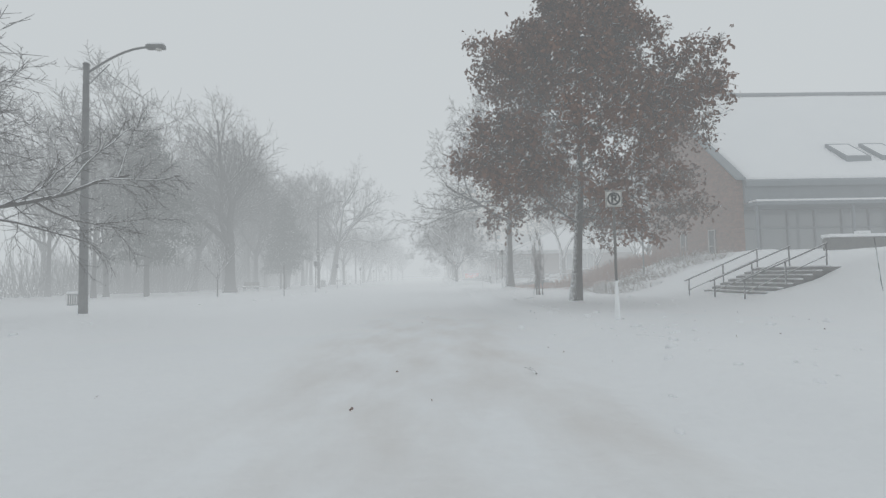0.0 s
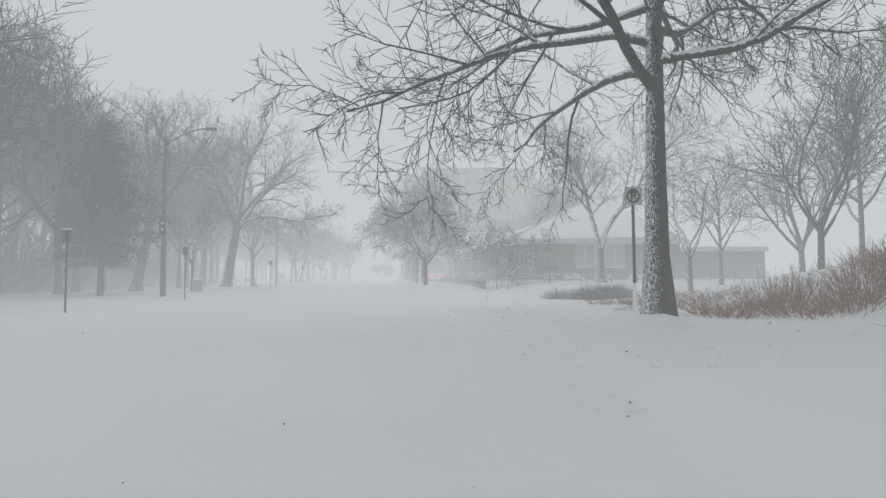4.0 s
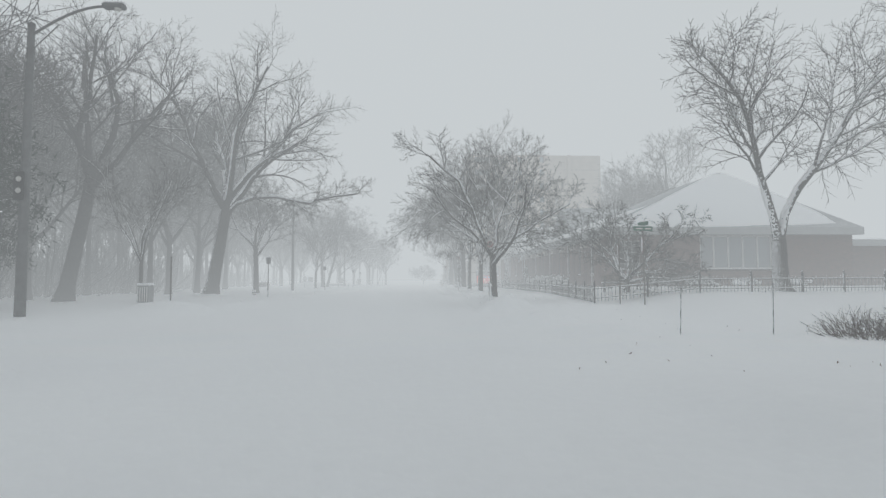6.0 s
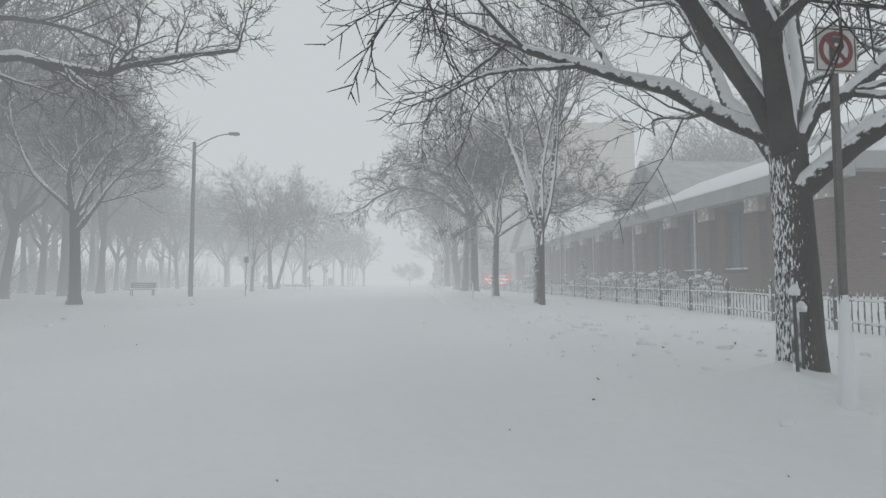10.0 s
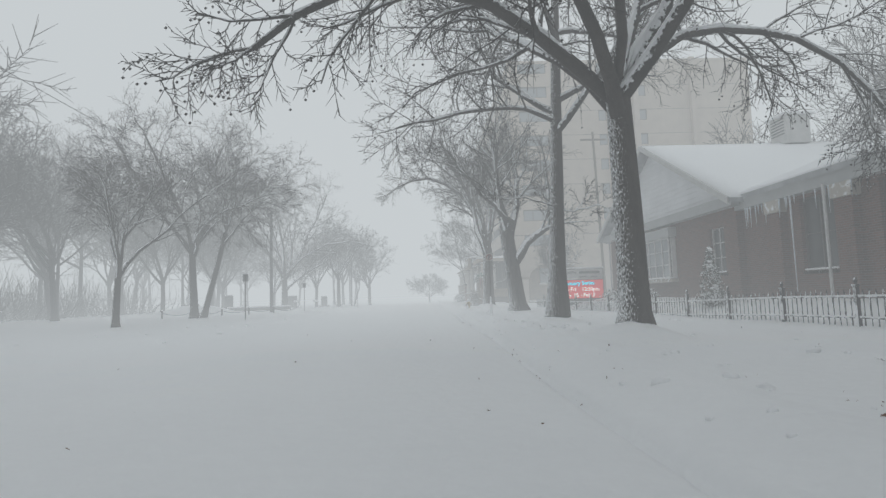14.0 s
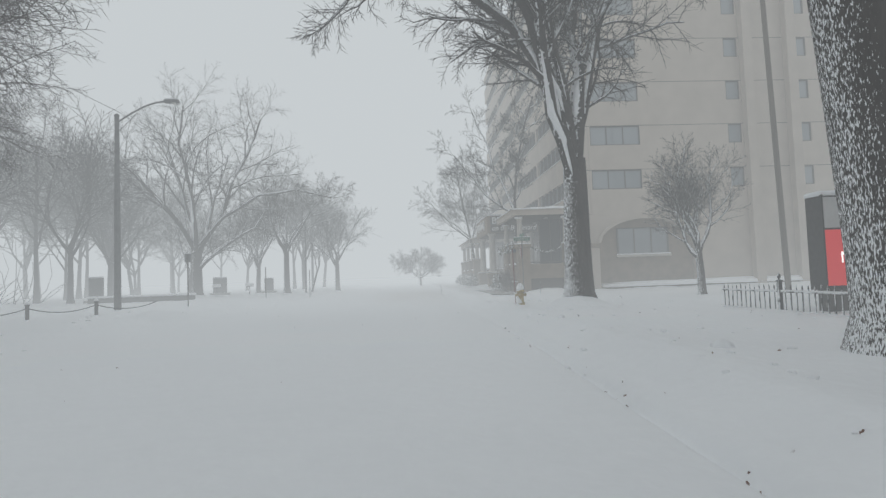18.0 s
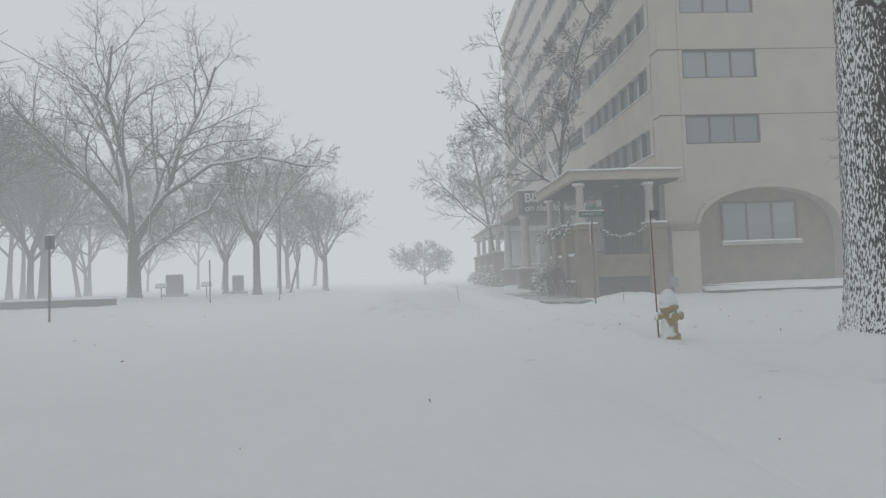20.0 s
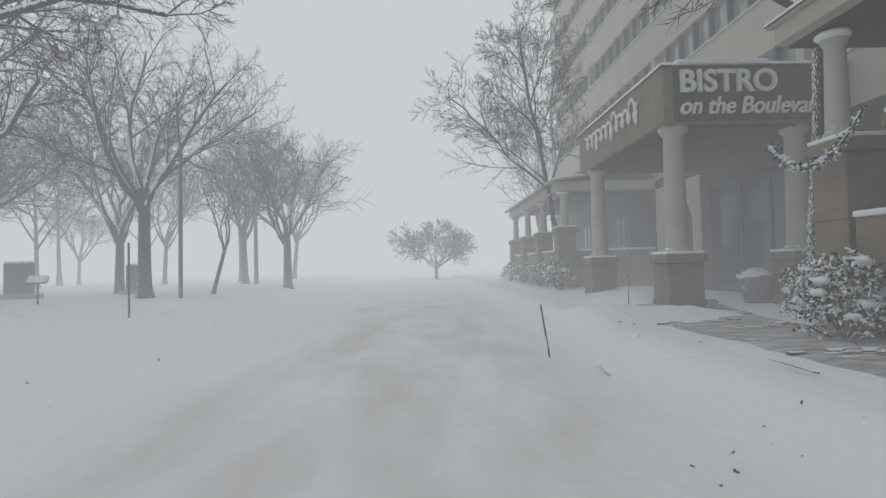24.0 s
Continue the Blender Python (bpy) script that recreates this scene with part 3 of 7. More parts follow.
def tree_kind(seed, length, radius, o, lean=(0, 0), extra=()):
    """Meshes of one tree: trunk, limbs and crown of twigs. extra: limbs of their own as (points, radius)."""
    o = dict(o)
    for _ in range(4 if "height" in o else 0):
        trial = [[] for _ in range(6)]
        grow(trial, np.random.default_rng(seed), np.zeros(3), unit(np.array((lean[0], lean[1], 1.0))), length, radius, 0, {**o, "levels": min(3, o["levels"])})
        add_twigs(trial, np.random.default_rng(seed), {**o, "levels": min(3, o["levels"])})
        p = np.concatenate([a for runs in trial for a, _ in runs])
        high, wide = p[:, 2].max(), np.quantile(np.linalg.norm(p[:, :2], axis=1), 0.97)
        if o["vase"]:
            reach = math.hypot(o["height"] - length, o["width"]) / math.hypot(max(0.5, high - length), wide)
            o["ratio"] = (o["ratio"][0] * reach, *o["ratio"][1:])
            want, has = math.atan2(o["width"], o["height"] - length), math.atan2(wide, max(0.5, high - length))
            o["angle"] = (min(75, max(8, o["angle"][0] * (want / has) ** 1.2)), *o["angle"][1:])
        else:
            o["ratio"] = (o["ratio"][0] * o["width"] / wide, *o["ratio"][1:])
    r = np.random.default_rng(seed)
    out = [[] for _ in range(6)]
    grow(out, r, np.zeros(3) - np.array((0, 0, 0.15)), unit(np.array((lean[0], lean[1], 1.0))), length, radius, 0, o)
    for pts, rad in extra:
        pts = np.array(pts, float)
        stem = out[0][0][0]
        foot = np.array([np.interp(pts[0][2], stem[:, 2], stem[:, k]) for k in range(2)])
        pts[:, :2] += foot - pts[0][:2]
        t = np.linspace(0, len(pts) - 1, POINTS[1])
        run = np.stack([np.interp(t, np.arange(len(pts)), pts[:, k]) for k in range(3)], -1)
        run += r.normal(0, 0.05, run.shape)
        rr = rad * (1 - 0.62 * np.linspace(0, 1, len(run)))
        out[1].append((run, rr))
        for i in range(2, len(run)):
            for _ in range(1 if rad < 0.06 else 2 if i > 3 or rad < 0.19 else 0):
                d = unit(run[i] - run[i - 1])
                grow(out, r, run[i], turn_off(d, radians(50) * r.uniform(0.6, 1.2), r.uniform(0, 6.28), r), min(3.0, 0.46 * float(np.linalg.norm(run[-1] - run[0]))) * (1.2 - 0.6 * i / len(run)) * r.uniform(0.7, 1.1), rr[i] * 0.5, 2, o)
    add_twigs(out, r, o)
    return out


def laid_snow(out):
    """Ridges of packed snow on the upper windward side of limbs, broken here and there."""
    r = np.random.default_rng(5)
    blown = np.array((-0.42, -0.62, 0.80))
    groups = []
    for level, sides, share in ((1, 6, 1.0), (2, 4, 0.7)):
        runs = []
        for pts, rad in out[level]:
            if r.uniform() > share:
                continue
            d = np.gradient(pts, axis=0)
            d /= np.linalg.norm(d, axis=1, keepdims=True) + 1e-9
            side = blown - d * (d @ blown)[:, None]
            flat = np.linalg.norm(side, axis=1)
            side /= flat[:, None] + 1e-9
            full = np.clip(r.normal(0.56, 0.2, len(rad)), 0.05, 0.9) * np.clip(flat * 1.7 - 0.12, 0.05, 1.0)
            full[0], full[-1] = full[0] * 0.9, 0.05
            runs.append((pts + side * (rad * 0.66 + 0.004)[:, None], (rad + 0.004) * full))
        groups.append((runs, sides))
    return join_runs("snow", groups, SNOW)


def tree_parts(out, bark, twig):
    made = [("trunk", tubes_mesh("trunk", out[0], SIDES[0], bark)), ("branchwork", join_runs("branchwork", [(out[1], SIDES[1]), (out[2], SIDES[2] if bark is BARK else 4)], LIMB if bark is BARK else bark)),
            ("crown", join_runs("crown", [(out[3], SIDES[3]), (out[4], SIDES[4]), (out[5], SIDES[5])], twig))]
    return made + ([("snow", laid_snow(out))] if bark is BARK else [])


LOOSE = {"snow": "packed snow lying along the limbs", "seed_clusters": "hanging round seed balls", "leaves": "dry brown lobed leaves", "needles": "dark needles dusted with snow"}


def plant(parts, name, at, label, category="tree", group="", rz=0.0, size=1.0):
    ob = thing(name, at, label, category, group, rz)
    ob.scale = (size, size, size)
    for pn, me in parts:
        if len(me.vertices):
            p = link(pn, me, None, ob)
            if pn in LOOSE:
                tagged(p, LOOSE[pn], kind="stuff")
    return ob


def kind_of(seed, length, radius, o, lean=(0, 0), extra=(), bark=None, twig=None, size=None):
    if size:
        o = {**o, "height": size[0], "width": size[1]}
    return tree_parts(tree_kind(seed, length, radius, o, lean, extra), bark or BARK, twig or TWIG)


# habits
ROUND = habit(vase=True, kids=(7, 8, 7, 6, 3), angle=(32, 40, 45, 45, 40), ratio=(1.75, 0.5, 0.5, 0.5, 0.5), lift=(0, 0.07, 0.06, 0.04, 0.02))
UPRIGHT = habit(vase=True, kids=(6, 8, 7, 6, 3), angle=(22, 38, 42, 45, 40), ratio=(1.6, 0.45, 0.5, 0.5, 0.5), lift=(0, 0.06, 0.06, 0.04, 0.02))
LEADER = habit(kids=(22, 8, 7, 5, 3), angle=(68, 45, 48, 48, 40), ratio=(0.42, 0.48, 0.5, 0.52, 0.5), low=0.3, lift=(0.02, 0.03, 0.03, 0.01, 0.0))
SPARSE = habit(levels=3, vase=True, kids=(4, 6, 6, 5), angle=(28, 42, 45, 45), ratio=(1.5, 0.5, 0.55, 0.5), thin=0.014)
SPREAD = habit(vase=True, kids=(6, 9, 7, 6, 3), angle=(42, 42, 45, 48, 45), ratio=(2.3, 0.48, 0.5, 0.5, 0.5), lift=(0, 0.03, 0.02, 0.0, -0.02))
FAR = habit(levels=3, points=(9, 7, 5, 2), kids=(12, 9, 10, 4), angle=(45, 42, 45, 45), ratio=(0.5, 0.5, 0.5, 0.45), low=0.28, thin=0.028, lift=(0.02, 0.07, 0.05, 0.03))
FAR_VASE = habit(levels=3, points=(9, 7, 5, 2), vase=True, kids=(7, 10, 10, 5), angle=(28, 38, 45, 45), ratio=(1.7, 0.5, 0.5, 0.45), thin=0.028)

ROW = "street trees along the verge"

# the oak that keeps its brown leaves
oak_out = tree_kind(11, 12.4, 0.2, habit(slim=(0.28, 0.5, 0.5, 0.5, 0.5), kids=(36, 8, 6, 4, 3), angle=(76, 45, 45, 45, 40), ratio=(0.40, 0.45, 0.5, 0.5, 0.5), low=0.25, lift=(0.02, 0.015, 0.02, 0.0, 0.0), wobble=(0.03, 0.10, 0.2, 0.3, 0.34),
                                          shape=lambda f: (0.46 + 1.3 * f if f < 0.5 else 1.7 - 1.15 * f), height=12.8, width=5.0), lean=(0.09, 0.0))
orng = np.random.default_rng(3)
tips = np.concatenate([a[1:] for a, _ in oak_out[2]] + [a for a, _ in oak_out[3]] + [a for a, _ in oak_out[4]])
pick = orng.choice(len(tips), 54000)
oak_leaves = scatter_leaves("leaves", tips[pick] + orng.normal(0, 0.13, (54000, 3)), orng, LEAF, 0.17, OAK_LEAF, 0.8)
oak = plant(tree_parts(oak_out, BARK, TWIG)[:3] + [("leaves", oak_leaves)], "oak_tree", (6.11, 20.7, gz(6.1, 20.7)), "oak tree still full of dry brown leaves on the snowy verge", "tree", ROW)

# bare trees on the east verge
SYCAMORE = tree_kind(27, 5.9, 0.37, habit(height=15.5, width=8.5, thin=0.014, vase=True, kids=(4, 12, 9, 6, 3), angle=(30, 46, 50, 50, 45), ratio=(1.25, 0.5, 0.5, 0.46, 0.42), lift=(0, 0.03, -0.02, -0.08, -0.12), wobble=(0.005, 0.16, 0.24, 0.3, 0.34), bare=0.35), extra=(
    [((0, 0, 5.4), (-1.5, -0.5, 6.5), (-3.2, -0.8, 7.5), (-5.0, -1.0, 7.9), (-6.7, -1.2, 7.3), (-7.9, -1.3, 6.2)), 0.18], [((0, 0, 5.6), (0.9, -0.5, 7.4), (1.9, -0.8, 9.6), (3.4, -1.1, 11.4), (5.0, -1.3, 12.6)), 0.2],
    [((0, 0, 5.8), (1.5, 0.8, 7.2), (3.3, 1.0, 7.7), (5.0, 0.9, 7.4), (6.4, 0.8, 6.4), (7.2, 0.8, 5.2)), 0.13], [((0, 0, 5.6), (-0.4, -1.4, 7.4), (-1.5, -3.0, 8.8), (-3.4, -4.4, 9.2), (-5.2, -5.2, 8.4)), 0.13]))
balls_at = np.array([a[-1] for a, _ in SYCAMORE[4]])
brng = np.random.default_rng(9)
balls_at = balls_at[brng.choice(len(balls_at), 2200)] - np.array((0, 0, 0.09))
OCT = np.array([(1, 0, 0), (-1, 0, 0), (0, 1, 0), (0, -1, 0), (0, 0, 1), (0, 0, -1)], float) * 0.036
OCT_F = np.array([(0, 2, 4), (2, 1, 4), (1, 3, 4), (3, 0, 4), (2, 0, 5), (1, 2, 5), (3, 1, 5), (0, 3, 5)])
balls = bpy.data.meshes.new("seed_balls")
fill_mesh(balls, (balls_at[:, None] + OCT[None]).reshape(-1, 3), (np.arange(len(balls_at))[:, None, None] * 6 + OCT_F[None]).reshape(-1, 3))
balls.materials.append(TWIG)

def facing(out):
    """The turn that lays a forked tree's first limb along x."""
    d = out[1][0][0][-1] - out[1][0][0][0]
    return -math.degrees(math.atan2(d[1], d[0]))


FORKED = tree_kind(22, 3.0, 0.44, habit(vase=True, kids=(2, 18, 10, 6, 3), angle=(20, 44, 46, 46, 40), ratio=(4.0, 0.42, 0.5, 0.5, 0.5), lift=(0, 0.01, 0.0, -0.02, -0.04), wobble=(0.03, 0.10, 0.2, 0.3, 0.34), thin=0.018,
                                        slim=(0.72, 0.55, 0.55, 0.55, 0.5), height=19.0, width=9.5))
VERGE = tree_kind(25, 3.75, 0.21, habit(bare=0.34, vase=True, kids=(4, 10, 8, 6, 3), angle=(24, 40, 45, 45, 40), ratio=(1.5, 0.5, 0.5, 0.5, 0.5), lift=(0, 0.03, 0.03, 0.0, -0.02), thin=0.015, height=12, width=4.2), extra=(
    [((0, 0, 3.5), (-0.9, -0.2, 5.0), (-2.0, -0.4, 7.2), (-2.9, -0.5, 9.4)), 0.10], [((0, 0, 3.5), (1.5, -0.3, 4.35), (3.4, -0.5, 4.8), (5.2, -0.6, 5.3), (6.4, -0.6, 5.3)), 0.09],
    [((0, 0, 3.9), (1.6, 0.6, 5.2), (3.4, 0.8, 6.3), (4.8, 0.8, 7.0)), 0.08], [((0, 0, 3.7), (-0.7, -0.4, 4.0), (-1.7, -0.6, 3.9), (-2.4, -0.6, 3.6)), 0.045]))
ARCHED = habit(bare=0.5, slim=(0.8, 0.6, 0.56, 0.55, 0.5), vase=True, kids=(6, 10, 8, 6, 3), angle=(20, 40, 45, 48, 45), ratio=(1.9, 0.5, 0.5, 0.5, 0.5), lift=(0, 0.0, 0.0, -0.04, -0.06), wobble=(0.010, 0.14, 0.22, 0.3, 0.34))
BARE = [
    (kind_of(21, 13.5, 0.30, habit(kids=(24, 9, 7, 5, 3), angle=(76, 45, 48, 48, 40), ratio=(0.42, 0.48, 0.5, 0.52, 0.42), low=0.4, lift=(0.03, 0.02, 0.0, -0.03, -0.05), wobble=(0.012, 0.13, 0.2, 0.3, 0.34), thin=0.014,
                                   shape=lambda f: 1.1 if f > 0.5 else 1.3), lean=(0.0, 0), size=(15, 7.0))[:3], 6.85, 42.15, 0, 1.0, "tall bare shade tree with level side branches"),
    (tree_parts(FORKED, BARK, TWIG), 19.25, 74.8, facing(FORKED), 1.0, "bare forked tree with snow in its crotch behind the picket fence"),
    (kind_of(23, 2.7, 0.23, habit(vase=True, kids=(5, 8, 7, 5, 3), angle=(34, 40, 45, 45, 40), ratio=(1.75, 0.5, 0.5, 0.5, 0.5), lift=(0, 0.04, 0.03, 0.0, 0.0), thin=0.012, wobble=(0.012, 0.15, 0.22, 0.3, 0.34), bare=0.34), extra=(
        [((0, 0, 2.3), (-0.7, -0.2, 3.4), (-1.3, -0.3, 4.9), (-2.3, -0.4, 6.4), (-3.9, -0.5, 7.6)), 0.14], [((0, 0, 2.4), (0.7, -0.2, 3.1), (1.9, -0.4, 3.9), (3.4, -0.5, 4.8), (4.9, -0.5, 5.5)), 0.10],
        [((0, 0, 2.6), (0.5, 0.2, 4.4), (1.4, 0.3, 6.4), (2.2, 0.3, 8.2)), 0.12]), size=(10.4, 5.0)), 4.5, 77.2, 20, 1.0, "bare round-headed tree with snow-lined limbs"),
    (kind_of(24, 3.1, 0.23, habit(bare=0.4, slim=(0.8, 0.6, 0.56, 0.55, 0.5), vase=True, kids=(5, 9, 7, 6, 3), angle=(18, 38, 42, 45, 40), ratio=(1.6, 0.45, 0.5, 0.5, 0.42), lift=(0, 0.05, 0.05, 0.03, 0.02), wobble=(0.006, 0.06, 0.2, 0.3, 0.34)), size=(13, 3.6)), 5.36, 91.2, 40, 1.0, "rough-barked bare tree with four upright limbs and plastered snow"),
    (tree_parts(VERGE, BARK, TWIG), 5.31, 100.3, 0, 1.0, "bare street tree with one long level limb lined with snow"),
    (tree_parts(SYCAMORE, BARK, TWIG) + [("seed_clusters", balls)], 5.6, 111.6, 0, 1.0, "large bare sycamore hung with round seed balls"),
    (kind_of(28, 16.0, 0.34, habit(kids=(12, 7, 6, 5, 3), angle=(58, 45, 48, 48, 40), ratio=(0.36, 0.48, 0.5, 0.5, 0.5), low=0.42, lift=(0.02, 0.04, 0.03, 0.01, 0.0), wobble=(0.004, 0.15, 0.22, 0.3, 0.34)), lean=(0.05, 0), extra=(
        [((0, 0, 4.3), (-1.2, -0.4, 4.5), (-2.6, -0.5, 4.5)), 0.028], [((0, 0, 4.0), (1.0, -0.5, 4.1), (2.2, -0.9, 4.0)), 0.028], [((0, 0, 7.6), (-1.6, -0.5, 7.9), (-4.0, -0.9, 7.6), (-6.0, -1.1, 7.0)), 0.1]), size=(17, 5.5)), 5.75, 119.4, 0, 1.0, "straight bare tree with furrowed bark, snow at its foot"),
    (kind_of(29, 5.3, 0.51, habit(bare=0.4, vase=True, kids=(3, 9, 7, 6, 3), angle=(20, 42, 45, 45, 40), ratio=(2.0, 0.48, 0.5, 0.5, 0.42), lift=(0, 0.05, 0.05, 0.03, 0.02), wobble=(0.012, 0.12, 0.22, 0.3, 0.34)), extra=(
        [((0.1, 0, 2.7), (0.75, -0.35, 3.7), (1.2, -0.5, 4.35), (1.9, -0.55, 4.6), (2.45, -0.55, 5.0), (2.35, -0.5, 6.4), (2.25, -0.4, 8.8)), 0.27], [((0.1, 0, 4.6), (0.3, -0.5, 5.2), (-0.7, -0.8, 6.2), (-1.9, -1.1, 7.4), (-3.4, -1.3, 9.2)), 0.2]), lean=(-0.1, 0), size=(15, 4.5)), 6.4, 131.3, 0, 1.0, "thick old bare tree with an elbowed limb by the sign"),
    (kind_of(30, 4.9, 0.48, ARCHED, extra=([((0, 0, 4.6), (-0.5, 0, 6.2), (-1.2, -0.2, 8.2), (-2.8, -0.5, 9.8), (-5.2, -0.8, 10.4), (-7.0, -1.0, 9.7)), 0.22], [((0, 0, 4.8), (0.5, 0, 6.5), (0.9, -0.2, 9.0), (2.0, -0.4, 11.0), (4.0, -0.6, 12.0)), 0.15],
                                      [((0, 0, 4.9), (-0.3, -0.3, 7.0), (-0.9, -0.8, 9.6), (-2.6, -1.2, 11.6), (-5.0, -1.6, 12.4)), 0.15]), size=(17, 4.0)), 5.9, 142.3, 0, 1.0, "stout bare tree with upright snow-lined limbs"),
    (kind_of(31, 2.2, 0.19, habit(bare=0.2, thin=0.009, vase=True, kids=(6, 10, 8, 6, 3), angle=(46, 44, 45, 45, 40), ratio=(1.1, 0.5, 0.5, 0.5, 0.5), lift=(0, 0.05, 0.06, 0.05, 0.02)), size=(7.5, 2.9)), 13.2, 148.3, 0, 1.0, "small round bare ornamental tree on the snowy lawn"),
    (kind_of(32, 0.9, 0.20, habit(vase=True, kids=(8, 10, 8, 6, 3), angle=(55, 45, 48, 50, 45), ratio=(3.2, 0.42, 0.5, 0.5, 0.5), lift=(0, 0.04, 0.02, 0.0, 0.0), thin=0.014), size=(6.4, 4.0)), 12.26, 77.9, 0, 1.0, "low dense crabapple tree behind the fence"),
    (kind_of(33, 14.0, 0.17, habit(kids=(13, 7, 6, 5, 3), angle=(38, 40, 45, 45, 40), ratio=(0.34, 0.5, 0.5, 0.5, 0.5), low=0.45, wobble=(0.10, 0.15, 0.2, 0.24, 0.25), lift=(0.03, 0.04, 0.03, 0.02, 0)), lean=(-0.12, -0.03), extra=(
        [((0, 0, 5.3), (-0.9, -0.1, 5.9), (-2.0, -0.2, 6.6), (-3.0, -0.3, 8.0), (-4.2, -0.4, 9.6)), 0.10], [((0, 0, 5.6), (-0.5, 0.2, 7.0), (-1.4, 0.3, 8.8), (-1.8, 0.4, 10.8), (-2.8, 0.5, 13.0)), 0.11]), size=(15, 4.4)), 8.45, 164.6, 0, 1.0, "slender crooked bare tree of several stems between the porches"),
    (kind_of(34, 11.5, 0.16, habit(kids=(14, 7, 6, 5, 3), angle=(42, 42, 45, 45, 40), ratio=(0.42, 0.5, 0.5, 0.5, 0.5), low=0.38, lift=(0.05, 0.05, 0.03, 0.02, 0), wobble=(0.06, 0.15, 0.2, 0.24, 0.25)), lean=(-0.24, -0.1), extra=(
        [((0, 0, 4.2), (0.4, 0.2, 6.0), (0.2, 0.4, 8.2), (0.7, 0.5, 10.6)), 0.09], [((0, 0, 4.6), (-1.6, -0.3, 5.8), (-3.0, -0.5, 7.4), (-4.4, -0.6, 8.6)), 0.08]), size=(13, 4.2)), 7.3, 179.5, 0, 1.0, "leaning bare tree in front of the hotel porch"),
    (kind_of(35, 1.5, 0.2, habit(vase=True, kids=(10, 9, 7, 5, 3), angle=(42, 42, 48, 45, 40), ratio=(2.2, 0.42, 0.5, 0.45, 0.4), thin=0.022), size=(7.0, 4.4)), 1.7, 206.0, 0, 1.0, "low broad bare tree on the snowy median"),
    (kind_of(36, 3.0, 0.2, SPARSE, size=(9, 4)), 20.5, 63.5, 0, 1.0, "bare forked tree beyond the brush"),
]
for parts, x, y, rz, size, label in BARE:
    plant(parts, "bare_tree", (x, y, gz(x, y)), label, "tree", ROW if x < 7 and y > 30 else "", rz, size)

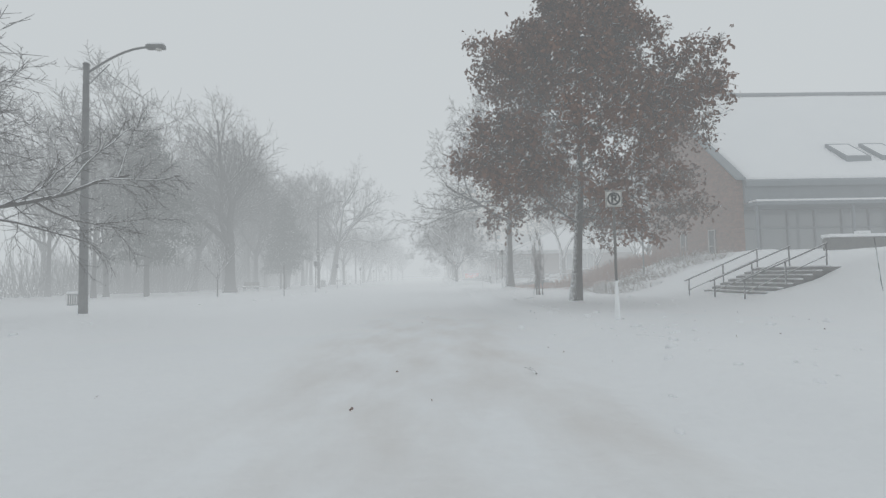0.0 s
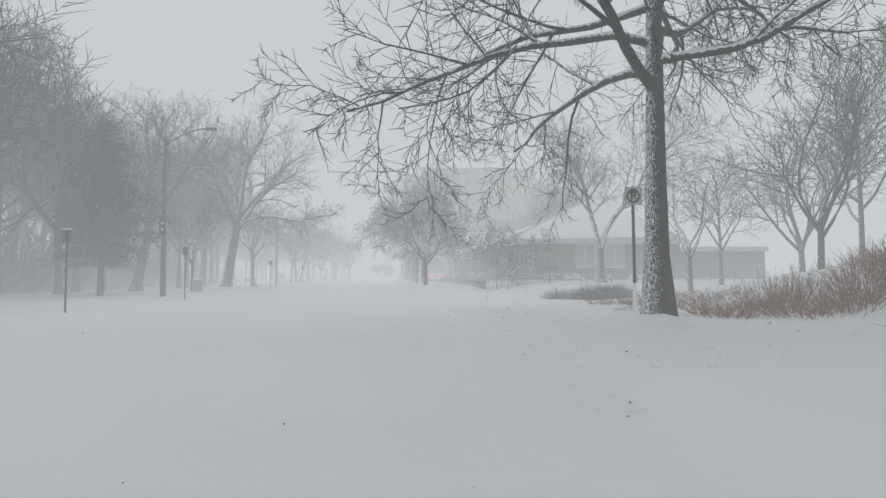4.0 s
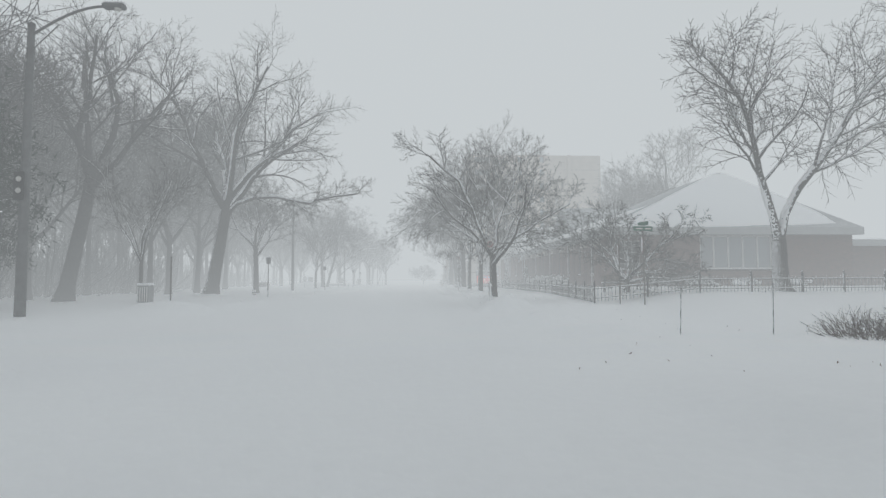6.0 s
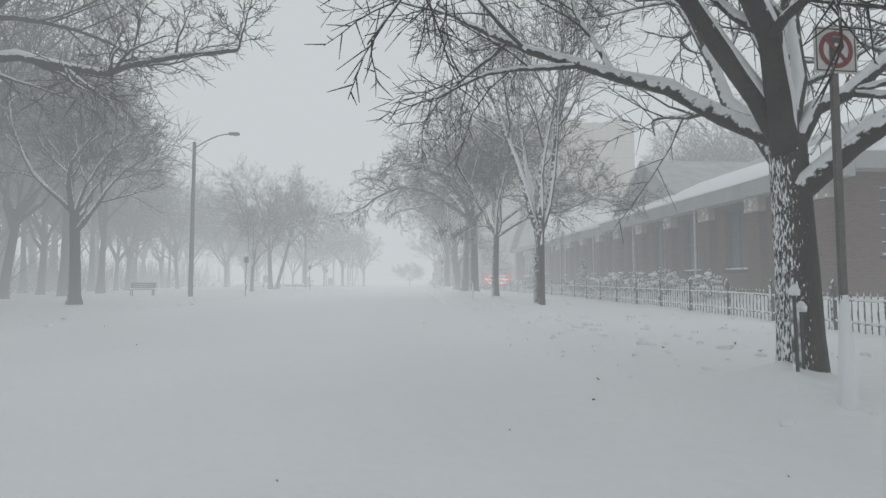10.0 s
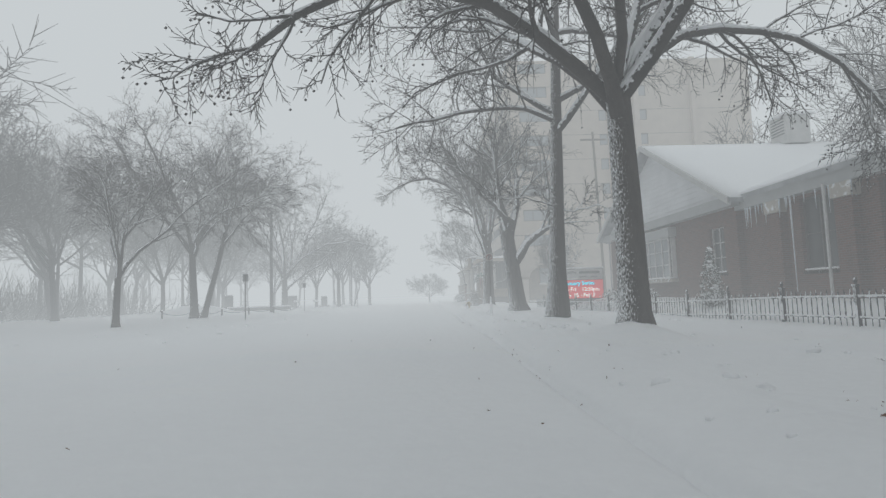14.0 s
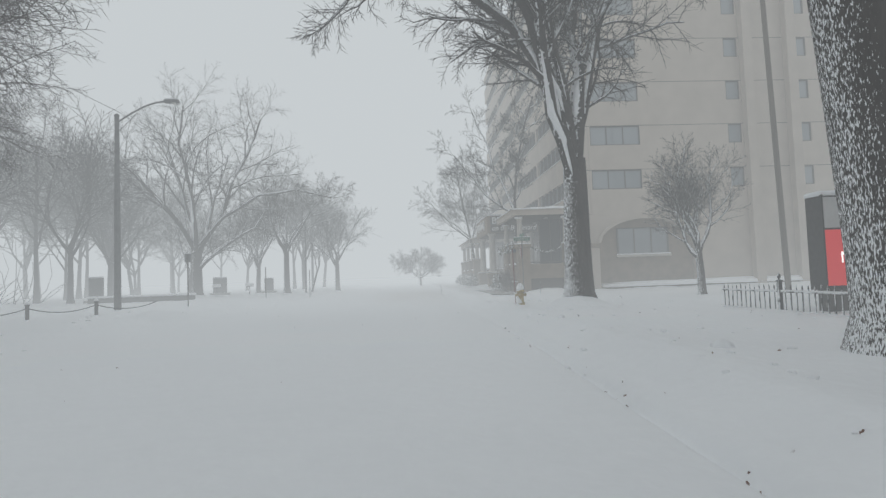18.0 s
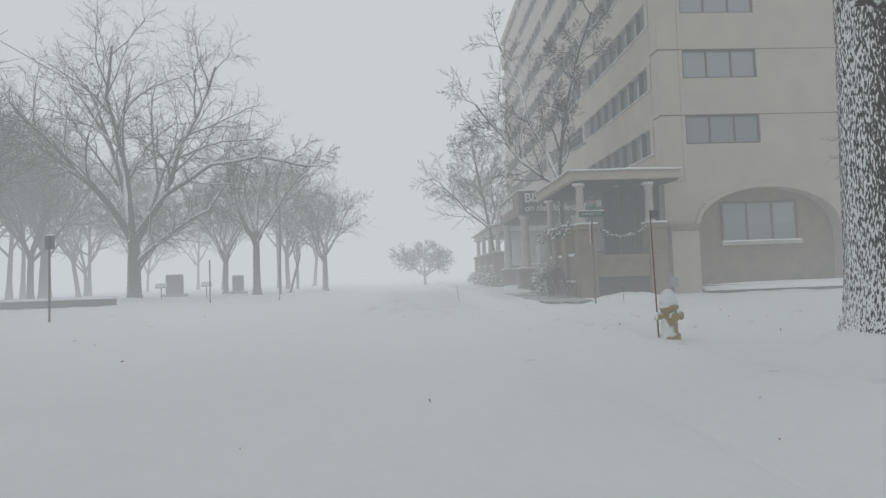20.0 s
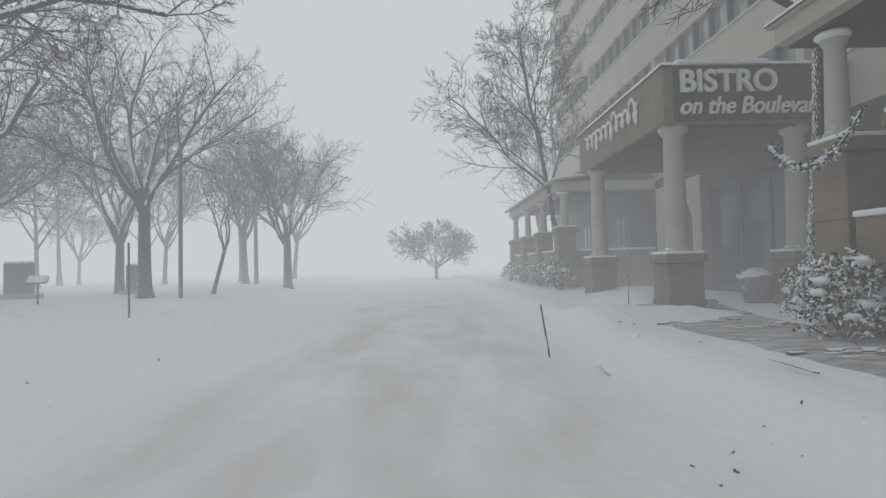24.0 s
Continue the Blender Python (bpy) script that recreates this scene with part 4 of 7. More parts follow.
# west side
WEST = [
    (kind_of(41, 2.6, 0.22, SPREAD, size=(9.5, 7.5)), -14.8, 13.8, 0, 1.0, "bare tree reaching over the park bench"),
    (kind_of(42, 1.7, 0.045, habit(levels=3, vase=True, kids=(6, 5, 4, 3), angle=(24, 35, 40, 40), ratio=(1.5, 0.5, 0.5, 0.5), thin=0.006)), -14.7, 39.6, 0, 1.0, "young thin bare sapling"),
    (kind_of(43, 6.0, 0.55, habit(vase=True, kids=(6, 8, 7, 6, 3), angle=(20, 36, 42, 45, 40), ratio=(2.2, 0.5, 0.5, 0.5, 0.5), thin=0.014), bark=BARK_FAR, size=(22, 8)), -19.0, 54.0, 0, 1.0, "very tall bare tree fading into the blowing snow"),
    (kind_of(44, 2.8, 0.13, habit(vase=True, kids=(5, 6, 6, 5, 3), angle=(42, 42, 45, 45, 40), ratio=(1.5, 0.5, 0.5, 0.5, 0.5)), size=(8.5, 4)), -15.1, 78.2, 0, 1.0, "small bare tree with snow-topped branches"),
    (kind_of(45, 8.5, 0.42, habit(vase=True, kids=(5, 8, 7, 6, 3), angle=(26, 40, 45, 45, 40), ratio=(1.2, 0.5, 0.5, 0.5, 0.5), thin=0.013), lean=(0.2, 0.0), bark=BARK_FAR, size=(18, 7)), -20.3, 79.9, 0, 1.0, "tall leaning bare tree"),
    (kind_of(46, 8.0, 0.5, habit(vase=True, kids=(6, 9, 7, 6, 3), angle=(32, 40, 45, 45, 40), ratio=(1.25, 0.48, 0.5, 0.5, 0.5), thin=0.0135), lean=(0.16, 0.0), extra=(
        [((0.9, 0, 6.0), (2.6, -0.6, 7.4), (5.2, -1.0, 7.3), (7.4, -1.2, 6.7), (8.2, -1.2, 7.2), (11.0, -1.4, 7.5)), 0.17],), size=(21, 8.5)), -15.15, 88.5, 0, 1.0, "huge leaning bare tree with one long low limb over the street"),
    (kind_of(47, 4.4, 0.27, ROUND, size=(13, 5)), -14.7, 98.3, 60, 1.0, "bare round-headed tree on the west verge"),
    (kind_of(48, 3.2, 0.19, SPREAD, size=(10.6, 4.6)), -14.86, 127.9, 0, 1.0, "bare broad tree with drooping snowy twigs"),
    (kind_of(49, 5.5, 0.30, habit(vase=True, kids=(7, 12, 9, 6, 3), angle=(30, 42, 44, 48, 45), ratio=(1.9, 0.5, 0.5, 0.5, 0.5), thin=0.015, lift=(0, 0.0, -0.02, -0.05, -0.08)), lean=(-0.03, 0), size=(17.0, 7.6)), -15.9, 139.8, 0, 1.0, "tall bare tree with twin trunks"),
    (kind_of(50, 6.5, 0.22, habit(vase=True, kids=(5, 10, 8, 6, 3), angle=(24, 40, 42, 45, 40), ratio=(1.3, 0.48, 0.5, 0.5, 0.5), thin=0.014, lift=(0, 0.0, -0.02, -0.05, -0.08)), lean=(0.26, 0), size=(15.5, 5.5)), -15.2, 139.6, 0, 1.0, "slanting second stem of a twin bare tree"),
    (kind_of(51, 4.6, 0.46, habit(vase=True, kids=(5, 9, 8, 6, 3), angle=(28, 40, 45, 45, 42), ratio=(2.3, 0.46, 0.5, 0.5, 0.5), thin=0.013, lift=(0, 0.04, 0.02, -0.02, -0.04)), extra=(
        [((0.2, 0, 2.2), (1.6, -0.3, 3.6), (4.0, -0.6, 5.2), (5.4, -0.8, 5.8), (6.6, -1.0, 7.4)), 0.16], [((0.1, 0, 4.2), (3.0, -2.0, 6.6), (6.5, -3.5, 8.2), (9.5, -4.5, 8.3), (12.5, -5.2, 7.6)), 0.15],), size=(22, 8.0)), -17.9, 173.0, 0, 1.0, "large old bare tree with sweeping low limbs in the park"),
    (kind_of(52, 5.0, 0.30, SPREAD, size=(14.5, 5.8)), -11.6, 178.6, 0, 1.0, "bare tree with twin stems and snow-lined forks"),
    (kind_of(53, 3.0, 0.14, SPARSE, lean=(0.3, 0)), -9.8, 181.5, 0, 0.8, "small crooked bare tree"),
    (kind_of(55, 3.4, 0.26, ROUND, size=(12.5, 5)), -16.0, 184.5, 0, 1.0, "bare park tree with a full crown"),
    (kind_of(56, 2.6, 0.24, SPREAD, size=(11, 5.5)), -21.5, 180.5, 0, 1.0, "bare spreading park tree"),
    (kind_of(54, 3.6, 0.30, ROUND, size=(11, 5)), -8.4, 190.5, 0, 1.0, "bare tree fading into the snow haze"),
]
for parts, x, y, rz, size, label in WEST:
    plant(parts, "bare_tree", (x, y, gz(x, y)), label, "tree", "bare park trees west of the street", rz, size)

FAR_KINDS = [kind_of(60, 15.0, 0.22, FAR, bark=BARK_FAR, twig=BARK_FAR), kind_of(61, 4.2, 0.26, FAR_VASE, bark=BARK_FAR, twig=BARK_FAR), kind_of(62, 12.0, 0.22, FAR, bark=BARK_FAR, twig=BARK_FAR),
             kind_of(63, 5.0, 0.24, FAR_VASE, lean=(0.1, 0), bark=BARK_FAR, twig=BARK_FAR)]
frng = random.Random(8)
FAR_SPOTS = [(-25 - frng.uniform(0, 6), 14 + 7.0 * k + frng.uniform(-3, 3), 0.75 + frng.uniform(0, 0.4)) for k in range(14)]
FAR_SPOTS += [(-29 - frng.uniform(0, 12), 12 + 6.5 * k + frng.uniform(-2, 2), 0.9 + frng.uniform(0, 0.45)) for k in range(22)]
FAR_SPOTS += [(-23 - frng.uniform(0, 9), 58 + 4.4 * k + frng.uniform(-2, 2), 0.95 + frng.uniform(0, 0.4)) for k in range(17)]
FAR_SPOTS += [(-36 - frng.uniform(0, 8), 64 + 5 * k, 1.15 + frng.uniform(0, 0.3)) for k in range(14)]
FAR_SPOTS += [(-19.5 - frng.uniform(0, 6), 72 + 5.5 * k + frng.uniform(-2, 2), 0.9 + frng.uniform(0, 0.35)) for k in range(6)]
FAR_SPOTS += [(-22 - frng.uniform(0, 16), 160 + 4.5 * k, 0.7 + frng.uniform(0, 0.3)) for k in range(14)]
FAR_SPOTS += [(-27 - frng.uniform(0, 14), 104 + 5 * k, 0.8 + frng.uniform(0, 0.35)) for k in range(10)]
FAR_SPOTS += [(-30 - frng.uniform(0, 20), 112 + 3.6 * k + frng.uniform(-2, 2), 0.85 + frng.uniform(0, 0.4)) for k in range(26)]
FAR_SPOTS += [(31.5 + frng.uniform(0, 9), 124 + 2.4 * k, 0.95 + frng.uniform(0, 0.3)) for k in range(6)]
FAR_SPOTS += [(-14 - 3 * (k % 2), 199 + 8 * k, 1.05) for k in range(3)]
FAR_SPOTS += [(28 + frng.uniform(0, 9), 62 + 5 * k, 0.7 + frng.uniform(0, 0.3)) for k in range(3)] + [(24.0, 57.0, 0.8), (10.5, 200.0, 0.7), (26.0, 137.0, 1.0), (33.0, 128.0, 1.1)]
for k, (x, y, size) in enumerate(FAR_SPOTS):
    plant(FAR_KINDS[k % 4], "distant_tree", (x, y, gz(x, y)), "bare tree faint in the blowing snow", "tree", "far woods", 47 * k % 360, size)


def conifer(seed, height, radius):
    r = np.random.default_rng(seed)
    trunk = [(np.array([(0, 0, z) for z in np.linspace(-0.2, height, 9)]), np.linspace(0.2, 0.03, 9))]
    limbs, at = [], []
    lobes = r.uniform(0, 6.28, 3)
    for z in np.arange(2.6, height - 0.2, 0.34):
        f = z / height
        reach = radius * (0.55 + 0.9 * f if f < 0.35 else 1.15 * (1 - f) ** 0.55) * r.uniform(0.7, 1.15)
        for k in range(8):
            a = r.uniform(0, 6.28)
            L = reach * r.uniform(0.55, 1.15) * (1 + 0.25 * math.sin(2 * a + lobes[0] + 2 * f))
            s = np.linspace(0, 1, 6)
            pts = np.stack([math.cos(a) * L * s, math.sin(a) * L * s, z + 0.45 * s * L * 0.4 - 0.28 * L * s ** 2 + r.normal(0, 0.05)], -1)
            limbs.append((pts, np.linspace(0.035, 0.008, 6)))
            n = max(8, int(L * 24))
            u = r.beta(2.0, 1.0, n)
            q = np.stack([np.interp(u, s, pts[:, i]) for i in range(3)], -1)
            at.append(q + r.normal(0, 0.15, q.shape))
    at = np.concatenate(at)
    needles = scatter_leaves("needles", at, r, NEEDLE, 0.34, [(0, 0), (0.10, 0.3), (0.05, 0.75), (0, 1.1), (-0.05, 0.75), (-0.10, 0.3)], 0.2)
    return [("trunk", tubes_mesh("trunk", trunk, 8, BARK_FAR)), ("branchwork", tubes_mesh("branchwork", limbs, 4, BARK_FAR)), ("needles", needles)]


SPRUCE = conifer(3, 11.5, 3.4)
for x, y, size in ((-17.2, 67.6, 1.0), (-22.5, 45.0, 1.2), (-18.5, 70.5, 0.8)):
    plant(SPRUCE, "pine_tree", (x, y, gz(x, y)), "ragged dark green pine dusted with snow", "conifer", "park conifers", 40 * size, size)


# ---- street furniture ----
def no_parking_sign(at, rz=0.0, lean=0.0, red=True, height=3.0, post_mat=None):
    ob = thing("no_parking_sign", at, "square white no parking sign on a snow-crusted steel post", "road sign", "no parking signs", rz)
    post = bmesh.new()
    box(post, -0.03, 0.03, -0.012, 0.0, -0.4, height + 0.12, 0.004)
    box(post, -0.03, -0.02, 0.0, 0.022, -0.4, height + 0.12)
    box(post, 0.02, 0.03, 0.0, 0.022, -0.4, height + 0.12)
    part("post", post, STEEL, ob)
    part("snow_sleeve", turned([(0.03, -0.1), (0.075, 0.0), (0.062, 0.35), (0.045, 0.75), (0.03, 0.95)], 10), SNOW, ob, "wind-packed snow clinging to the post", True)
    plate = part("plate", cube(-0.2, 0.2, -0.024, -0.014, height - 0.3, height + 0.1, 0.003), SIGN_WHITE, ob, "white square plate with a barred letter")
    c = height - 0.1
    border = bmesh.new()
    for x0, x1, z0, z1 in ((-0.185, 0.185, c + 0.175, c + 0.185), (-0.185, 0.185, c - 0.185, c - 0.175), (-0.185, -0.175, c - 0.175, c + 0.175), (0.175, 0.185, c - 0.175, c + 0.175)):
        box(border, x0, x1, -0.0275, -0.0255, z0, z1)
    part("border", border, SIGN_BLACK, plate)
    ring = bmesh.new()
    k = 28
    vs = [[ring.verts.new((r * math.sin(2 * math.pi * j / k), y, c + r * math.cos(2 * math.pi * j / k))) for j in range(k)] for r, y in ((0.160, -0.0275), (0.118, -0.0275))]
    for j in range(k):
        ring.faces.new((vs[0][j], vs[1][j], vs[1][(j + 1) % k], vs[0][(j + 1) % k]))
    part("red_ring", ring, SIGN_RED if red else SIGN_BLACK, plate)
    slash = bmesh.new()
    box(slash, -0.145, 0.145, -0.0295, -0.028, -0.016, 0.016)
    bmesh.ops.rotate(slash, cent=(0, 0, 0), matrix=Matrix.Rotation(radians(45), 3, "Y"), verts=slash.verts)
    bmesh.ops.translate(slash, vec=(0, 0, c), verts=slash.verts)
    part("slash", slash, SIGN_RED if red else SIGN_BLACK, plate)
    writing("P", 0.27, SIGN_BLACK, plate, (0.0, -0.026, c - 0.005), depth=0.0005, name="letter", bold=0.012)
    bolts = part("bolt", turned([(0.008, 0), (0.008, 0.006)], 6), STEEL, plate)
    bolts.matrix_basis = pose(0, -0.025, c + 0.16, 90)
    return ob


for x, y, rz, h in ((5.06, 13.1, -4, 3.05), (6.28, 42.1, 0, 3.0), (4.2, 76.3, 3, 3.12), (4.38, 102.55, 2, 3.45), (4.4, 128.35, -3, 3.12)):
    no_parking_sign((x, y, gz(x, y)), rz, red=y > 50, height=h)


def sign_post_back(at, rz=180, height=2.7, plate=True):
    ob = thing("parking_sign", at, "grey steel sign post facing the other lane", "road sign", "west sign posts", rz)
    part("post", box(cube(-0.03, 0.03, -0.012, 0.0, -0.4, height, 0.004), -0.03, 0.03, 0.0, 0.01, -0.4, height), STEEL, ob)
    if plate:
        pl = part("plate", cube(-0.16, 0.16, -0.026, -0.014, height - 0.42, height + 0.02, 0.004), SIGN_BACK, ob, "bare aluminium sign plate")
        part("snow_cap", cube(-0.16, 0.16, -0.03, 0.01, height + 0.022, height + 0.06, 0.015), SNOW, pl)
    return ob


for x, y, pl in ((-9.7, 38.7, False), (-9.8, 50.0, True), (-9.6, 60.5, True), (-10.2, 71.0, False), (-10.14, 85.7, True), (-10.6, 111.0, True), (-10.0, 133.0, True), (-9.8, 164.3, False), (-7.9, 170.5, False), (-11.2, 154.5, True)):
    sign_post_back((x, y, gz(x, y)), 178, 2.75 if pl else 2.2, pl)


def street_lamp(at, height=9.8, reach=2.45):
    ob = thing("street_lamp", at, "weathered wooden street light pole with a curved arm", "street lamp", "street lamps along the west verge")
    part("pole", rod(bmesh.new(), (0, 0, -0.4), (0, 0, height), 0.17, 0.11, 14), LAMP_METAL, ob, smooth=True)
    s = np.linspace(0, 1, 9)
    pts = np.stack([reach * s, 0 * s, height - 0.35 + 1.05 * np.sin(s * math.pi / 2)], -1)
    link("arm", tubes_mesh("arm", [(pts, np.full(9, 0.045))], 8, LAMP_METAL), None, ob)
    brace = np.stack([0.9 * s, 0 * s, height - 0.9 + 0.92 * s], -1)
    link("brace", tubes_mesh("brace", [(brace, np.full(9, 0.02))], 6, LAMP_METAL), None, ob)
    head = bmesh.new()
    box(head, reach - 0.1, reach + 0.62, -0.15, 0.15, height + 0.62, height + 0.78, 0.06)
    h = part("lamp_head", head, LAMP_METAL, ob, "cobra-head luminaire")
    part("lens", turned([(0.02, height + 0.54), (0.10, height + 0.57), (0.12, height + 0.625)], 12), SIGN_WHITE, h).matrix_basis = pose(reach + 0.38, 0, 0)
    part("snow_cap", cube(reach - 0.05, reach + 0.6, -0.12, 0.12, height + 0.78, height + 0.84, 0.028), SNOW, h)
    part("pole_cap", turned([(0.13, height), (0.12, height + 0.06), (0.03, height + 0.12)], 12), LAMP_METAL, ob)
    return ob


LAMPS = ((-12.9, 21.5), (-12.7, 65.8), (-14.2, 110.6), (-14.1, 153.2), (-12.5, 197.0))
for x, y in LAMPS:
    street_lamp((x, y, gz(x, y)), 10.7 if y > 100 and y < 150 else 9.8)
for (x0, y0), (x1, y1) in zip(LAMPS, LAMPS[1:]):
    s = np.linspace(0, 1, 14)
    wire = np.stack([x0 + (x1 - x0) * s, y0 + (y1 - y0) * s, 10.25 - 1.6 * s * (1 - s)], -1)
    tagged(link("overhead_cable", tubes_mesh("overhead_cable", [(wire, np.full(14, 0.014))], 5, SIGN_BLACK), None), "thin black overhead cable strung between lamp poles", "cable", "overhead cables")

banner = thing("pole_banner", (-12.7, 65.55, 4.0), "small dark banner on the lamp pole", "banner")
part("panel", cube(-0.17, 0.17, -0.05, -0.03, 0, 0.95, 0.01), SIGN_BLACK, banner)
part("disc", turned([(0.09, -0.004), (0.09, 0.004)], 16), SIGN_WHITE, banner).matrix_basis = pose(0, -0.055, 0.7, 90)
part("lower_disc", turned([(0.09, -0.004), (0.09, 0.004)], 16), SIGN_WHITE, banner).matrix_basis = pose(0, -0.055, 0.32, 90)


def street_name_post(at, rz, text, stop=True, height=3.1, face=0, blades=True):
    ob = thing("street_name_sign" if blades else "stop_sign", at, "street name sign and stop sign on a steel post" if blades else "stop sign plastered with snow on a steel post", "road sign", "corner sign posts", rz)
    part("post", rod(bmesh.new(), (0, 0, -0.3), (0, 0, height), 0.032, 0.032, 10), STEEL, ob)
    if blades:
        blade = part("name_blade", cube(-0.46, 0.46, -0.01, 0.01, height - 0.02, height + 0.18, 0.004), GREEN_SIGN, ob, "green street name blade")
        if text:
            writing(text, 0.135, SIGN_WHITE, blade, (0, -0.013, height + 0.08), depth=0.001)
        else:
            for k in range(2):
                part("text_bar", cube(-0.36 + k * 0.44, -0.02 + k * 0.4, -0.013, -0.011, height + 0.05, height + 0.11), SIGN_WHITE, blade)
        part("cross_blade", cube(-0.01, 0.01, -0.42, 0.42, height + 0.2, height + 0.38, 0.004), GREEN_SIGN, ob)
        part("snow_cap", cube(-0.46, 0.46, -0.025, 0.025, height + 0.181, height + 0.215, 0.012), SNOW, ob)
    if stop:
        o8 = [(0.38 * math.sin(math.pi / 8 + k * math.pi / 4), height - 0.62 + 0.38 * math.cos(math.pi / 8 + k * math.pi / 4)) for k in range(8)]
        st = part("stop_plate", prism(o8, -0.05, -0.042, "x"), SIGN_RED, ob, "stop sign turned to the side street and plastered with snow")
        st.matrix_basis = pose(0, 0, 0, 0, 0, face)
        part("snow_crust", prism([(a * 0.94, (z - height + 0.62) * 0.94 + height - 0.62) for a, z in o8], -0.075, -0.052, "x"), SNOW, st)
    return ob


street_name_post((10.28, 70.8, gz(10.3, 70.8)), 8, "", True, 3.3, -27)
street_name_post((9.6, 71.9, gz(9.6, 71.9)), -20, "", True, 3.0, blades=False)
street_name_post((6.68, 154.8, gz(6.7, 154.8)), 4, "MARKET ST.", True, 3.0, -25)

hyd = thing("fire_hydrant", (4.5, 144.8, gz(4.5, 144.8)), "yellow fire hydrant half buried in snow with a tall marker", "hydrant")
part("barrel", turned([(0.16, -0.1), (0.16, 0.05), (0.125, 0.07), (0.12, 0.42), (0.15, 0.44), (0.15, 0.48), (0.13, 0.5), (0.11, 0.58), (0.06, 0.64), (0.04, 0.65), (0.035, 0.7), (0.0, 0.71)], 16), HYDRANT, hyd, smooth=True)
for a in (0, 180, 270):
    part("nozzle_cap", turned([(0.055, 0.1), (0.055, 0.17), (0.07, 0.17), (0.07, 0.21), (0.03, 0.22)], 10), HYDRANT, hyd).matrix_basis = pose(0, 0, 0.33, 0, 90, a)
part("marker_rod", rod(bmesh.new(), (-0.18, 0, 0), (-0.22, 0, 2.0), 0.014, 0.010, 6), SIGN_RED, hyd, "thin dark marker rod")
part("marker_flag", cube(-0.22, -0.09, -0.008, 0.008, 1.86, 1.99), SIGN_BACK, hyd)
part("snow_cap", turned([(0.13, 0.5), (0.14, 0.56), (0.11, 0.67), (0.05, 0.74), (0.0, 0.75)], 12), SNOW, hyd, smooth=True)

for k, (x, y, h, dx) in enumerate(((6.45, 59.8, 1.15, 0.05), (8.55, 59.6, 1.2, 0.03), (2.6, 161.9, 0.75, -0.2), (5.3, 166.2, 0.9, 0.0), (7.5, 154.4, 0.7, 0.02), (12.9, 14.5, 1.6, -0.12))):
    ob = thing("snow_stake", (x, y, gz(x, y)), "thin dark stake marking the kerb in deep snow", "stake", "snow stakes")
    part("rod", rod(bmesh.new(), (0, 0, -0.3), (dx * h, 0, h), 0.013, 0.011, 6), DARK_STEEL, ob)

# utility pole by the hotel
pole = thing("utility_pole", (17.4, 148.7, gz(17.4, 148.7)), "tall brown wooden utility pole leaning slightly", "utility pole")
part("shaft", rod(bmesh.new(), (0, 0, -0.3), (-0.4, 0, 16.0), 0.13, 0.10, 12), POLE_WOOD, pole)
part("crossarm", cube(-1.6, 0.8, -0.06, 0.06, 15.2, 15.35, 0.01), POLE_WOOD, pole)
pole = thing("utility_pole", (-9.6, 177.6, gz(-9.6, 177.6)), "slim grey pole in the park", "utility pole")
part("shaft", rod(bmesh.new(), (0, 0, -0.3), (0.05, 0, 6.6), 0.09, 0.075, 10), LAMP_METAL, pole)
part("cap", turned([(0.09, 6.6), (0.05, 6.7), (0, 6.72)], 10), LAMP_METAL, pole)


# ---- iron fence of the library ----
def picket_mesh(h):
    bm = cube(-0.011, 0.011, -0.011, 0.011, 0.02, h)
    tip = bmesh.ops.create_cone(bm, cap_ends=True, segments=4, radius1=0.022, radius2=0.0, depth=0.09)["verts"]
    bmesh.ops.translate(bm, vec=(0, 0, h + 0.035), verts=tip)
    me = bpy.data.meshes.new("picket")
    bm.to_mesh(me)
    bm.free()
    me.materials.append(DARK_STEEL)
    return me


PICKET = picket_mesh(0.80)


def fence_run(points, panel=2.45):
    marks = [Vector(p) for p in points]
    for a, b in zip(marks, marks[1:]):
        n = max(1, round((b - a).length / panel))
        for k in range(n):
            p, q = a.lerp(b, k / n), a.lerp(b, (k + 1) / n)
            z0, z1 = (gz(*c) - 0.02 - 0.2 * float(smooth01(c.y, 110, 124)) for c in (p, q))
            L = (q - p).length
            ob = thing("iron_fence", (p.x, p.y, z0), "low black iron picket fence panel with snow on its rails", "fence", "library fence", math.degrees(math.atan2(q.y - p.y, q.x - p.x)))
            rise = z1 - z0
            post = part("post", box(cube(-0.045, 0.045, -0.045, 0.045, -0.3, 0.93, 0.006), -0.06, 0.06, -0.06, 0.06, 0.93, 0.97, 0.006), DARK_STEEL, ob)
            part("finial", turned([(0.03, 0.97), (0.02, 1.0), (0.045, 1.04), (0.035, 1.09), (0.0, 1.14)], 8), DARK_STEEL, post, smooth=True)
            for name, z, t, m in (("top_rail", 0.69, 0.018, DARK_STEEL), ("bottom_rail", 0.22, 0.018, DARK_STEEL), ("rail_snow", 0.722, 0.024, SNOW), ("lower_rail_snow", 0.25, 0.020, SNOW)):
                rl = bmesh.new()
                box(rl, 0.05, L - 0.05, -t, t, z - 0.016, z + 0.016, 0.006)
                for v in rl.verts:
                    v.co.z += rise * v.co.x / L
                part(name, rl, m, ob)
            m = int(L / 0.175)
            for j in range(1, m):
                pk = link("picket", PICKET, None, ob)
                pk.matrix_basis = Matrix.Translation((L * j / m, 0, rise * j / m))


fence_run([(9.12, 74.1), (10.4, 88.0), (10.7, 104.0), (10.6, 114.0), (9.9, 126.0), (9.45, 133.0), (9.2, 140.0)])
fence_run([(33.5, 74.6), (20.0, 74.3), (9.12, 74.1)])

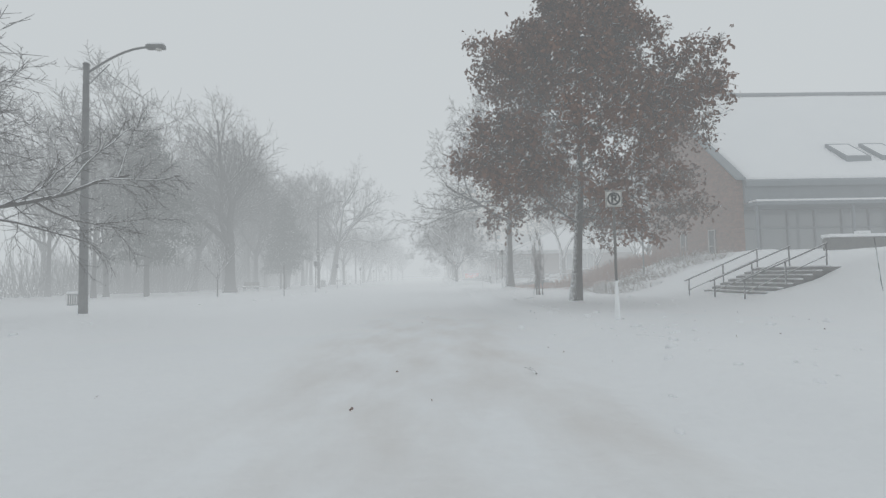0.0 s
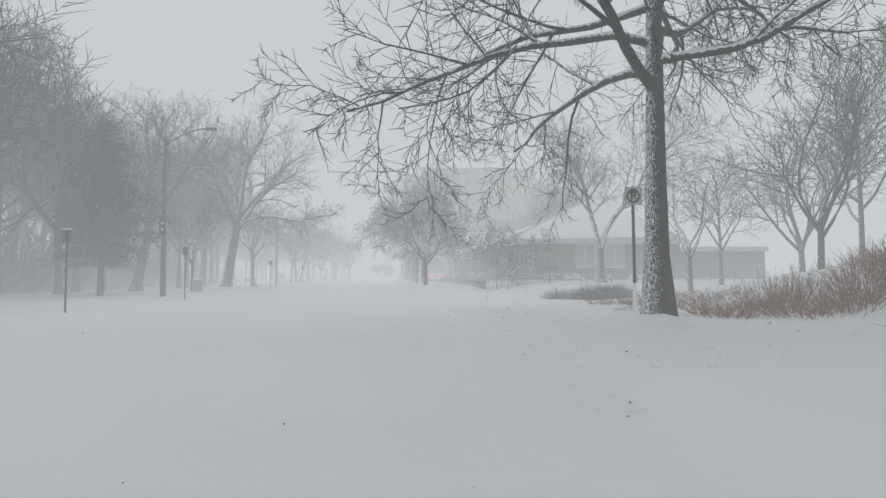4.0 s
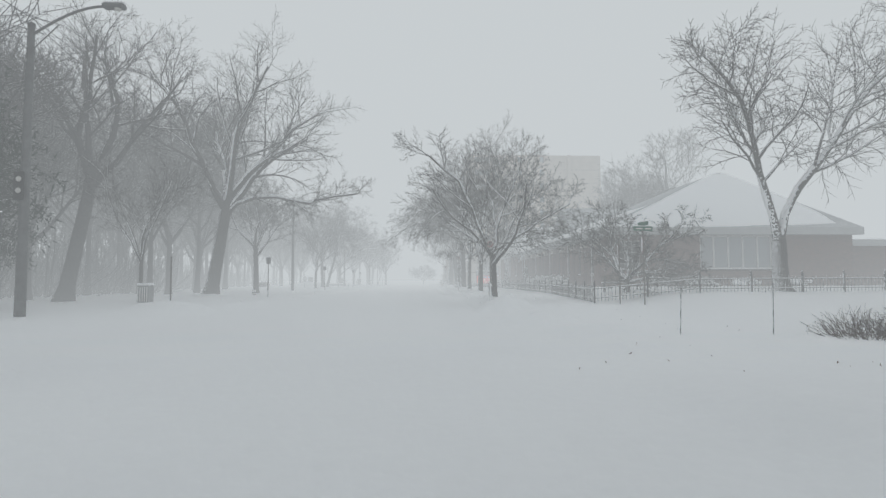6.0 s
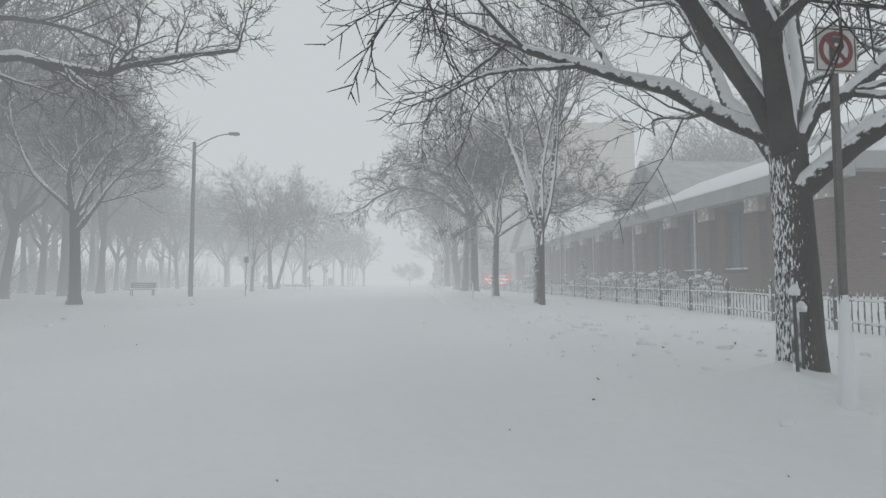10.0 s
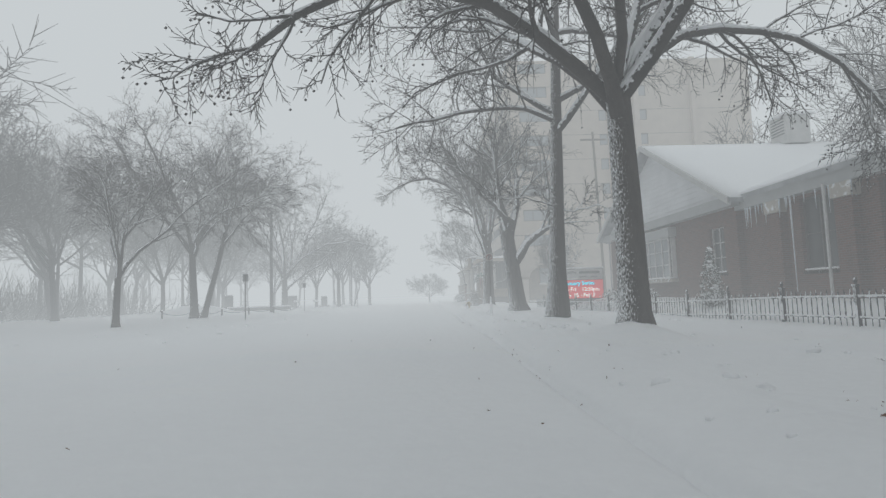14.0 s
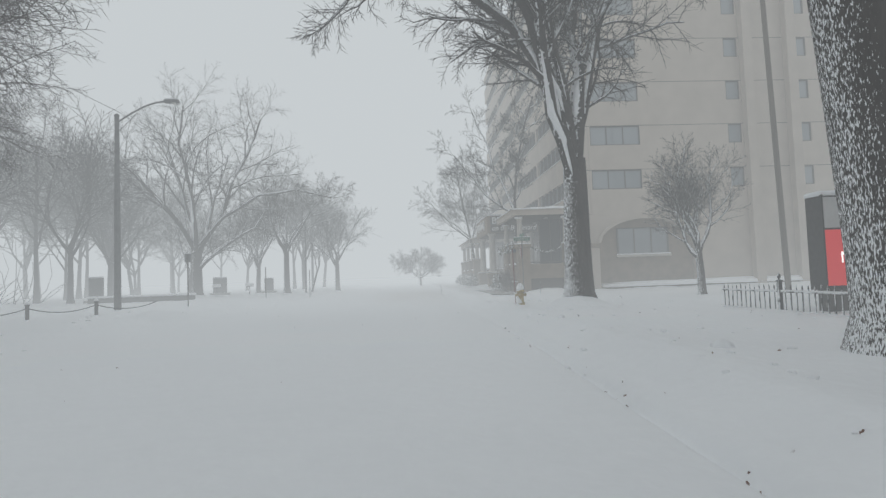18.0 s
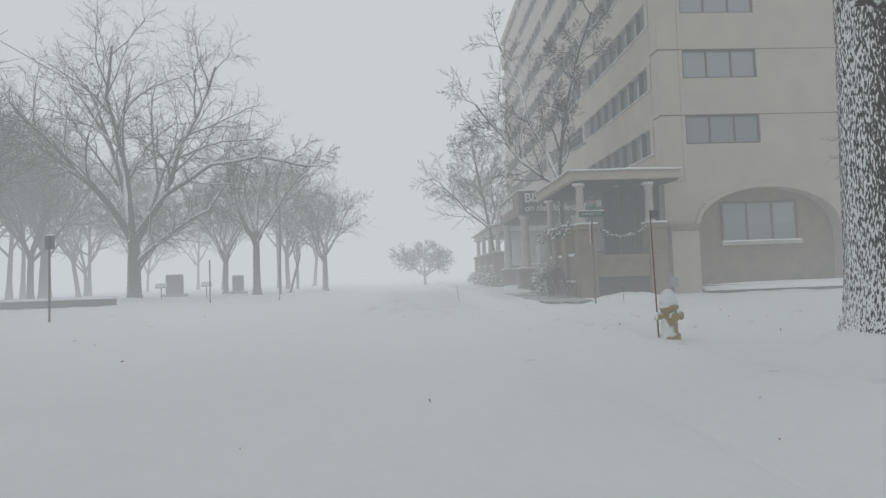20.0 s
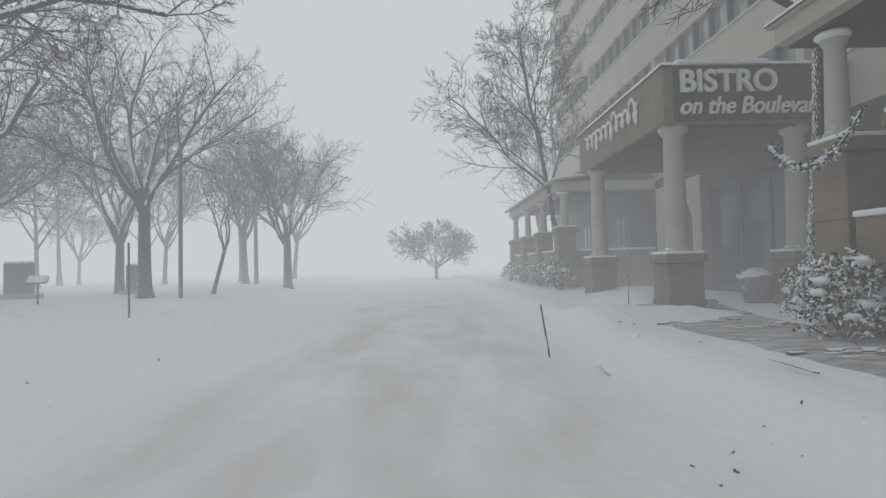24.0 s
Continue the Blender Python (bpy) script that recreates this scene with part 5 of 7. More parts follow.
# ---- lit library sign ----
led = thing("library_sign", (9.9, 137.2, gz(11, 137.2) + 0.12), "lit electronic library sign with a red message board and snow cap", "sign", rz=-3)
part("base", cube(0.1, 3.3, -0.2, 0.2, -0.6, 0.25, 0.02), DARK_STONE, led)
part("cabinet", cube(0, 3.4, -0.25, 0.25, 0.25, 2.35, 0.02), SIGN_BLACK, led)
head = part("name_panel", cube(0.02, 3.38, -0.27, -0.252, 1.62, 2.32, 0.006), WHITE_TRIM, led, "pale carved name panel")
writing("ST. JOSEPH/", 0.26, DARK_STONE, head, (0.98, -0.275, 2.1), squeeze=0.9)
part("name_bar", cube(1.75, 3.15, -0.277, -0.272, 2.02, 2.18), DARK_STONE, head)
writing("MEMORIAL LIBRARY", 0.17, DARK_STONE, head, (2.35, -0.275, 1.78), squeeze=0.85)
part("snow_drift", cube(0.4, 1.6, -0.29, -0.26, 1.62, 1.74, 0.03), SNOW, head)
board = part("message_board", cube(0.03, 3.37, -0.27, -0.252, 0.32, 1.58), LED_RED, led, "glowing red message board")
writing("January Series", 0.36, LED_CYAN, board, (1.75, -0.278, 1.36), squeeze=1.0, depth=0.002, bold=0.006)
writing("January Series", 0.36, SIGN_BLACK, board, (1.76, -0.2725, 1.35), squeeze=1.0, depth=0.001, bold=0.016)
writing("Mon-Fri    12:30pm", 0.36, LED_WHITE, board, (1.72, -0.274, 0.94), squeeze=0.98, depth=0.002)
writing("Jan  15 - Feb 2", 0.36, LED_WHITE, board, (1.72, -0.274, 0.54), squeeze=1.0, depth=0.002)
for x0 in (-0.02, 3.38):
    part("side_frame", cube(x0, x0 + 0.04, -0.28, 0.26, 0.22, 2.38, 0.005), SIGN_BLACK, led)
part("snow_cap", cube(-0.05, 3.45, -0.27, 0.27, 2.35, 2.47, 0.05), SNOW, led)

for x, y, h in ((4.22, 76.9, 0.95), (4.36, 77.0, 0.8)):
    ob = thing("kerb_post", (x, y, gz(x, y)), "short dark post crusted with snow beside the sign", "post", "short kerb posts")
    part("post", rod(bmesh.new(), (0, 0, -0.3), (-0.02, 0, h), 0.028, 0.026, 8), DARK_STEEL, ob)
    part("snow_cap", turned([(0.045, h - 0.02), (0.05, h + 0.03), (0.02, h + 0.08), (0.0, h + 0.085)], 10), SNOW, ob, smooth=True)



# ---- buildings ----
def at_world(parent, bm):
    """Move a mesh made in world places under a thing that stands elsewhere, unturned."""
    bmesh.ops.translate(bm, vec=-Vector(parent.location), verts=bm.verts)
    return bm


def wpart(name, bm, mat, parent, label="", smooth=False):
    base = parent
    while base.parent:
        base = base.parent
    return part(name, at_world(base, bm), mat, parent, label, smooth)


def slab(corners, thick):
    """A sloping slab: four corners in order, thickened downwards."""
    bm = bmesh.new()
    hi = [bm.verts.new(c) for c in corners]
    lo = [bm.verts.new((c[0], c[1], c[2] - thick)) for c in corners]
    bm.faces.new(hi)
    bm.faces.new(lo[::-1])
    n = len(corners)
    for k in range(n):
        bm.faces.new((hi[k], lo[k], lo[(k + 1) % n], hi[(k + 1) % n]))
    bmesh.ops.recalc_face_normals(bm, faces=bm.faces)
    return bm


def wall_x(x0, x1, y0, y1, z0, z1, holes=()):
    """A wall that runs along y, with openings (y0, y1, z0, z1) right through it."""
    bm = bmesh.new()
    at = y0
    for a, b, c, d in sorted(holes):
        box(bm, x0, x1, at, a, z0, z1)
        if c > z0:
            box(bm, x0, x1, a, b, z0, c)
        if d < z1:
            box(bm, x0, x1, a, b, d, z1)
        at = b
    box(bm, x0, x1, at, y1, z0, z1)
    bmesh.ops.remove_doubles(bm, verts=bm.verts, dist=1e-4)
    return bm


def wall_y(y0, y1, x0, x1, z0, z1, holes=()):
    bm = wall_x(y0, y1, x0, x1, z0, z1, holes)
    for v in bm.verts:
        v.co.x, v.co.y = v.co.y, v.co.x
    bmesh.ops.reverse_faces(bm, faces=bm.faces)
    return bm


def window_x(parent, x, y0, y1, z0, z1, lights=2, frame_mat=None, glass_mat=None, bars=0, sill=True, side=-1, f=0.05):
    """A window in a wall that runs along y; side -1: it looks west."""
    fm = frame_mat or WHITE_TRIM
    w = wpart("window", cube(x - 0.02, x + 0.02, y0, y1, z0, z1), glass_mat or GLASS, parent)
    fr = bmesh.new()
    xa, xb = (x - 0.07, x + 0.025) if side < 0 else (x - 0.025, x + 0.07)
    for a, b, c, d in ((y0, y1, z0, z0 + f), (y0, y1, z1 - f, z1), (y0, y0 + f, z0 + f, z1 - f), (y1 - f, y1, z0 + f, z1 - f)):
        box(fr, xa, xb, a, b, c, d)
    for k in range(1, lights):
        m = y0 + (y1 - y0) * k / lights
        box(fr, xa + 0.01, xb, m - f / 2, m + f / 2, z0 + f, z1 - f)
    for k in range(bars):
        m = z0 + (z1 - z0) * (k + 1) / (bars + 1)
        box(fr, xa + 0.02, xb, y0 + f, y1 - f, m - 0.015, m + 0.015)
    wpart("window_frame", fr, fm, w)
    if sill:
        wpart("sill", cube(x - 0.2, x + 0.0, y0 - 0.1, y1 + 0.1, z0 - 0.14, z0 - 0.003, 0.01), LIMESTONE, w)
        wpart("sill_snow", cube(x - 0.19, x - 0.07, y0 - 0.08, y1 + 0.08, z0 - 0.001, z0 + 0.07, 0.03), SNOW, w)
    return w


def window_y(parent, y, x0, x1, z0, z1, lights=2, frame_mat=None, glass_mat=None, bars=0, sill=True, f=0.05):
    fm = frame_mat or WHITE_TRIM
    w = wpart("window", cube(x0, x1, y - 0.02, y + 0.02, z0, z1), glass_mat or GLASS, parent)
    fr = bmesh.new()
    for a, b, c, d in ((x0, x1, z0, z0 + f), (x0, x1, z1 - f, z1), (x0, x0 + f, z0 + f, z1 - f), (x1 - f, x1, z0 + f, z1 - f)):
        box(fr, a, b, y - 0.07, y + 0.025, c, d)
    for k in range(1, lights):
        m = x0 + (x1 - x0) * k / lights
        box(fr, m - f / 2, m + f / 2, y - 0.06, y + 0.025, z0 + f, z1 - f)
    for k in range(bars):
        m = z0 + (z1 - z0) * (k + 1) / (bars + 1)
        box(fr, x0 + f, x1 - f, y - 0.05, y + 0.025, m - 0.015, m + 0.015)
    wpart("window_frame", fr, fm, w)
    if sill:
        wpart("sill", cube(x0 - 0.1, x1 + 0.1, y - 0.2, y, z0 - 0.14, z0 - 0.003, 0.01), LIMESTONE, w)
        wpart("sill_snow", cube(x0 - 0.08, x1 + 0.08, y - 0.19, y - 0.07, z0 - 0.001, z0 + 0.07, 0.03), SNOW, w)
    return w


def snow_slab(corners, thick=0.16, seed=1, cells=14, rough=0.05):
    """Snow lying on a roof slope, softly uneven; corners in order round the slope."""
    c = [Vector(p) for p in corners]
    r = np.random.default_rng(seed)
    bm = bmesh.new()
    rows = []
    ph = r.uniform(0, 6.28, 4)
    for i in range(cells + 1):
        u = i / cells
        row = []
        for j in range(cells + 1):
            v = j / cells
            p = c[0].lerp(c[1], u).lerp(c[3].lerp(c[2], u), v)
            edge = min(1.0, 8 * min(u, v, 1 - u, 1 - v))
            wob = rough * (math.sin(9 * u + ph[0]) * math.sin(7 * v + ph[1]) + 0.6 * math.sin(21 * u + ph[2]) * math.sin(17 * v + ph[3]))
            row.append(bm.verts.new((p.x, p.y, p.z + 0.003 + (thick + wob) * (0.25 + 0.75 * edge))))
        rows.append(row)
    for i in range(cells):
        for j in range(cells):
            bm.faces.new((rows[i][j], rows[i + 1][j], rows[i + 1][j + 1], rows[i][j + 1]))
    rim = [rows[i][0] for i in range(cells)] + [rows[cells][j] for j in range(cells)] + [rows[i][cells] for i in range(cells, 0, -1)] + [rows[0][j] for j in range(cells, 0, -1)]
    low = [bm.verts.new((v.co.x, v.co.y, v.co.z - thick * 0.25 - 0.01)) for v in rim]
    for k in range(len(rim)):
        j = (k + 1) % len(rim)
        bm.faces.new((rim[j], rim[k], low[k], low[j]))
    bmesh.ops.recalc_face_normals(bm, faces=bm.faces)
    return bm


# arts building: brick end wall under a steep single-pitch roof, glazed entrance front
arts = thing("arts_building", (19.2, 31.7, 1.4), "brick arts building with a steep snow-covered roof and glazed entrance", "building")
end = bmesh.new()
prof = [(31.7, 0.0), (44.2, 0.0), (44.2, 15.9), (43.2, 15.9), (31.7, 6.7)]
wl_ = wpart("end_wall", prism(prof, 19.0, 19.4, "x"), BRICK, arts, "plain red brown brick end wall with a slanting top")
wpart("north_wall", cube(19.4, 45, 43.8, 44.2, 0, 15.8), BRICK, arts)
for y0, y1, z0, z1 in ((38.1, 38.9, 2.1, 4.1), (34.2, 35.0, 1.9, 4.0)):
    window_x(arts, 18.97, y0, y1, z0, z1, 1, WHITE_TRIM, GLASS, 1)
wpart("coping", slab([(18.9, 31.5, 6.85), (18.9, 43.4, 16.1), (19.5, 43.4, 16.1), (19.5, 31.5, 6.85)], 0.12), GREY_METAL, arts)
wpart("roof", slab([(19.4, 31.3, 6.6), (45, 31.3, 6.6), (45, 43.9, 15.85), (19.4, 43.9, 15.85)], 0.3), GREY_METAL, arts)
wpart("roof_snow", snow_slab([(19.5, 31.5, 6.75), (45, 31.5, 6.75), (45, 43.8, 15.8), (19.5, 43.8, 15.8)], 0.22, 4, 30, 0.06), SNOW, arts, "thick snow on the roof", True)
wpart("ridge_cap", cube(19.4, 45, 43.7, 44.3, 15.85, 16.1, 0.03), GREY_METAL, arts)
wpart("fascia_band", cube(19.4, 45, 31.5, 31.8, 5.35, 6.58), GREY_METAL, arts, "blue grey metal fascia")
wpart("canopy", cube(19.5, 44, 30.6, 33.4, 5.1, 5.3, 0.02), GREY_METAL, arts)
wpart("canopy_snow", cube(19.5, 44, 30.55, 31.4, 5.3, 5.42, 0.05), SNOW, arts)
wpart("glass_wall", cube(19.4, 45, 33.4, 33.45, 1.2, 5.1), GLASS_BLUE, arts, "dark entrance glazing")
for k in range(15):
    wpart("mullion", cube(19.6 + k * 1.75, 19.7 + k * 1.75, 33.3, 33.4, 1.2, 5.1), GREY_METAL, arts)
wpart("transom", cube(19.4, 45, 33.31, 33.4, 3.9, 4.0), GREY_METAL, arts)
for x in (19.75, 25.5, 31.5):
    wpart("canopy_post", rod(bmesh.new(), (x, 31.0, 1.2), (x, 31.0, 5.1), 0.09, 0.09, 10), GREY_METAL, arts)
for k in range(4):
    x, y = 26.9 + k * 2.3, 33.0
    z = 6.75 + (y - 31.5) * 0.736
    sl = wpart("skylight", slab([(x, y, z + 0.5), (x + 1.6, y, z + 0.5), (x + 1.6, y + 1.8, z + 1.75), (x, y + 1.8, z + 1.75)], 0.35), GREY_METAL, arts, "raised skylight showing through the snow")
    wpart("skylight_pane", slab([(x + 0.15, y + 0.15, z + 0.62), (x + 1.45, y + 0.15, z + 0.62), (x + 1.45, y + 1.65, z + 1.66), (x + 0.15, y + 1.65, z + 1.66)], 0.04), SNOW, sl)
wall = thing("planter_wall", (19.6, 25.2, gz(20, 25.2)), "low dark stone planter wall topped with snow", "wall")
part("wall", cube(0, 3.6, 0, 0.5, -0.2, 0.62, 0.03), DARK_STONE, wall)
part("snow_cap", cube(-0.05, 3.65, -0.05, 0.55, 0.62, 0.78, 0.06), SNOW, wall)
part("lamp_box", cube(1.5, 2.1, 0.1, 0.4, 0.79, 0.92, 0.03), SNOW, wall)

stairs = thing("stairs", (11.7, 19.0, 0.1), "wide concrete steps half covered in snow leading up the bank", "stairs")
stairs.scale = (0.95, 0.72, 0.9)
# concrete toned darker for the step faces
RISER = material("dark_concrete", (0.13, 0.125, 0.12), 0.9, (0.08, 0.077, 0.074), 1.5, 24.0, 0.004)
for k in range(9):
    x = 0.38 * k
    st = part("step", cube(x, 3.9, 0, 5.9, 0.165 * k - 0.3, 0.165 * (k + 1) - 0.03, 0.008), RISER, stairs)
    part("tread_snow", cube(x + 0.14, x + 0.38, 0.04, 5.86, 0.165 * (k + 1) - 0.028, 0.165 * (k + 1) + 0.03, 0.02), SNOW, st)
for k, y in enumerate((0.1, 2.9, 5.8)):
    rl = part("handrail", rod(bmesh.new(), (-0.15, y, 0.93), (3.3, y, 2.4), 0.034, 0.034, 8), DARK_STEEL, stairs, "dark pipe handrail")
    for j in range(3):
        x = 0.05 + 1.6 * j
        part("rail_post", rod(bmesh.new(), (x, y, -0.2 + 0.43 * x), (x, y, 0.96 + 0.44 * x), 0.034, 0.034, 8), DARK_STEEL, rl)
    part("lower_rail", rod(bmesh.new(), (0.05, y, 0.5), (3.3, y, 1.93), 0.024, 0.024, 6), DARK_STEEL, rl)
for x, y, h in ((14.4, 34.6, 4.1),):
    ob = thing("post_lamp", (x, y, gz(x, y)), "slim grey post lamp on the brushy bank", "lamp post")
    part("post", rod(bmesh.new(), (0, 0, -0.2), (0, 0, h), 0.055, 0.045, 10), LAMP_METAL, ob)
    part("lamp_head", turned([(0.05, h), (0.28, h + 0.05), (0.26, h + 0.13), (0.05, h + 0.2)], 14), LAMP_METAL, ob)
    part("snow_cap", turned([(0.25, h + 0.131), (0.2, h + 0.22), (0.05, h + 0.27), (0.0, h + 0.28)], 12), SNOW, ob, smooth=True)

# ---- library ----
lib = thing("library", (14.3, 88.1, 0.8), "long dark red brick library with white fascia and snowy roofs", "building")
WZ = 0.2
HOLES = [(89.4 + 3.4 * k, 91.0 + 3.4 * k, 1.75, 4.3) for k in range(9)]
wpart("west_wall", wall_x(14.3, 14.7, 88.1, 121.6, WZ, 4.6, HOLES), BRICK_DARK, lib, "dark red brick wall with tall windows")
for a, b, c, d in HOLES:
    window_x(lib, 14.5, a, b, c, d, 2, BRONZE, GLASS, 1)
for k in range(10):
    y = 88.3 + 3.4 * k
    pr = wpart("pilaster", cube(14.02, 14.298, y, y + 0.75, WZ, 3.95, 0.01), BRICK_DARK, lib)
    wpart("capital", cube(13.96, 14.298, y - 0.06, y + 0.81, 3.955, 4.5, 0.02), LIMESTONE, pr)
    if k % 2 == 0:
        wpart("downspout", rod(bmesh.new(), (13.92, y + 1.0, 0.6), (13.92, y + 1.0, 4.5), 0.05, 0.05, 8), WHITE_TRIM, lib)
SH = [(15.6, 17.3, 2.1, 4.3), (22.0, 27.8, 2.1, 4.75)]
wpart("south_wall", wall_y(88.1, 88.5, 14.7, 34.2, WZ, 4.9, SH), BRICK_DARK, lib)
window_y(lib, 88.3, 15.6, 17.3, 2.1, 4.3, 3, WHITE_TRIM, GLASS, 4)
window_y(lib, 88.3, 22.0, 27.8, 2.1, 4.75, 5, WHITE_TRIM, GLASS_BLUE, 0, True, 0.14)
wpart("east_wall", cube(33.8, 34.2, 88.5, 137.0, WZ, 4.9), BRICK_DARK, lib)
wpart("east_wing", cube(34.2, 46.0, 90.0, 110.0, WZ, 4.0), BRICK_DARK, lib)
wpart("east_wing_roof", cube(34.2, 46.2, 89.6, 110.4, 4.0, 4.5), FASCIA, lib)
wpart("east_wing_snow", snow_slab([(34.2, 89.6, 4.5), (46.2, 89.6, 4.5), (46.2, 110.4, 4.5), (34.2, 110.4, 4.5)], 0.25, 6, 10), SNOW, lib, "", True)
wpart("west_fascia", cube(13.66, 14.29, 87.5, 107.6, 4.5, 5.08, 0.01), FASCIA, lib, "broad white fascia")
wpart("west_fascia", cube(13.95, 14.6, 107.6, 121.6, 4.42, 4.98, 0.01), FASCIA, lib, "broad white fascia")
wpart("south_fascia", cube(14.3, 34.7, 87.5, 88.09, 4.75, 5.3, 0.01), FASCIA, lib)
hip = [(13.7, 87.5, 5.1), (34.7, 87.5, 5.3), (34.7, 108.5, 5.3), (13.7, 108.5, 5.1)]
r0, r1 = (27.0, 94.0, 10.8), (27.0, 102.5, 10.8)
rf = bmesh.new()
hv = [rf.verts.new(p) for p in hip + [r0, r1]]
for f in ((0, 1, 4), (1, 2, 5, 4), (2, 3, 5), (3, 0, 4, 5), (3, 2, 1, 0)):
    rf.faces.new([hv[k] for k in f])
wpart("hip_roof", rf, SHINGLE, lib, "grey shingled hip roof under snow")
wpart("hip_snow_south", snow_slab([(14.4, 87.6, 5.16), (34.2, 87.6, 5.3), (27.6, 93.8, 10.65), (26.4, 93.8, 10.65)], 0.14, 11, 18, 0.03), SNOW, lib, "", True)
wpart("hip_snow_west", snow_slab([(13.75, 107.8, 5.12), (13.75, 88.2, 5.12), (19.0, 90.6, 7.35), (19.0, 105.5, 7.35)], 0.12, 12, 18, 0.04), SNOW, lib, "", True)
wpart("cross_gable_wall", prism([(101.0, 5.2), (112.5, 5.2), (106.8, 8.9)], 16.8, 17.0, "x"), FASCIA, lib)
wpart("cross_gable_roof", slab([(16.2, 100.6, 5.2), (27, 100.6, 5.2), (27, 106.8, 9.3), (16.2, 106.8, 9.3)], 0.2), SHINGLE, lib)
wpart("cross_gable_roof", slab([(16.2, 106.8, 9.3), (27, 106.8, 9.3), (27, 113.0, 5.2), (16.2, 113.0, 5.2)], 0.2), SHINGLE, lib)
wpart("main_roof", slab([(13.9, 107.6, 5.0), (13.9, 122.5, 5.0), (24, 122.5, 8.6), (24, 107.6, 8.6)], 0.2), SHINGLE, lib)
wpart("main_roof_snow", snow_slab([(13.95, 122.3, 5.02), (13.95, 107.7, 5.02), (24, 107.7, 8.62), (24, 122.3, 8.62)], 0.2, 13, 20, 0.05), SNOW, lib, "smooth deep snow on the main roof", True)
BAY = (127.4, 130.7, 1.8, 4.0)
wpart("wing_west_wall", wall_x(14.0, 14.4, 121.6, 136.9, WZ, 4.6, [(122.6, 123.8, 1.9, 3.9), BAY]), BRICK_DARK, lib, "red brick wing wall")
window_x(lib, 14.2, 122.6, 123.8, 1.9, 3.9, 2, WHITE_TRIM, GLASS, 2)
bay = window_x(lib, 13.75, 127.3, 130.8, 1.8, 3.95, 4, WHITE_TRIM, GLASS_BLUE, 2, False, -1, 0.09)
wpart("bay_base", cube(13.6, 13.998, 127.1, 131.0, 1.6, 1.795, 0.01), LIMESTONE, bay)
wpart("bay_head", cube(13.55, 13.998, 127.0, 131.1, 3.955, 4.45, 0.02), FASCIA, bay)
wpart("bay_cheek", cube(13.78, 13.998, 127.2, 127.29, 1.8, 3.95), WHITE_TRIM, bay)
wpart("bay_cheek", cube(13.78, 13.998, 130.81, 130.9, 1.8, 3.95), WHITE_TRIM, bay)
wpart("bay_sill_snow", cube(13.56, 13.7, 127.1, 131.0, 1.797, 1.87, 0.03), SNOW, bay)
wpart("wing_south_wall", cube(14.4, 17.0, 121.6, 122.0, WZ, 4.6), BRICK_DARK, lib)
wpart("wing_north_wall", cube(14.4, 30, 136.5, 136.9, WZ, 4.6), BRICK_DARK, lib)
wpart("wing_fascia", cube(13.6, 14.0, 121.2, 137.4, 4.603, 5.05, 0.01), FASCIA, lib)
wpart("gable_wall", prism([(121.5, 5.053), (137.1, 5.053), (129.3, 9.0)], 13.95, 14.15, "x"), SIDING, lib, "white sided gable plastered with snow")
for k in range(14):
    z = 5.3 + 0.26 * k
    half = 7.8 * (9.0 - z) / 3.95
    wpart("clapboard", cube(13.925, 13.948, 129.3 - half, 129.3 + half, z, z + 0.012), SIDING, lib)
for y0, y1, s in ((120.9, 129.3, 21), (137.7, 129.3, 22)):
    zl = 4.88
    wpart("gable_roof", slab([(13.3, y0, zl), (30, y0, zl), (30, y1, 9.35), (13.3, y1, 9.35)], 0.2), SHINGLE, lib)
    wpart("gable_roof_snow", snow_slab([(13.4, y0, zl), (30, y0, zl), (30, y1, 9.33), (13.4, y1, 9.33)], 0.16, s, 16, 0.03), SNOW, lib, "", True)
    wpart("rake_board", slab([(13.26, y0, zl + 0.03), (13.34, y0, zl + 0.03), (13.34, y1, 9.38), (13.26, y1, 9.38)], 0.3), WHITE_TRIM, lib)
wpart("downspout", rod(bmesh.new(), (13.85, 136.75, 0.5), (13.85, 136.75, 4.5), 0.055, 0.055, 8), WHITE_TRIM, lib)
wpart("downspout_elbow", rod(bmesh.new(), (13.85, 136.75, 4.5), (13.62, 137.2, 4.85), 0.05, 0.05, 8), WHITE_TRIM, lib)
cup = wpart("cupola", cube(21.4, 22.8, 128.6, 130.0, 9.2, 10.9, 0.02), WHITE_TRIM, lib, "white louvred roof cupola")
for k in range(6):
    wpart("louvre", cube(21.36, 21.4, 128.75, 129.85, 9.75 + 0.17 * k, 9.8 + 0.17 * k), SIGN_BACK, cup)
wpart("cupola_roof", slab([(21.2, 128.4, 10.9), (23.0, 128.4, 10.9), (23.0, 130.2, 10.9), (21.2, 130.2, 10.9)], 0.1), SNOW, cup)
irng = random.Random(4)
for k in range(22):
    y = 115.0 + irng.uniform(0, 6.3)
    L = irng.uniform(0.25, 0.95)
    wpart("icicle", rod(bmesh.new(), (13.98, y, 4.42), (13.98, y, 4.42 - L), 0.028, 0.003, 6), ICE, lib)
for y in (116.6, 118.2):
    wpart("ice_column", rod(bmesh.new(), (13.98, y, 4.42), (13.98, y, 1.0), 0.035, 0.012, 6), ICE, lib)

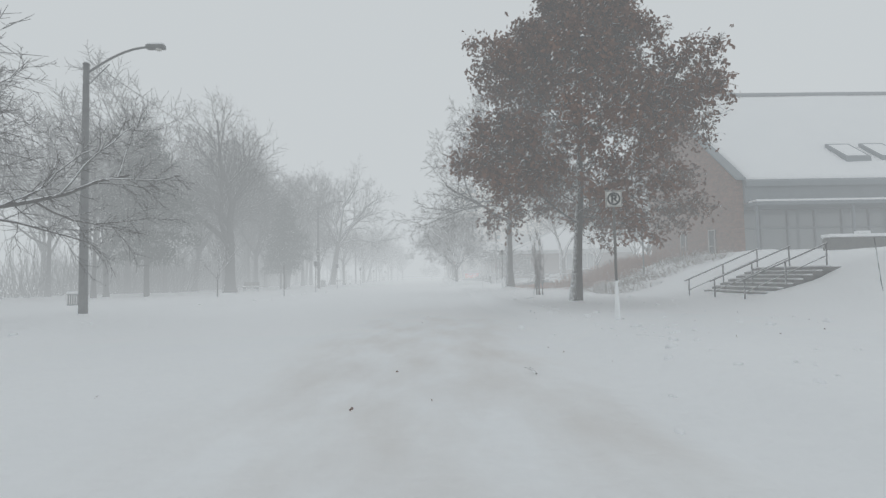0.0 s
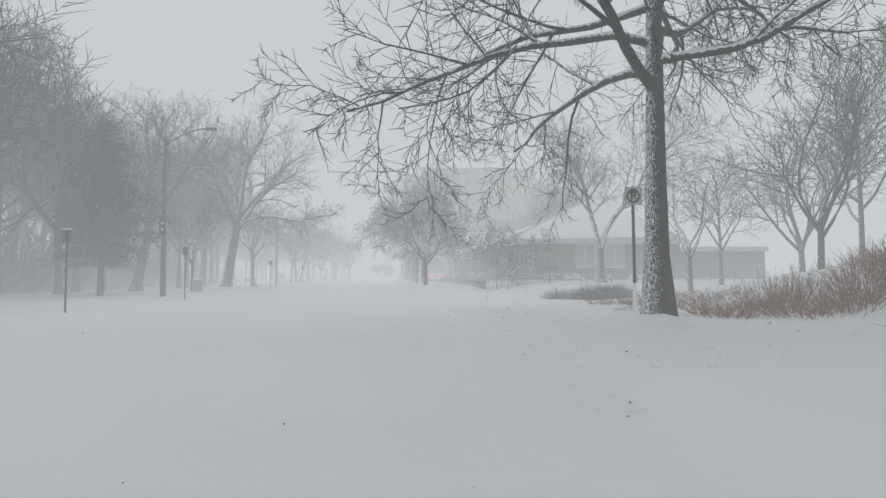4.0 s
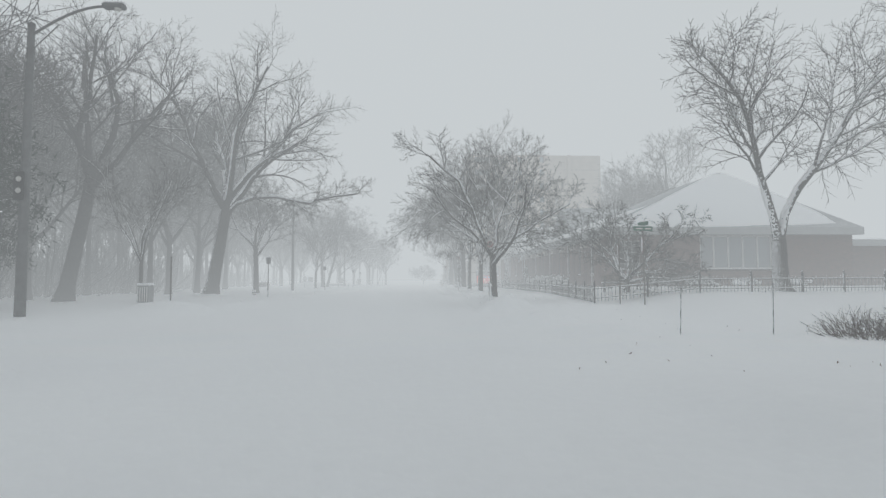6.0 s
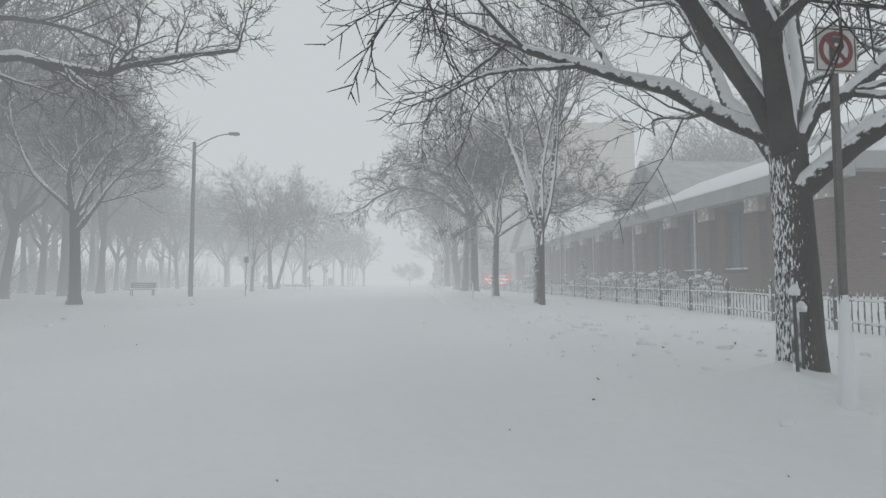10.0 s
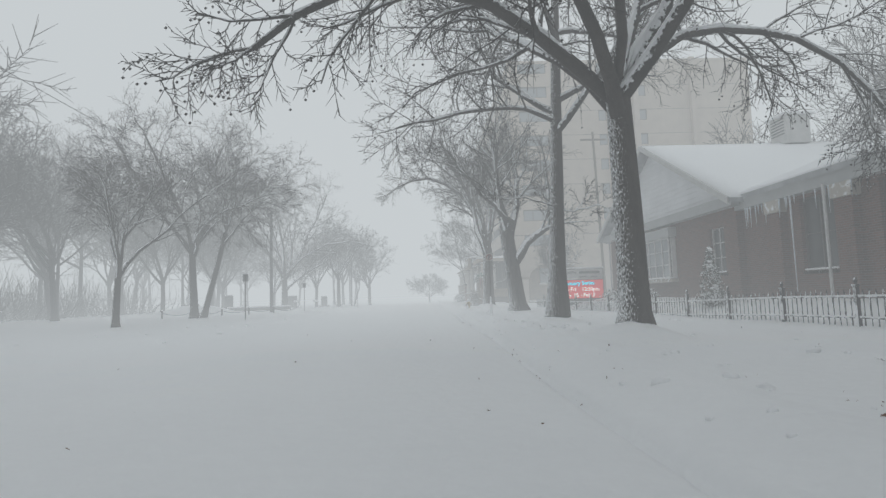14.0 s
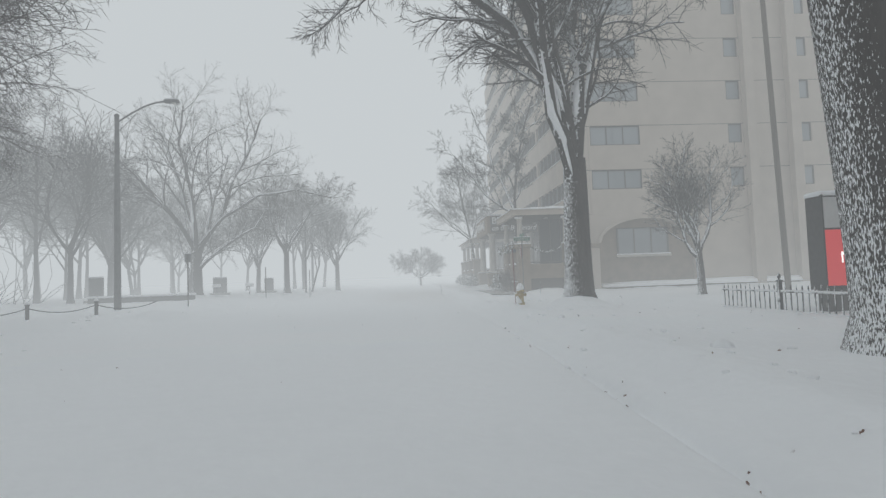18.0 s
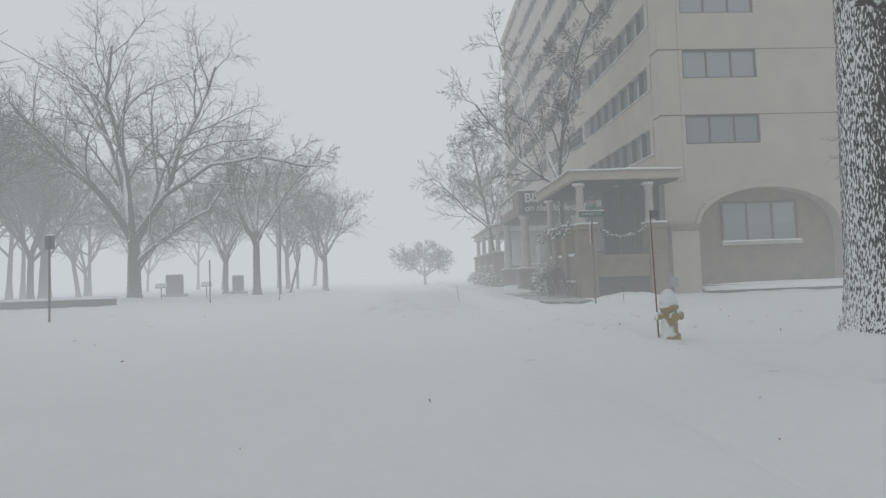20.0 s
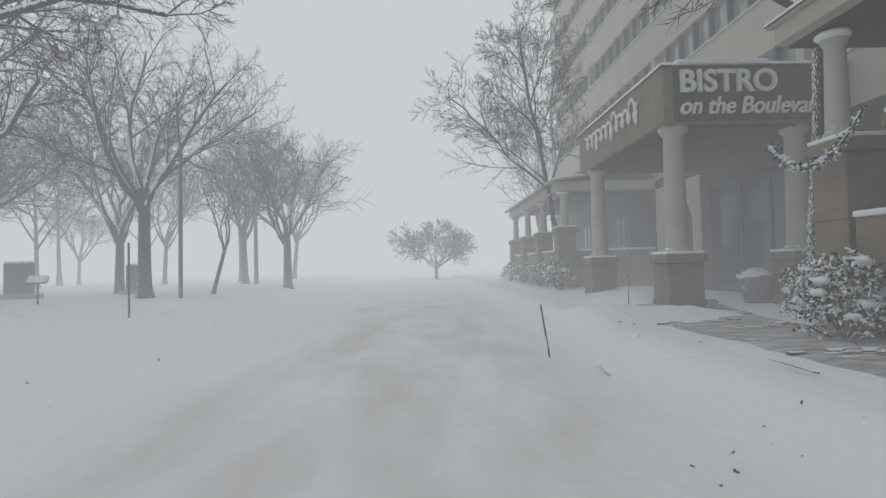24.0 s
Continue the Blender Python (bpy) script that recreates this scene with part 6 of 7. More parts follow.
# ---- hotel with the restaurant porches ----
hotel = thing("hotel_building", (11.0, 158.2, 0.0), "cream stucco hotel block of nine storeys with ribbon windows", "building")
STOREY, Z1, TOP, NORTH, EAST = 2.78, 4.8, 27.3, 196.0, 38.5
FLOORS = [Z1 + STOREY * k for k in range(8)]
wpart("core", cube(11.6, EAST, 159.0, NORTH - 0.5, 0, TOP - 0.3), STUCCO, hotel)
for k, z in enumerate(FLOORS):
    # west side: spandrel, then a ribbon of single panes
    wpart("west_spandrel", cube(11.0, 11.6, 158.9, NORTH, z if k else 0.0 + Z1, z + 1.35), STUCCO, hotel)
    wpart("south_spandrel", cube(11.9, EAST, 158.2, 159.0, z, z + 1.56), STUCCO, hotel)
    wpart("corner_pier", cube(11.0, 11.9, 158.2, 158.898, z + 0.012, z + STOREY - 0.012, 0.05), STUCCO, hotel)
    wpart("floor_joint", cube(11.0 - 0.012, EAST, 158.2 - 0.012, 158.9, z + STOREY - 0.012 if k < 7 else TOP - 0.1, z + STOREY + 0.012 if k < 7 else TOP - 0.08), SOFFIT, hotel)
    if z + STOREY < TOP + 1:
        wpart("west_lintel", cube(11.0, 11.6, 158.9, NORTH, z + 2.5, z + STOREY), STUCCO, hotel)
        for x0, x1 in ((11.9, 12.05), (15.25, 21.0), (21.9, 25.6), (26.5, EAST)):
            wpart("south_pier", cube(x0, x1, 158.2, 159.0, z + 1.56, z + STOREY - 0.013), STUCCO, hotel)
        for x0, w in ((12.05, 3.2), (21.0, 0.9), (25.6, 0.9)):
            window_y(hotel, 158.32, x0, x0 + w, z + 1.56, z + 2.765, 3 if w > 1 else 1, BRONZE, GLASS_BLUE, 0, False, 0.06)
        wpart("window_ledge", cube(10.93, 10.998, 158.9, NORTH, z + 1.31, z + 1.36), WHITE_TRIM, hotel)
n_panes = 32
for k, z in enumerate(FLOORS):
    for j in range(n_panes):
        y0 = 159.0 + (NORTH - 159.4) * j / n_panes
        y1 = 159.0 + (NORTH - 159.4) * (j + 1) / n_panes
        pn = wpart("window", cube(11.22, 11.26, y0 + 0.08, y1, z + 1.35, z + 2.5), GLASS_BLUE, hotel)
        wpart("mullion", cube(11.02, 11.3, y0, y0 + (0.32 if j % 8 == 0 else 0.08), z + 1.35, z + 2.5), STUCCO if j % 8 == 0 else BRONZE, hotel)
wpart("parapet", cube(10.95, EAST, 158.15, NORTH, TOP - 0.35, TOP, 0.03), STUCCO, hotel)
for x0 in (22.0, 24.9, 31.5):
    wpart("pilaster", cube(x0, x0 + 0.6, 157.7, 158.19, 0.0, TOP), STUCCO, hotel, "tall cream pilaster")
# ground storey on the south side with a blind arch
arc = [(12.3 + 6.2 * k / 24, 2.75 + 1.75 * math.sqrt(max(0, 1 - (2 * k / 24 - 1) ** 2))) for k in range(25)]
face = [(11.0, 0.0), (12.3, 0.0)] + arc + [(18.5, 0.0), (EAST, 0.0), (EAST, Z1 - 0.004), (11.0, Z1 - 0.004)]
wpart("ground_wall", prism(face, 158.2, 158.7, "y"), STUCCO, hotel, "cream wall with a wide blind arch")
wpart("arch_recess", cube(12.2, 18.6, 158.7, 158.98, 0.0, 4.7), STUCCO_TAN, hotel, "tan wall inside the arch")
window_y(hotel, 158.66, 13.6, 16.9, 2.25, 3.95, 3, BRONZE, GLASS_BLUE, 0, True, 0.07)
rise = [(15.4 + (a - 15.4) * 1.045, b + 0.14) for a, b in arc]
trim = prism(rise + arc[::-1], 158.12, 158.198, "y")
wpart("arch_trim", trim, STUCCO, hotel)
wpart("pier", cube(11.05, 12.2, 157.85, 158.19, 0.0, 2.75, 0.02), STUCCO, hotel)
wpart("pier_cap", cube(10.98, 12.28, 157.78, 158.19, 2.753, 3.0, 0.03), STUCCO_TAN, hotel)
wpart("plinth", cube(12.2, EAST, 157.95, 158.19, 0.0, 0.5, 0.03), STUCCO_TAN, hotel)
wpart("plinth_snow", snow_slab([(12.25, 157.7, 0.3), (40, 157.7, 0.3), (40, 158.15, 0.5), (12.25, 158.15, 0.5)], 0.12, 31, 24, 0.06), SNOW, hotel, "", True)
wpart("ground_west_wall", wall_x(11.0, 11.4, 158.7, NORTH, 0.0, Z1, [(160.0, 164.5, 0.9, 3.9), (166.9, 173.1, 0.25, 3.9), (176.0, 178.5, 0.9, 3.6), (181, 184, 0.9, 3.6), (187, 190, 0.9, 3.6)]), SHADED_WALL, hotel)
for a, b, c, d in ((160.0, 164.5, 0.9, 3.9), (166.9, 173.1, 0.25, 3.9), (176.0, 178.5, 0.9, 3.6), (181, 184, 0.9, 3.6), (187, 190, 0.9, 3.6)):
    window_x(hotel, 11.2, a, b, c, d, 4, BRONZE, GLASS, 1, False, -1, 0.09)


hotel.location.x -= 0.1


def porch_column(parent, x, y, z0, z1, r=0.17, pier=0.35, snow=True, aside=0.0):
    px = x + aside
    pr = wpart("pier", cube(px - pier, px + pier, y - pier, y + pier, -0.2, z0 - 0.26, 0.02), STUCCO_TAN, parent, "square tan stucco pier")
    wpart("pier_cap", cube(px - pier - 0.07, px + pier + 0.07, y - pier - 0.07, y + pier + 0.07, z0 - 0.257, z0 - 0.06, 0.03), STUCCO_TAN, pr)
    wpart("pier_panel", cube(px - pier - 0.025, px + pier + 0.025, y - pier - 0.025, y + pier + 0.025, z0 - 1.25, z0 - 1.12, 0.02), STUCCO_TAN, pr)
    wpart("pier_snow", cube(px - pier - 0.04, px + pier + 0.04, y - pier - 0.04, y + pier + 0.04, z0 - 0.058, z0 + 0.02, 0.04), SNOW, pr)
    col = turned([(r * 1.25, z0 - 0.055), (r * 1.25, z0 + 0.06), (r * 1.05, z0 + 0.1), (r, z0 + 0.2), (r * 0.84, z1 - 0.25), (r * 0.95, z1 - 0.2), (r * 1.25, z1 - 0.1), (r * 1.3, z1)], 20)
    bmesh.ops.translate(col, vec=(x, y, 0), verts=col.verts)
    c = wpart("column", col, COLUMN, parent, "round tapered column")
    for p in c.data.polygons:
        p.use_smooth = abs(p.normal.z) < 0.5
    if snow:
        cap = turned([(r * 1.2, z1 - 0.03), (r * 1.45, z1 + 0.01), (r * 1.3, z1 + 0.06), (0.02, z1 + 0.08)], 14)
        bmesh.ops.translate(cap, vec=(x - 0.06, y - 0.05, -0.09), verts=cap.verts)
        wpart("capital_snow", cap, SNOW, c, "", True)


def at_height(x, y, z):
    bm = turned([(0.10, -0.02), (0.12, 0.0)], 14)
    bmesh.ops.translate(bm, vec=(x, y, z), verts=bm.verts)
    return bm


# corner porch
pa = thing("corner_porch", (7.1, 157.3, 0.0), "tan stucco restaurant porch with round columns and a low sloping roof", "porch")
wpart("beam", cube(6.62, 10.98, 156.85, 157.1, 4.76, 5.05, 0.02), STUCCO, pa)
wpart("beam", cube(6.62, 6.87, 157.1, 162.9, 4.76, 5.05, 0.02), STUCCO, pa)
wpart("soffit", cube(6.87, 10.98, 157.1, 162.9, 4.72, 4.78), SOFFIT, pa)
for y in (158.5, 160.1, 161.7):
    wpart("soffit_lamp", at_height(9.0, y, 4.72), SIGN_WHITE, pa, "round recessed porch lamp, unlit")
wpart("roof", slab([(6.55, 156.8, 5.1), (10.98, 156.8, 5.1), (10.98, 163.0, 5.75), (6.55, 163.0, 5.1)], 0.05), STUCCO, pa)
wpart("roof_snow", snow_slab([(6.5, 156.75, 5.1), (10.95, 156.75, 5.1), (10.95, 163.0, 5.75), (6.5, 163.0, 5.1)], 0.16, 41, 14, 0.03), SNOW, pa, "", True)
for x, y in ((7.1, 157.4), (9.92, 157.5), (7.15, 162.3)):
    porch_column(pa, x, y, 3.1, 4.72, aside=0.16)
for y in (159.0, 160.65):
    wpart("pier", cube(6.8, 7.5, y - 0.32, y + 0.32, -0.2, 2.95, 0.02), STUCCO_TAN, pa)
    wpart("pier_cap", cube(6.72, 7.58, y - 0.4, y + 0.4, 2.953, 3.12, 0.03), STUCCO_TAN, pa)
    wpart("pier_snow", cube(6.74, 7.56, y - 0.38, y + 0.38, 3.122, 3.2, 0.04), SNOW, pa)
wpart("south_parapet", cube(7.62, 9.72, 157.2, 157.6, 0.98, 1.85, 0.02), STUCCO_TAN, pa, "tan parapet wall")
wpart("south_base", cube(7.62, 9.72, 157.35, 157.6, -0.2, 0.977), SOFFIT, pa)
wpart("parapet_rail", rod(bmesh.new(), (7.62, 157.3, 1.95), (9.72, 157.3, 1.95), 0.03, 0.03, 8), BRONZE, pa)
for y0, y1 in ((157.79, 158.68), (159.32, 160.33), (160.97, 161.82)):
    p = wpart("west_parapet", cube(6.95, 7.3, y0, y1, 0.9, 1.85, 0.02), STUCCO_TAN, pa, "tan parapet panel")
    wpart("panel_snow", cube(6.9, 7.32, y0, y1, 1.852, 1.95, 0.04), SNOW, p)
    q = wpart("west_base", cube(6.85, 7.3, y0, y1, -0.2, 0.78, 0.02), STUCCO_TAN, pa)
    wpart("base_snow", cube(6.75, 7.2, y0, y1, 0.782, 0.88, 0.04), SNOW, q)
wpart("dark_glazing", cube(8.85, 10.98, 159.9, 159.96, 0.9, 4.74), GLASS, pa, "dark porch glazing")
wpart("porch_floor", cube(7.4, 11.0, 157.6, 162.9, 0.5, 0.9), CONCRETE, pa)
for k in range(4):
    wpart("glazing_bar", cube(8.85 + k * 0.68, 8.92 + k * 0.68, 159.82, 159.9, 0.9, 4.74), BRONZE, pa)


def garland(parent, a, b, sag, r=0.035):
    """A swag of greenery heavy with snow."""
    s = np.linspace(0, 1, 12)
    a, b = np.array(a), np.array(b)
    pts = a + (b - a) * s[:, None]
    pts[:, 2] -= sag * 4 * s * (1 - s)
    pts -= np.array(parent.location)
    r2 = np.random.default_rng(int(abs(a[1] * 10)))
    link("garland_rope", tubes_mesh("garland_rope", [(pts, np.full(12, r * 0.6))], 6, EVERGREEN), None, parent)
    u = r2.uniform(0, 11, 420)
    at = np.stack([np.interp(u, np.arange(12), pts[:, k]) for k in range(3)], -1) + r2.normal(0, r * 0.9, (420, 3))
    tagged(link("greenery", scatter_leaves("greenery", at, r2, EVERGREEN, 0.075, SMALL_LEAF, 0.2), None, parent), "short evergreen sprigs", kind="stuff")
    for k in range(9):
        f = r2.uniform(0.3, 10.7)
        c = Vector([float(np.interp(f, np.arange(12), pts[:, i])) for i in range(3)])
        clod = bmesh.new()
        bmesh.ops.create_icosphere(clod, subdivisions=2, radius=r * r2.uniform(0.8, 1.5))
        for v in clod.verts:
            v.co = c + Vector((v.co.x * 1.1, v.co.y * 1.7, v.co.z * 0.6 + r * 0.7)) + Vector(r2.normal(0, 0.004, 3))
        part("snow_clod", clod, SNOW, parent, "", True)


for k, (y0, y1) in enumerate(((157.5, 159.3), (159.0, 160.65), (161.25, 163.2))):
    g = thing("garland", (6.65, y0, 3.0), "evergreen garland swag weighed with snow", "garland", "porch garlands")
    garland(g, (6.66, y0, 3.25), (6.66, y1, 3.2), 0.55)
g = thing("garland", (8.0, 157.0, 3.0), "evergreen garland swag weighed with snow", "garland", "porch garlands")
garland(g, (7.5, 157.05, 3.0), (9.55, 157.05, 2.9), 0.4)

# entrance portico
pb = thing("entrance_portico", (6.75, 167.1, 0.0), "restaurant entrance portico with sign boards on two sides", "portico")
for x, y in ((6.85, 167.1), (6.85, 172.9), (9.9, 167.2)):
    porch_column(pb, x, y, 1.5, 4.5, 0.27, 0.42, False)
wpart("sign_band", cube(6.45, 10.98, 166.7, 173.6, 4.5, 5.85, 0.03), STUCCO_TAN, pb, "tan band carrying the signs")
wpart("south_board", cube(6.7, 10.3, 166.6, 166.697, 4.55, 5.8, 0.01), SOFFIT, pb, "brown sign board")
wpart("soffit", cube(6.6, 10.98, 166.9, 173.4, 4.44, 4.498), SOFFIT, pb)
wpart("roof_snow", snow_slab([(6.4, 166.6, 5.85), (10.95, 166.6, 5.85), (10.95, 173.7, 5.85), (6.4, 173.7, 5.85)], 0.22, 51, 14, 0.03), SNOW, pb, "", True)
wpart("board_snow", cube(6.72, 8.9, 166.5, 166.72, 5.83, 5.95, 0.05), SNOW, pb)
loc = Vector(pb.location)
for text, size, z, xc, sq, sh, fnt in (("BISTRO", 0.72, 5.42, 7.95, 0.98, 0.0, 0), ("on the Boulevard", 0.56, 4.85, 8.5, 0.88, 0.25, 1)):
    writing(text, size, LETTER_WHITE, pb, (xc - loc.x, 166.56 - loc.y, z), depth=0.03, name="sign_lettering", shear=sh, squeeze=sq, bold=0.016 if fnt == 0 else 0.006)
    # dark copy of the lettering, shifted right and down behind it
    writing(text, size, BRONZE, pb, (xc - loc.x + 0.035, 166.592 - loc.y, z - 0.035), depth=0.006, name="dark_letter_copy", shear=sh, squeeze=sq)
su = np.linspace(0, 1, 120)
script = np.stack([np.full(120, 6.40), 168.0 + 4.6 * su + 0.16 * np.sin(su * 62.8), 5.22 + (0.2 + 0.18 * (np.sin(su * 18.9) > 0.75)) * np.cos(su * 62.8) + 0.1 * su], -1) - np.array(loc)
link("script_scroll", tubes_mesh("script_scroll", [(script, np.full(120, 0.05))], 6, LETTER_WHITE), None, pb, "white looping scroll of raised script")

# far porch
pc = thing("north_porch", (6.9, 178.0, 0.0), "long tan porch with columns fading into the snow", "porch")
for k, y in enumerate((178.0, 182.3, 186.6, 191.0)):
    porch_column(pc, 6.95, y, 2.9, 4.45, 0.19, 0.4)
wpart("beam", cube(6.6, 7.3, 177.6, 191.5, 4.45, 4.85, 0.02), COLUMN, pc)
wpart("beam", cube(7.3, 10.98, 177.6, 178.2, 4.45, 4.85, 0.02), COLUMN, pc)
wpart("roof", slab([(6.3, 177.3, 4.9), (10.98, 177.3, 5.5), (10.98, 191.8, 5.5), (6.3, 191.8, 4.9)], 0.06), STUCCO, pc)
wpart("roof_snow", snow_slab([(6.3, 177.3, 4.9), (10.95, 177.3, 5.5), (10.95, 191.8, 5.5), (6.3, 191.8, 4.9)], 0.2, 61, 12, 0.03), SNOW, pc, "", True)
wpart("soffit", cube(7.3, 10.98, 178.2, 191.5, 4.6, 4.66), SOFFIT, pc)
for y0, y1 in ((178.4, 181.9), (182.7, 186.2), (187.0, 190.6)):
    p = wpart("parapet", cube(6.8, 7.1, y0, y1, -0.2, 1.8, 0.02), STUCCO_TAN, pc)
    wpart("parapet_snow", cube(6.74, 7.14, y0, y1, 1.802, 1.9, 0.04), SNOW, p)
p = wpart("south_parapet", cube(7.35, 10.9, 177.8, 178.1, -0.2, 1.8, 0.02), STUCCO_TAN, pc)
wpart("parapet_snow", cube(7.35, 10.9, 177.75, 178.15, 1.802, 1.9, 0.04), SNOW, p)

swing = [(175.6 + 1.25 * math.cos(math.pi * (1 - k / 16)), 2.6 + 1.25 * math.sin(math.pi * k / 16)) for k in range(17)]
wpart("arch_surround", prism([(173.7, 0.0), (174.35, 0.0)] + swing + [(176.85, 0.0), (177.5, 0.0), (177.5, 4.4), (173.7, 4.4)], 10.85, 10.995, "x"), STUCCO, hotel, "cream arched surround")

planter = thing("planter", (9.25, 167.9, gz(9.2, 167.9)), "large tapered stone planter by the entrance", "planter")
part("pot", turned([(0.3, -0.05), (0.42, 0.55), (0.46, 0.62), (0.46, 0.7), (0.38, 0.7), (0.36, 0.6)], 18), CONCRETE, planter, smooth=True)
part("snow_fill", turned([(0.37, 0.6), (0.36, 0.72), (0.2, 0.84), (0.0, 0.88)], 16), SNOW, planter, smooth=True)


# ---- planting, clutter and small things ----
def leafy(name, at, r_xyz, n, mat, seed, label, category, group="", size=0.07, snow_cap=0.35, cone=False, stems=True):
    """A clipped or natural evergreen shrub: many small leaves on short twigs, with lumps of snow on top."""
    r = np.random.default_rng(seed)
    ob = thing(name, at, label, category, group)
    rx, ry, rz = r_xyz
    d = r.normal(size=(n, 3))
    d /= np.linalg.norm(d, axis=1, keepdims=True)
    d[:, 2] = np.abs(d[:, 2]) * 1.0 - 0.25 * (r.uniform(size=n) < 0.35)
    k = r.uniform(0.72, 1.05, (n, 1))
    if cone:
        z = r.uniform(0.0, 1.0, n) ** 1.25
        a = r.uniform(0, 6.28, n)
        w = (1 - z) ** 0.75 * r.uniform(0.75, 1.05, n) * (0.85 + 0.15 * np.sin(a * 5 + z * 14))
        p = np.stack([np.cos(a) * w * rx, np.sin(a) * w * ry, 0.05 + z * rz], -1)
    else:
        bumps = 1 + 0.16 * np.sin(5 * d[:, :1] + seed) * np.sin(4 * d[:, 1:2] + 2 * seed) + 0.1 * np.sin(9 * d[:, 2:3] + seed)
        p = d * k * bumps * np.array((rx, ry, rz)) + np.array((0, 0, rz * 0.28))
        p[:, 2] = np.maximum(p[:, 2], 0.02)
    tagged(link("foliage", scatter_leaves("foliage", p, r, mat, size, SMALL_LEAF, 0.0), None, ob), "small dark leaves", kind="stuff")
    if stems:
        runs = []
        for _ in range(14):
            e = p[r.integers(n)] * 0.9
            s = np.linspace(0, 1, 4)[:, None]
            runs.append((np.array((0, 0, -0.05)) + (e - np.array((0, 0, -0.05))) * s, np.linspace(0.018, 0.006, 4)))
        tagged(link("twigwork", tubes_mesh("twigwork", runs, 4, STEM), None, ob), "thin inner twigs", kind="stuff")
    lumps = bmesh.new()
    for _ in range(int(10 + 26 * snow_cap)):
        q = p[r.integers(n)]
        if q[2] < rz * 0.35 and not cone:
            continue
        sz = r.uniform(0.10, 0.24) * (1.0 if not cone else 0.75) * min(1.4, max(rx, 0.5))
        made = bmesh.ops.create_icosphere(lumps, subdivisions=2, radius=sz)["verts"]
        ph = r.uniform(0, 6, 2)
        for v in made:
            v.co = Vector(q) + Vector((v.co.x, v.co.y, v.co.z * 0.5)) * (1 + 0.15 * math.sin(25 * v.co.x + ph[0]) * math.cos(21 * v.co.y + ph[1]))
    tagged(part("snow", lumps, SNOW, ob, "", True), "lumps of snow caught in the leaves", kind="stuff")
    return ob


for k, (x, y, s) in enumerate(((12.4, 108.3, 0.62), (12.5, 110.0, 0.55), (12.6, 104.6, 0.75), (12.7, 102.4, 0.95), (12.8, 99.6, 0.8), (12.6, 96.4, 0.9), (12.4, 92.6, 0.8), (12.0, 120.0, 0.5))):
    leafy("round_shrub", (x, y, gz(x, y)), (s, s * 0.9, s * 0.95), 1500, EVERGREEN, 70 + k, "round clipped evergreen shrub capped with snow", "shrub", "library shrubs", 0.075, 0.9)
for k, (x, y, w, h) in enumerate(((12.2, 106.8, 0.6, 2.3), (12.2, 120.6, 0.6, 2.2))):
    leafy("cone_evergreen", (x, y, gz(x, y)), (w, w, h), 1900, EVERGREEN, 90 + k, "cone-shaped evergreen plastered with snow", "conifer", "library evergreens", 0.085, 1.0, True)
for k, (x, y, w) in enumerate(((12.9, 130.3, 0.8), (12.9, 131.7, 0.75), (12.9, 128.7, 0.75), (12.7, 133.6, 0.7))):
    leafy("low_hedge", (x, y, gz(x, y)), (w * 0.8, w, 0.5), 900, EVERGREEN, 110 + k, "low hedge under the window heaped with snow", "hedge", "library hedge", 0.07, 1.0)
for k, (x, y, w, h) in enumerate(((18.0, 86.3, 0.9, 0.5), (21.0, 86.2, 1.2, 0.45), (24.4, 86.2, 1.1, 0.5), (28.0, 86.0, 1.0, 0.45))):
    leafy("low_hedge", (x, y, gz(x, y)), (w, 0.5, h), 800, EVERGREEN, 120 + k, "low hedge against the library wall heaped with snow", "hedge", "library hedge", 0.07, 1.0)
for k, (x, y, w, h) in enumerate(((6.4, 161.4, 0.55, 0.95), (8.1, 164.2, 0.6, 0.8), (6.2, 176.2, 0.6, 1.0), (6.2, 180.0, 0.6, 0.9), (6.2, 184.5, 0.6, 0.9), (6.2, 188.8, 0.6, 0.9))):
    leafy("evergreen_shrub", (x, y, gz(x, y)), (w, w, h), 1500, EVERGREEN, 140 + k, "loose evergreen shrub by the porch, dusted with snow", "shrub", "porch shrubs", 0.08, 0.35)


# tall narrow bush of upright stems on the verge
bush = thing("upright_bush", (6.74, 30.8, gz(6.7, 30.8)), "tall narrow bare bush with many upright stems", "shrub")
brng = np.random.default_rng(17)
o = habit(levels=2, kids=(8, 4), angle=(9, 14), ratio=(0.2, 0.4), low=0.2, lift=(0.16, 0.2, 0.15), wobble=(0.10, 0.14, 0.2), thin=0.006, flare=1.0)
for k in range(17):
    outs = [[] for _ in range(6)]
    a, d = brng.uniform(0, 6.28), brng.uniform(0.04, 0.34)
    lean = np.array((math.cos(a), math.sin(a), 0)) * brng.uniform(-0.03, 0.03)
    grow(outs, brng, np.array((math.cos(a) * d, math.sin(a) * d, -0.1)), unit(lean + np.array((0, 0, 1.0))), brng.uniform(1.8, 4.9), brng.uniform(0.014, 0.024), 0, o)
    add_twigs(outs, brng, o)
    link("stem", join_runs("stem", [(outs[0], 6), (outs[1], 4), (outs[2], 3)], STEM), None, bush)


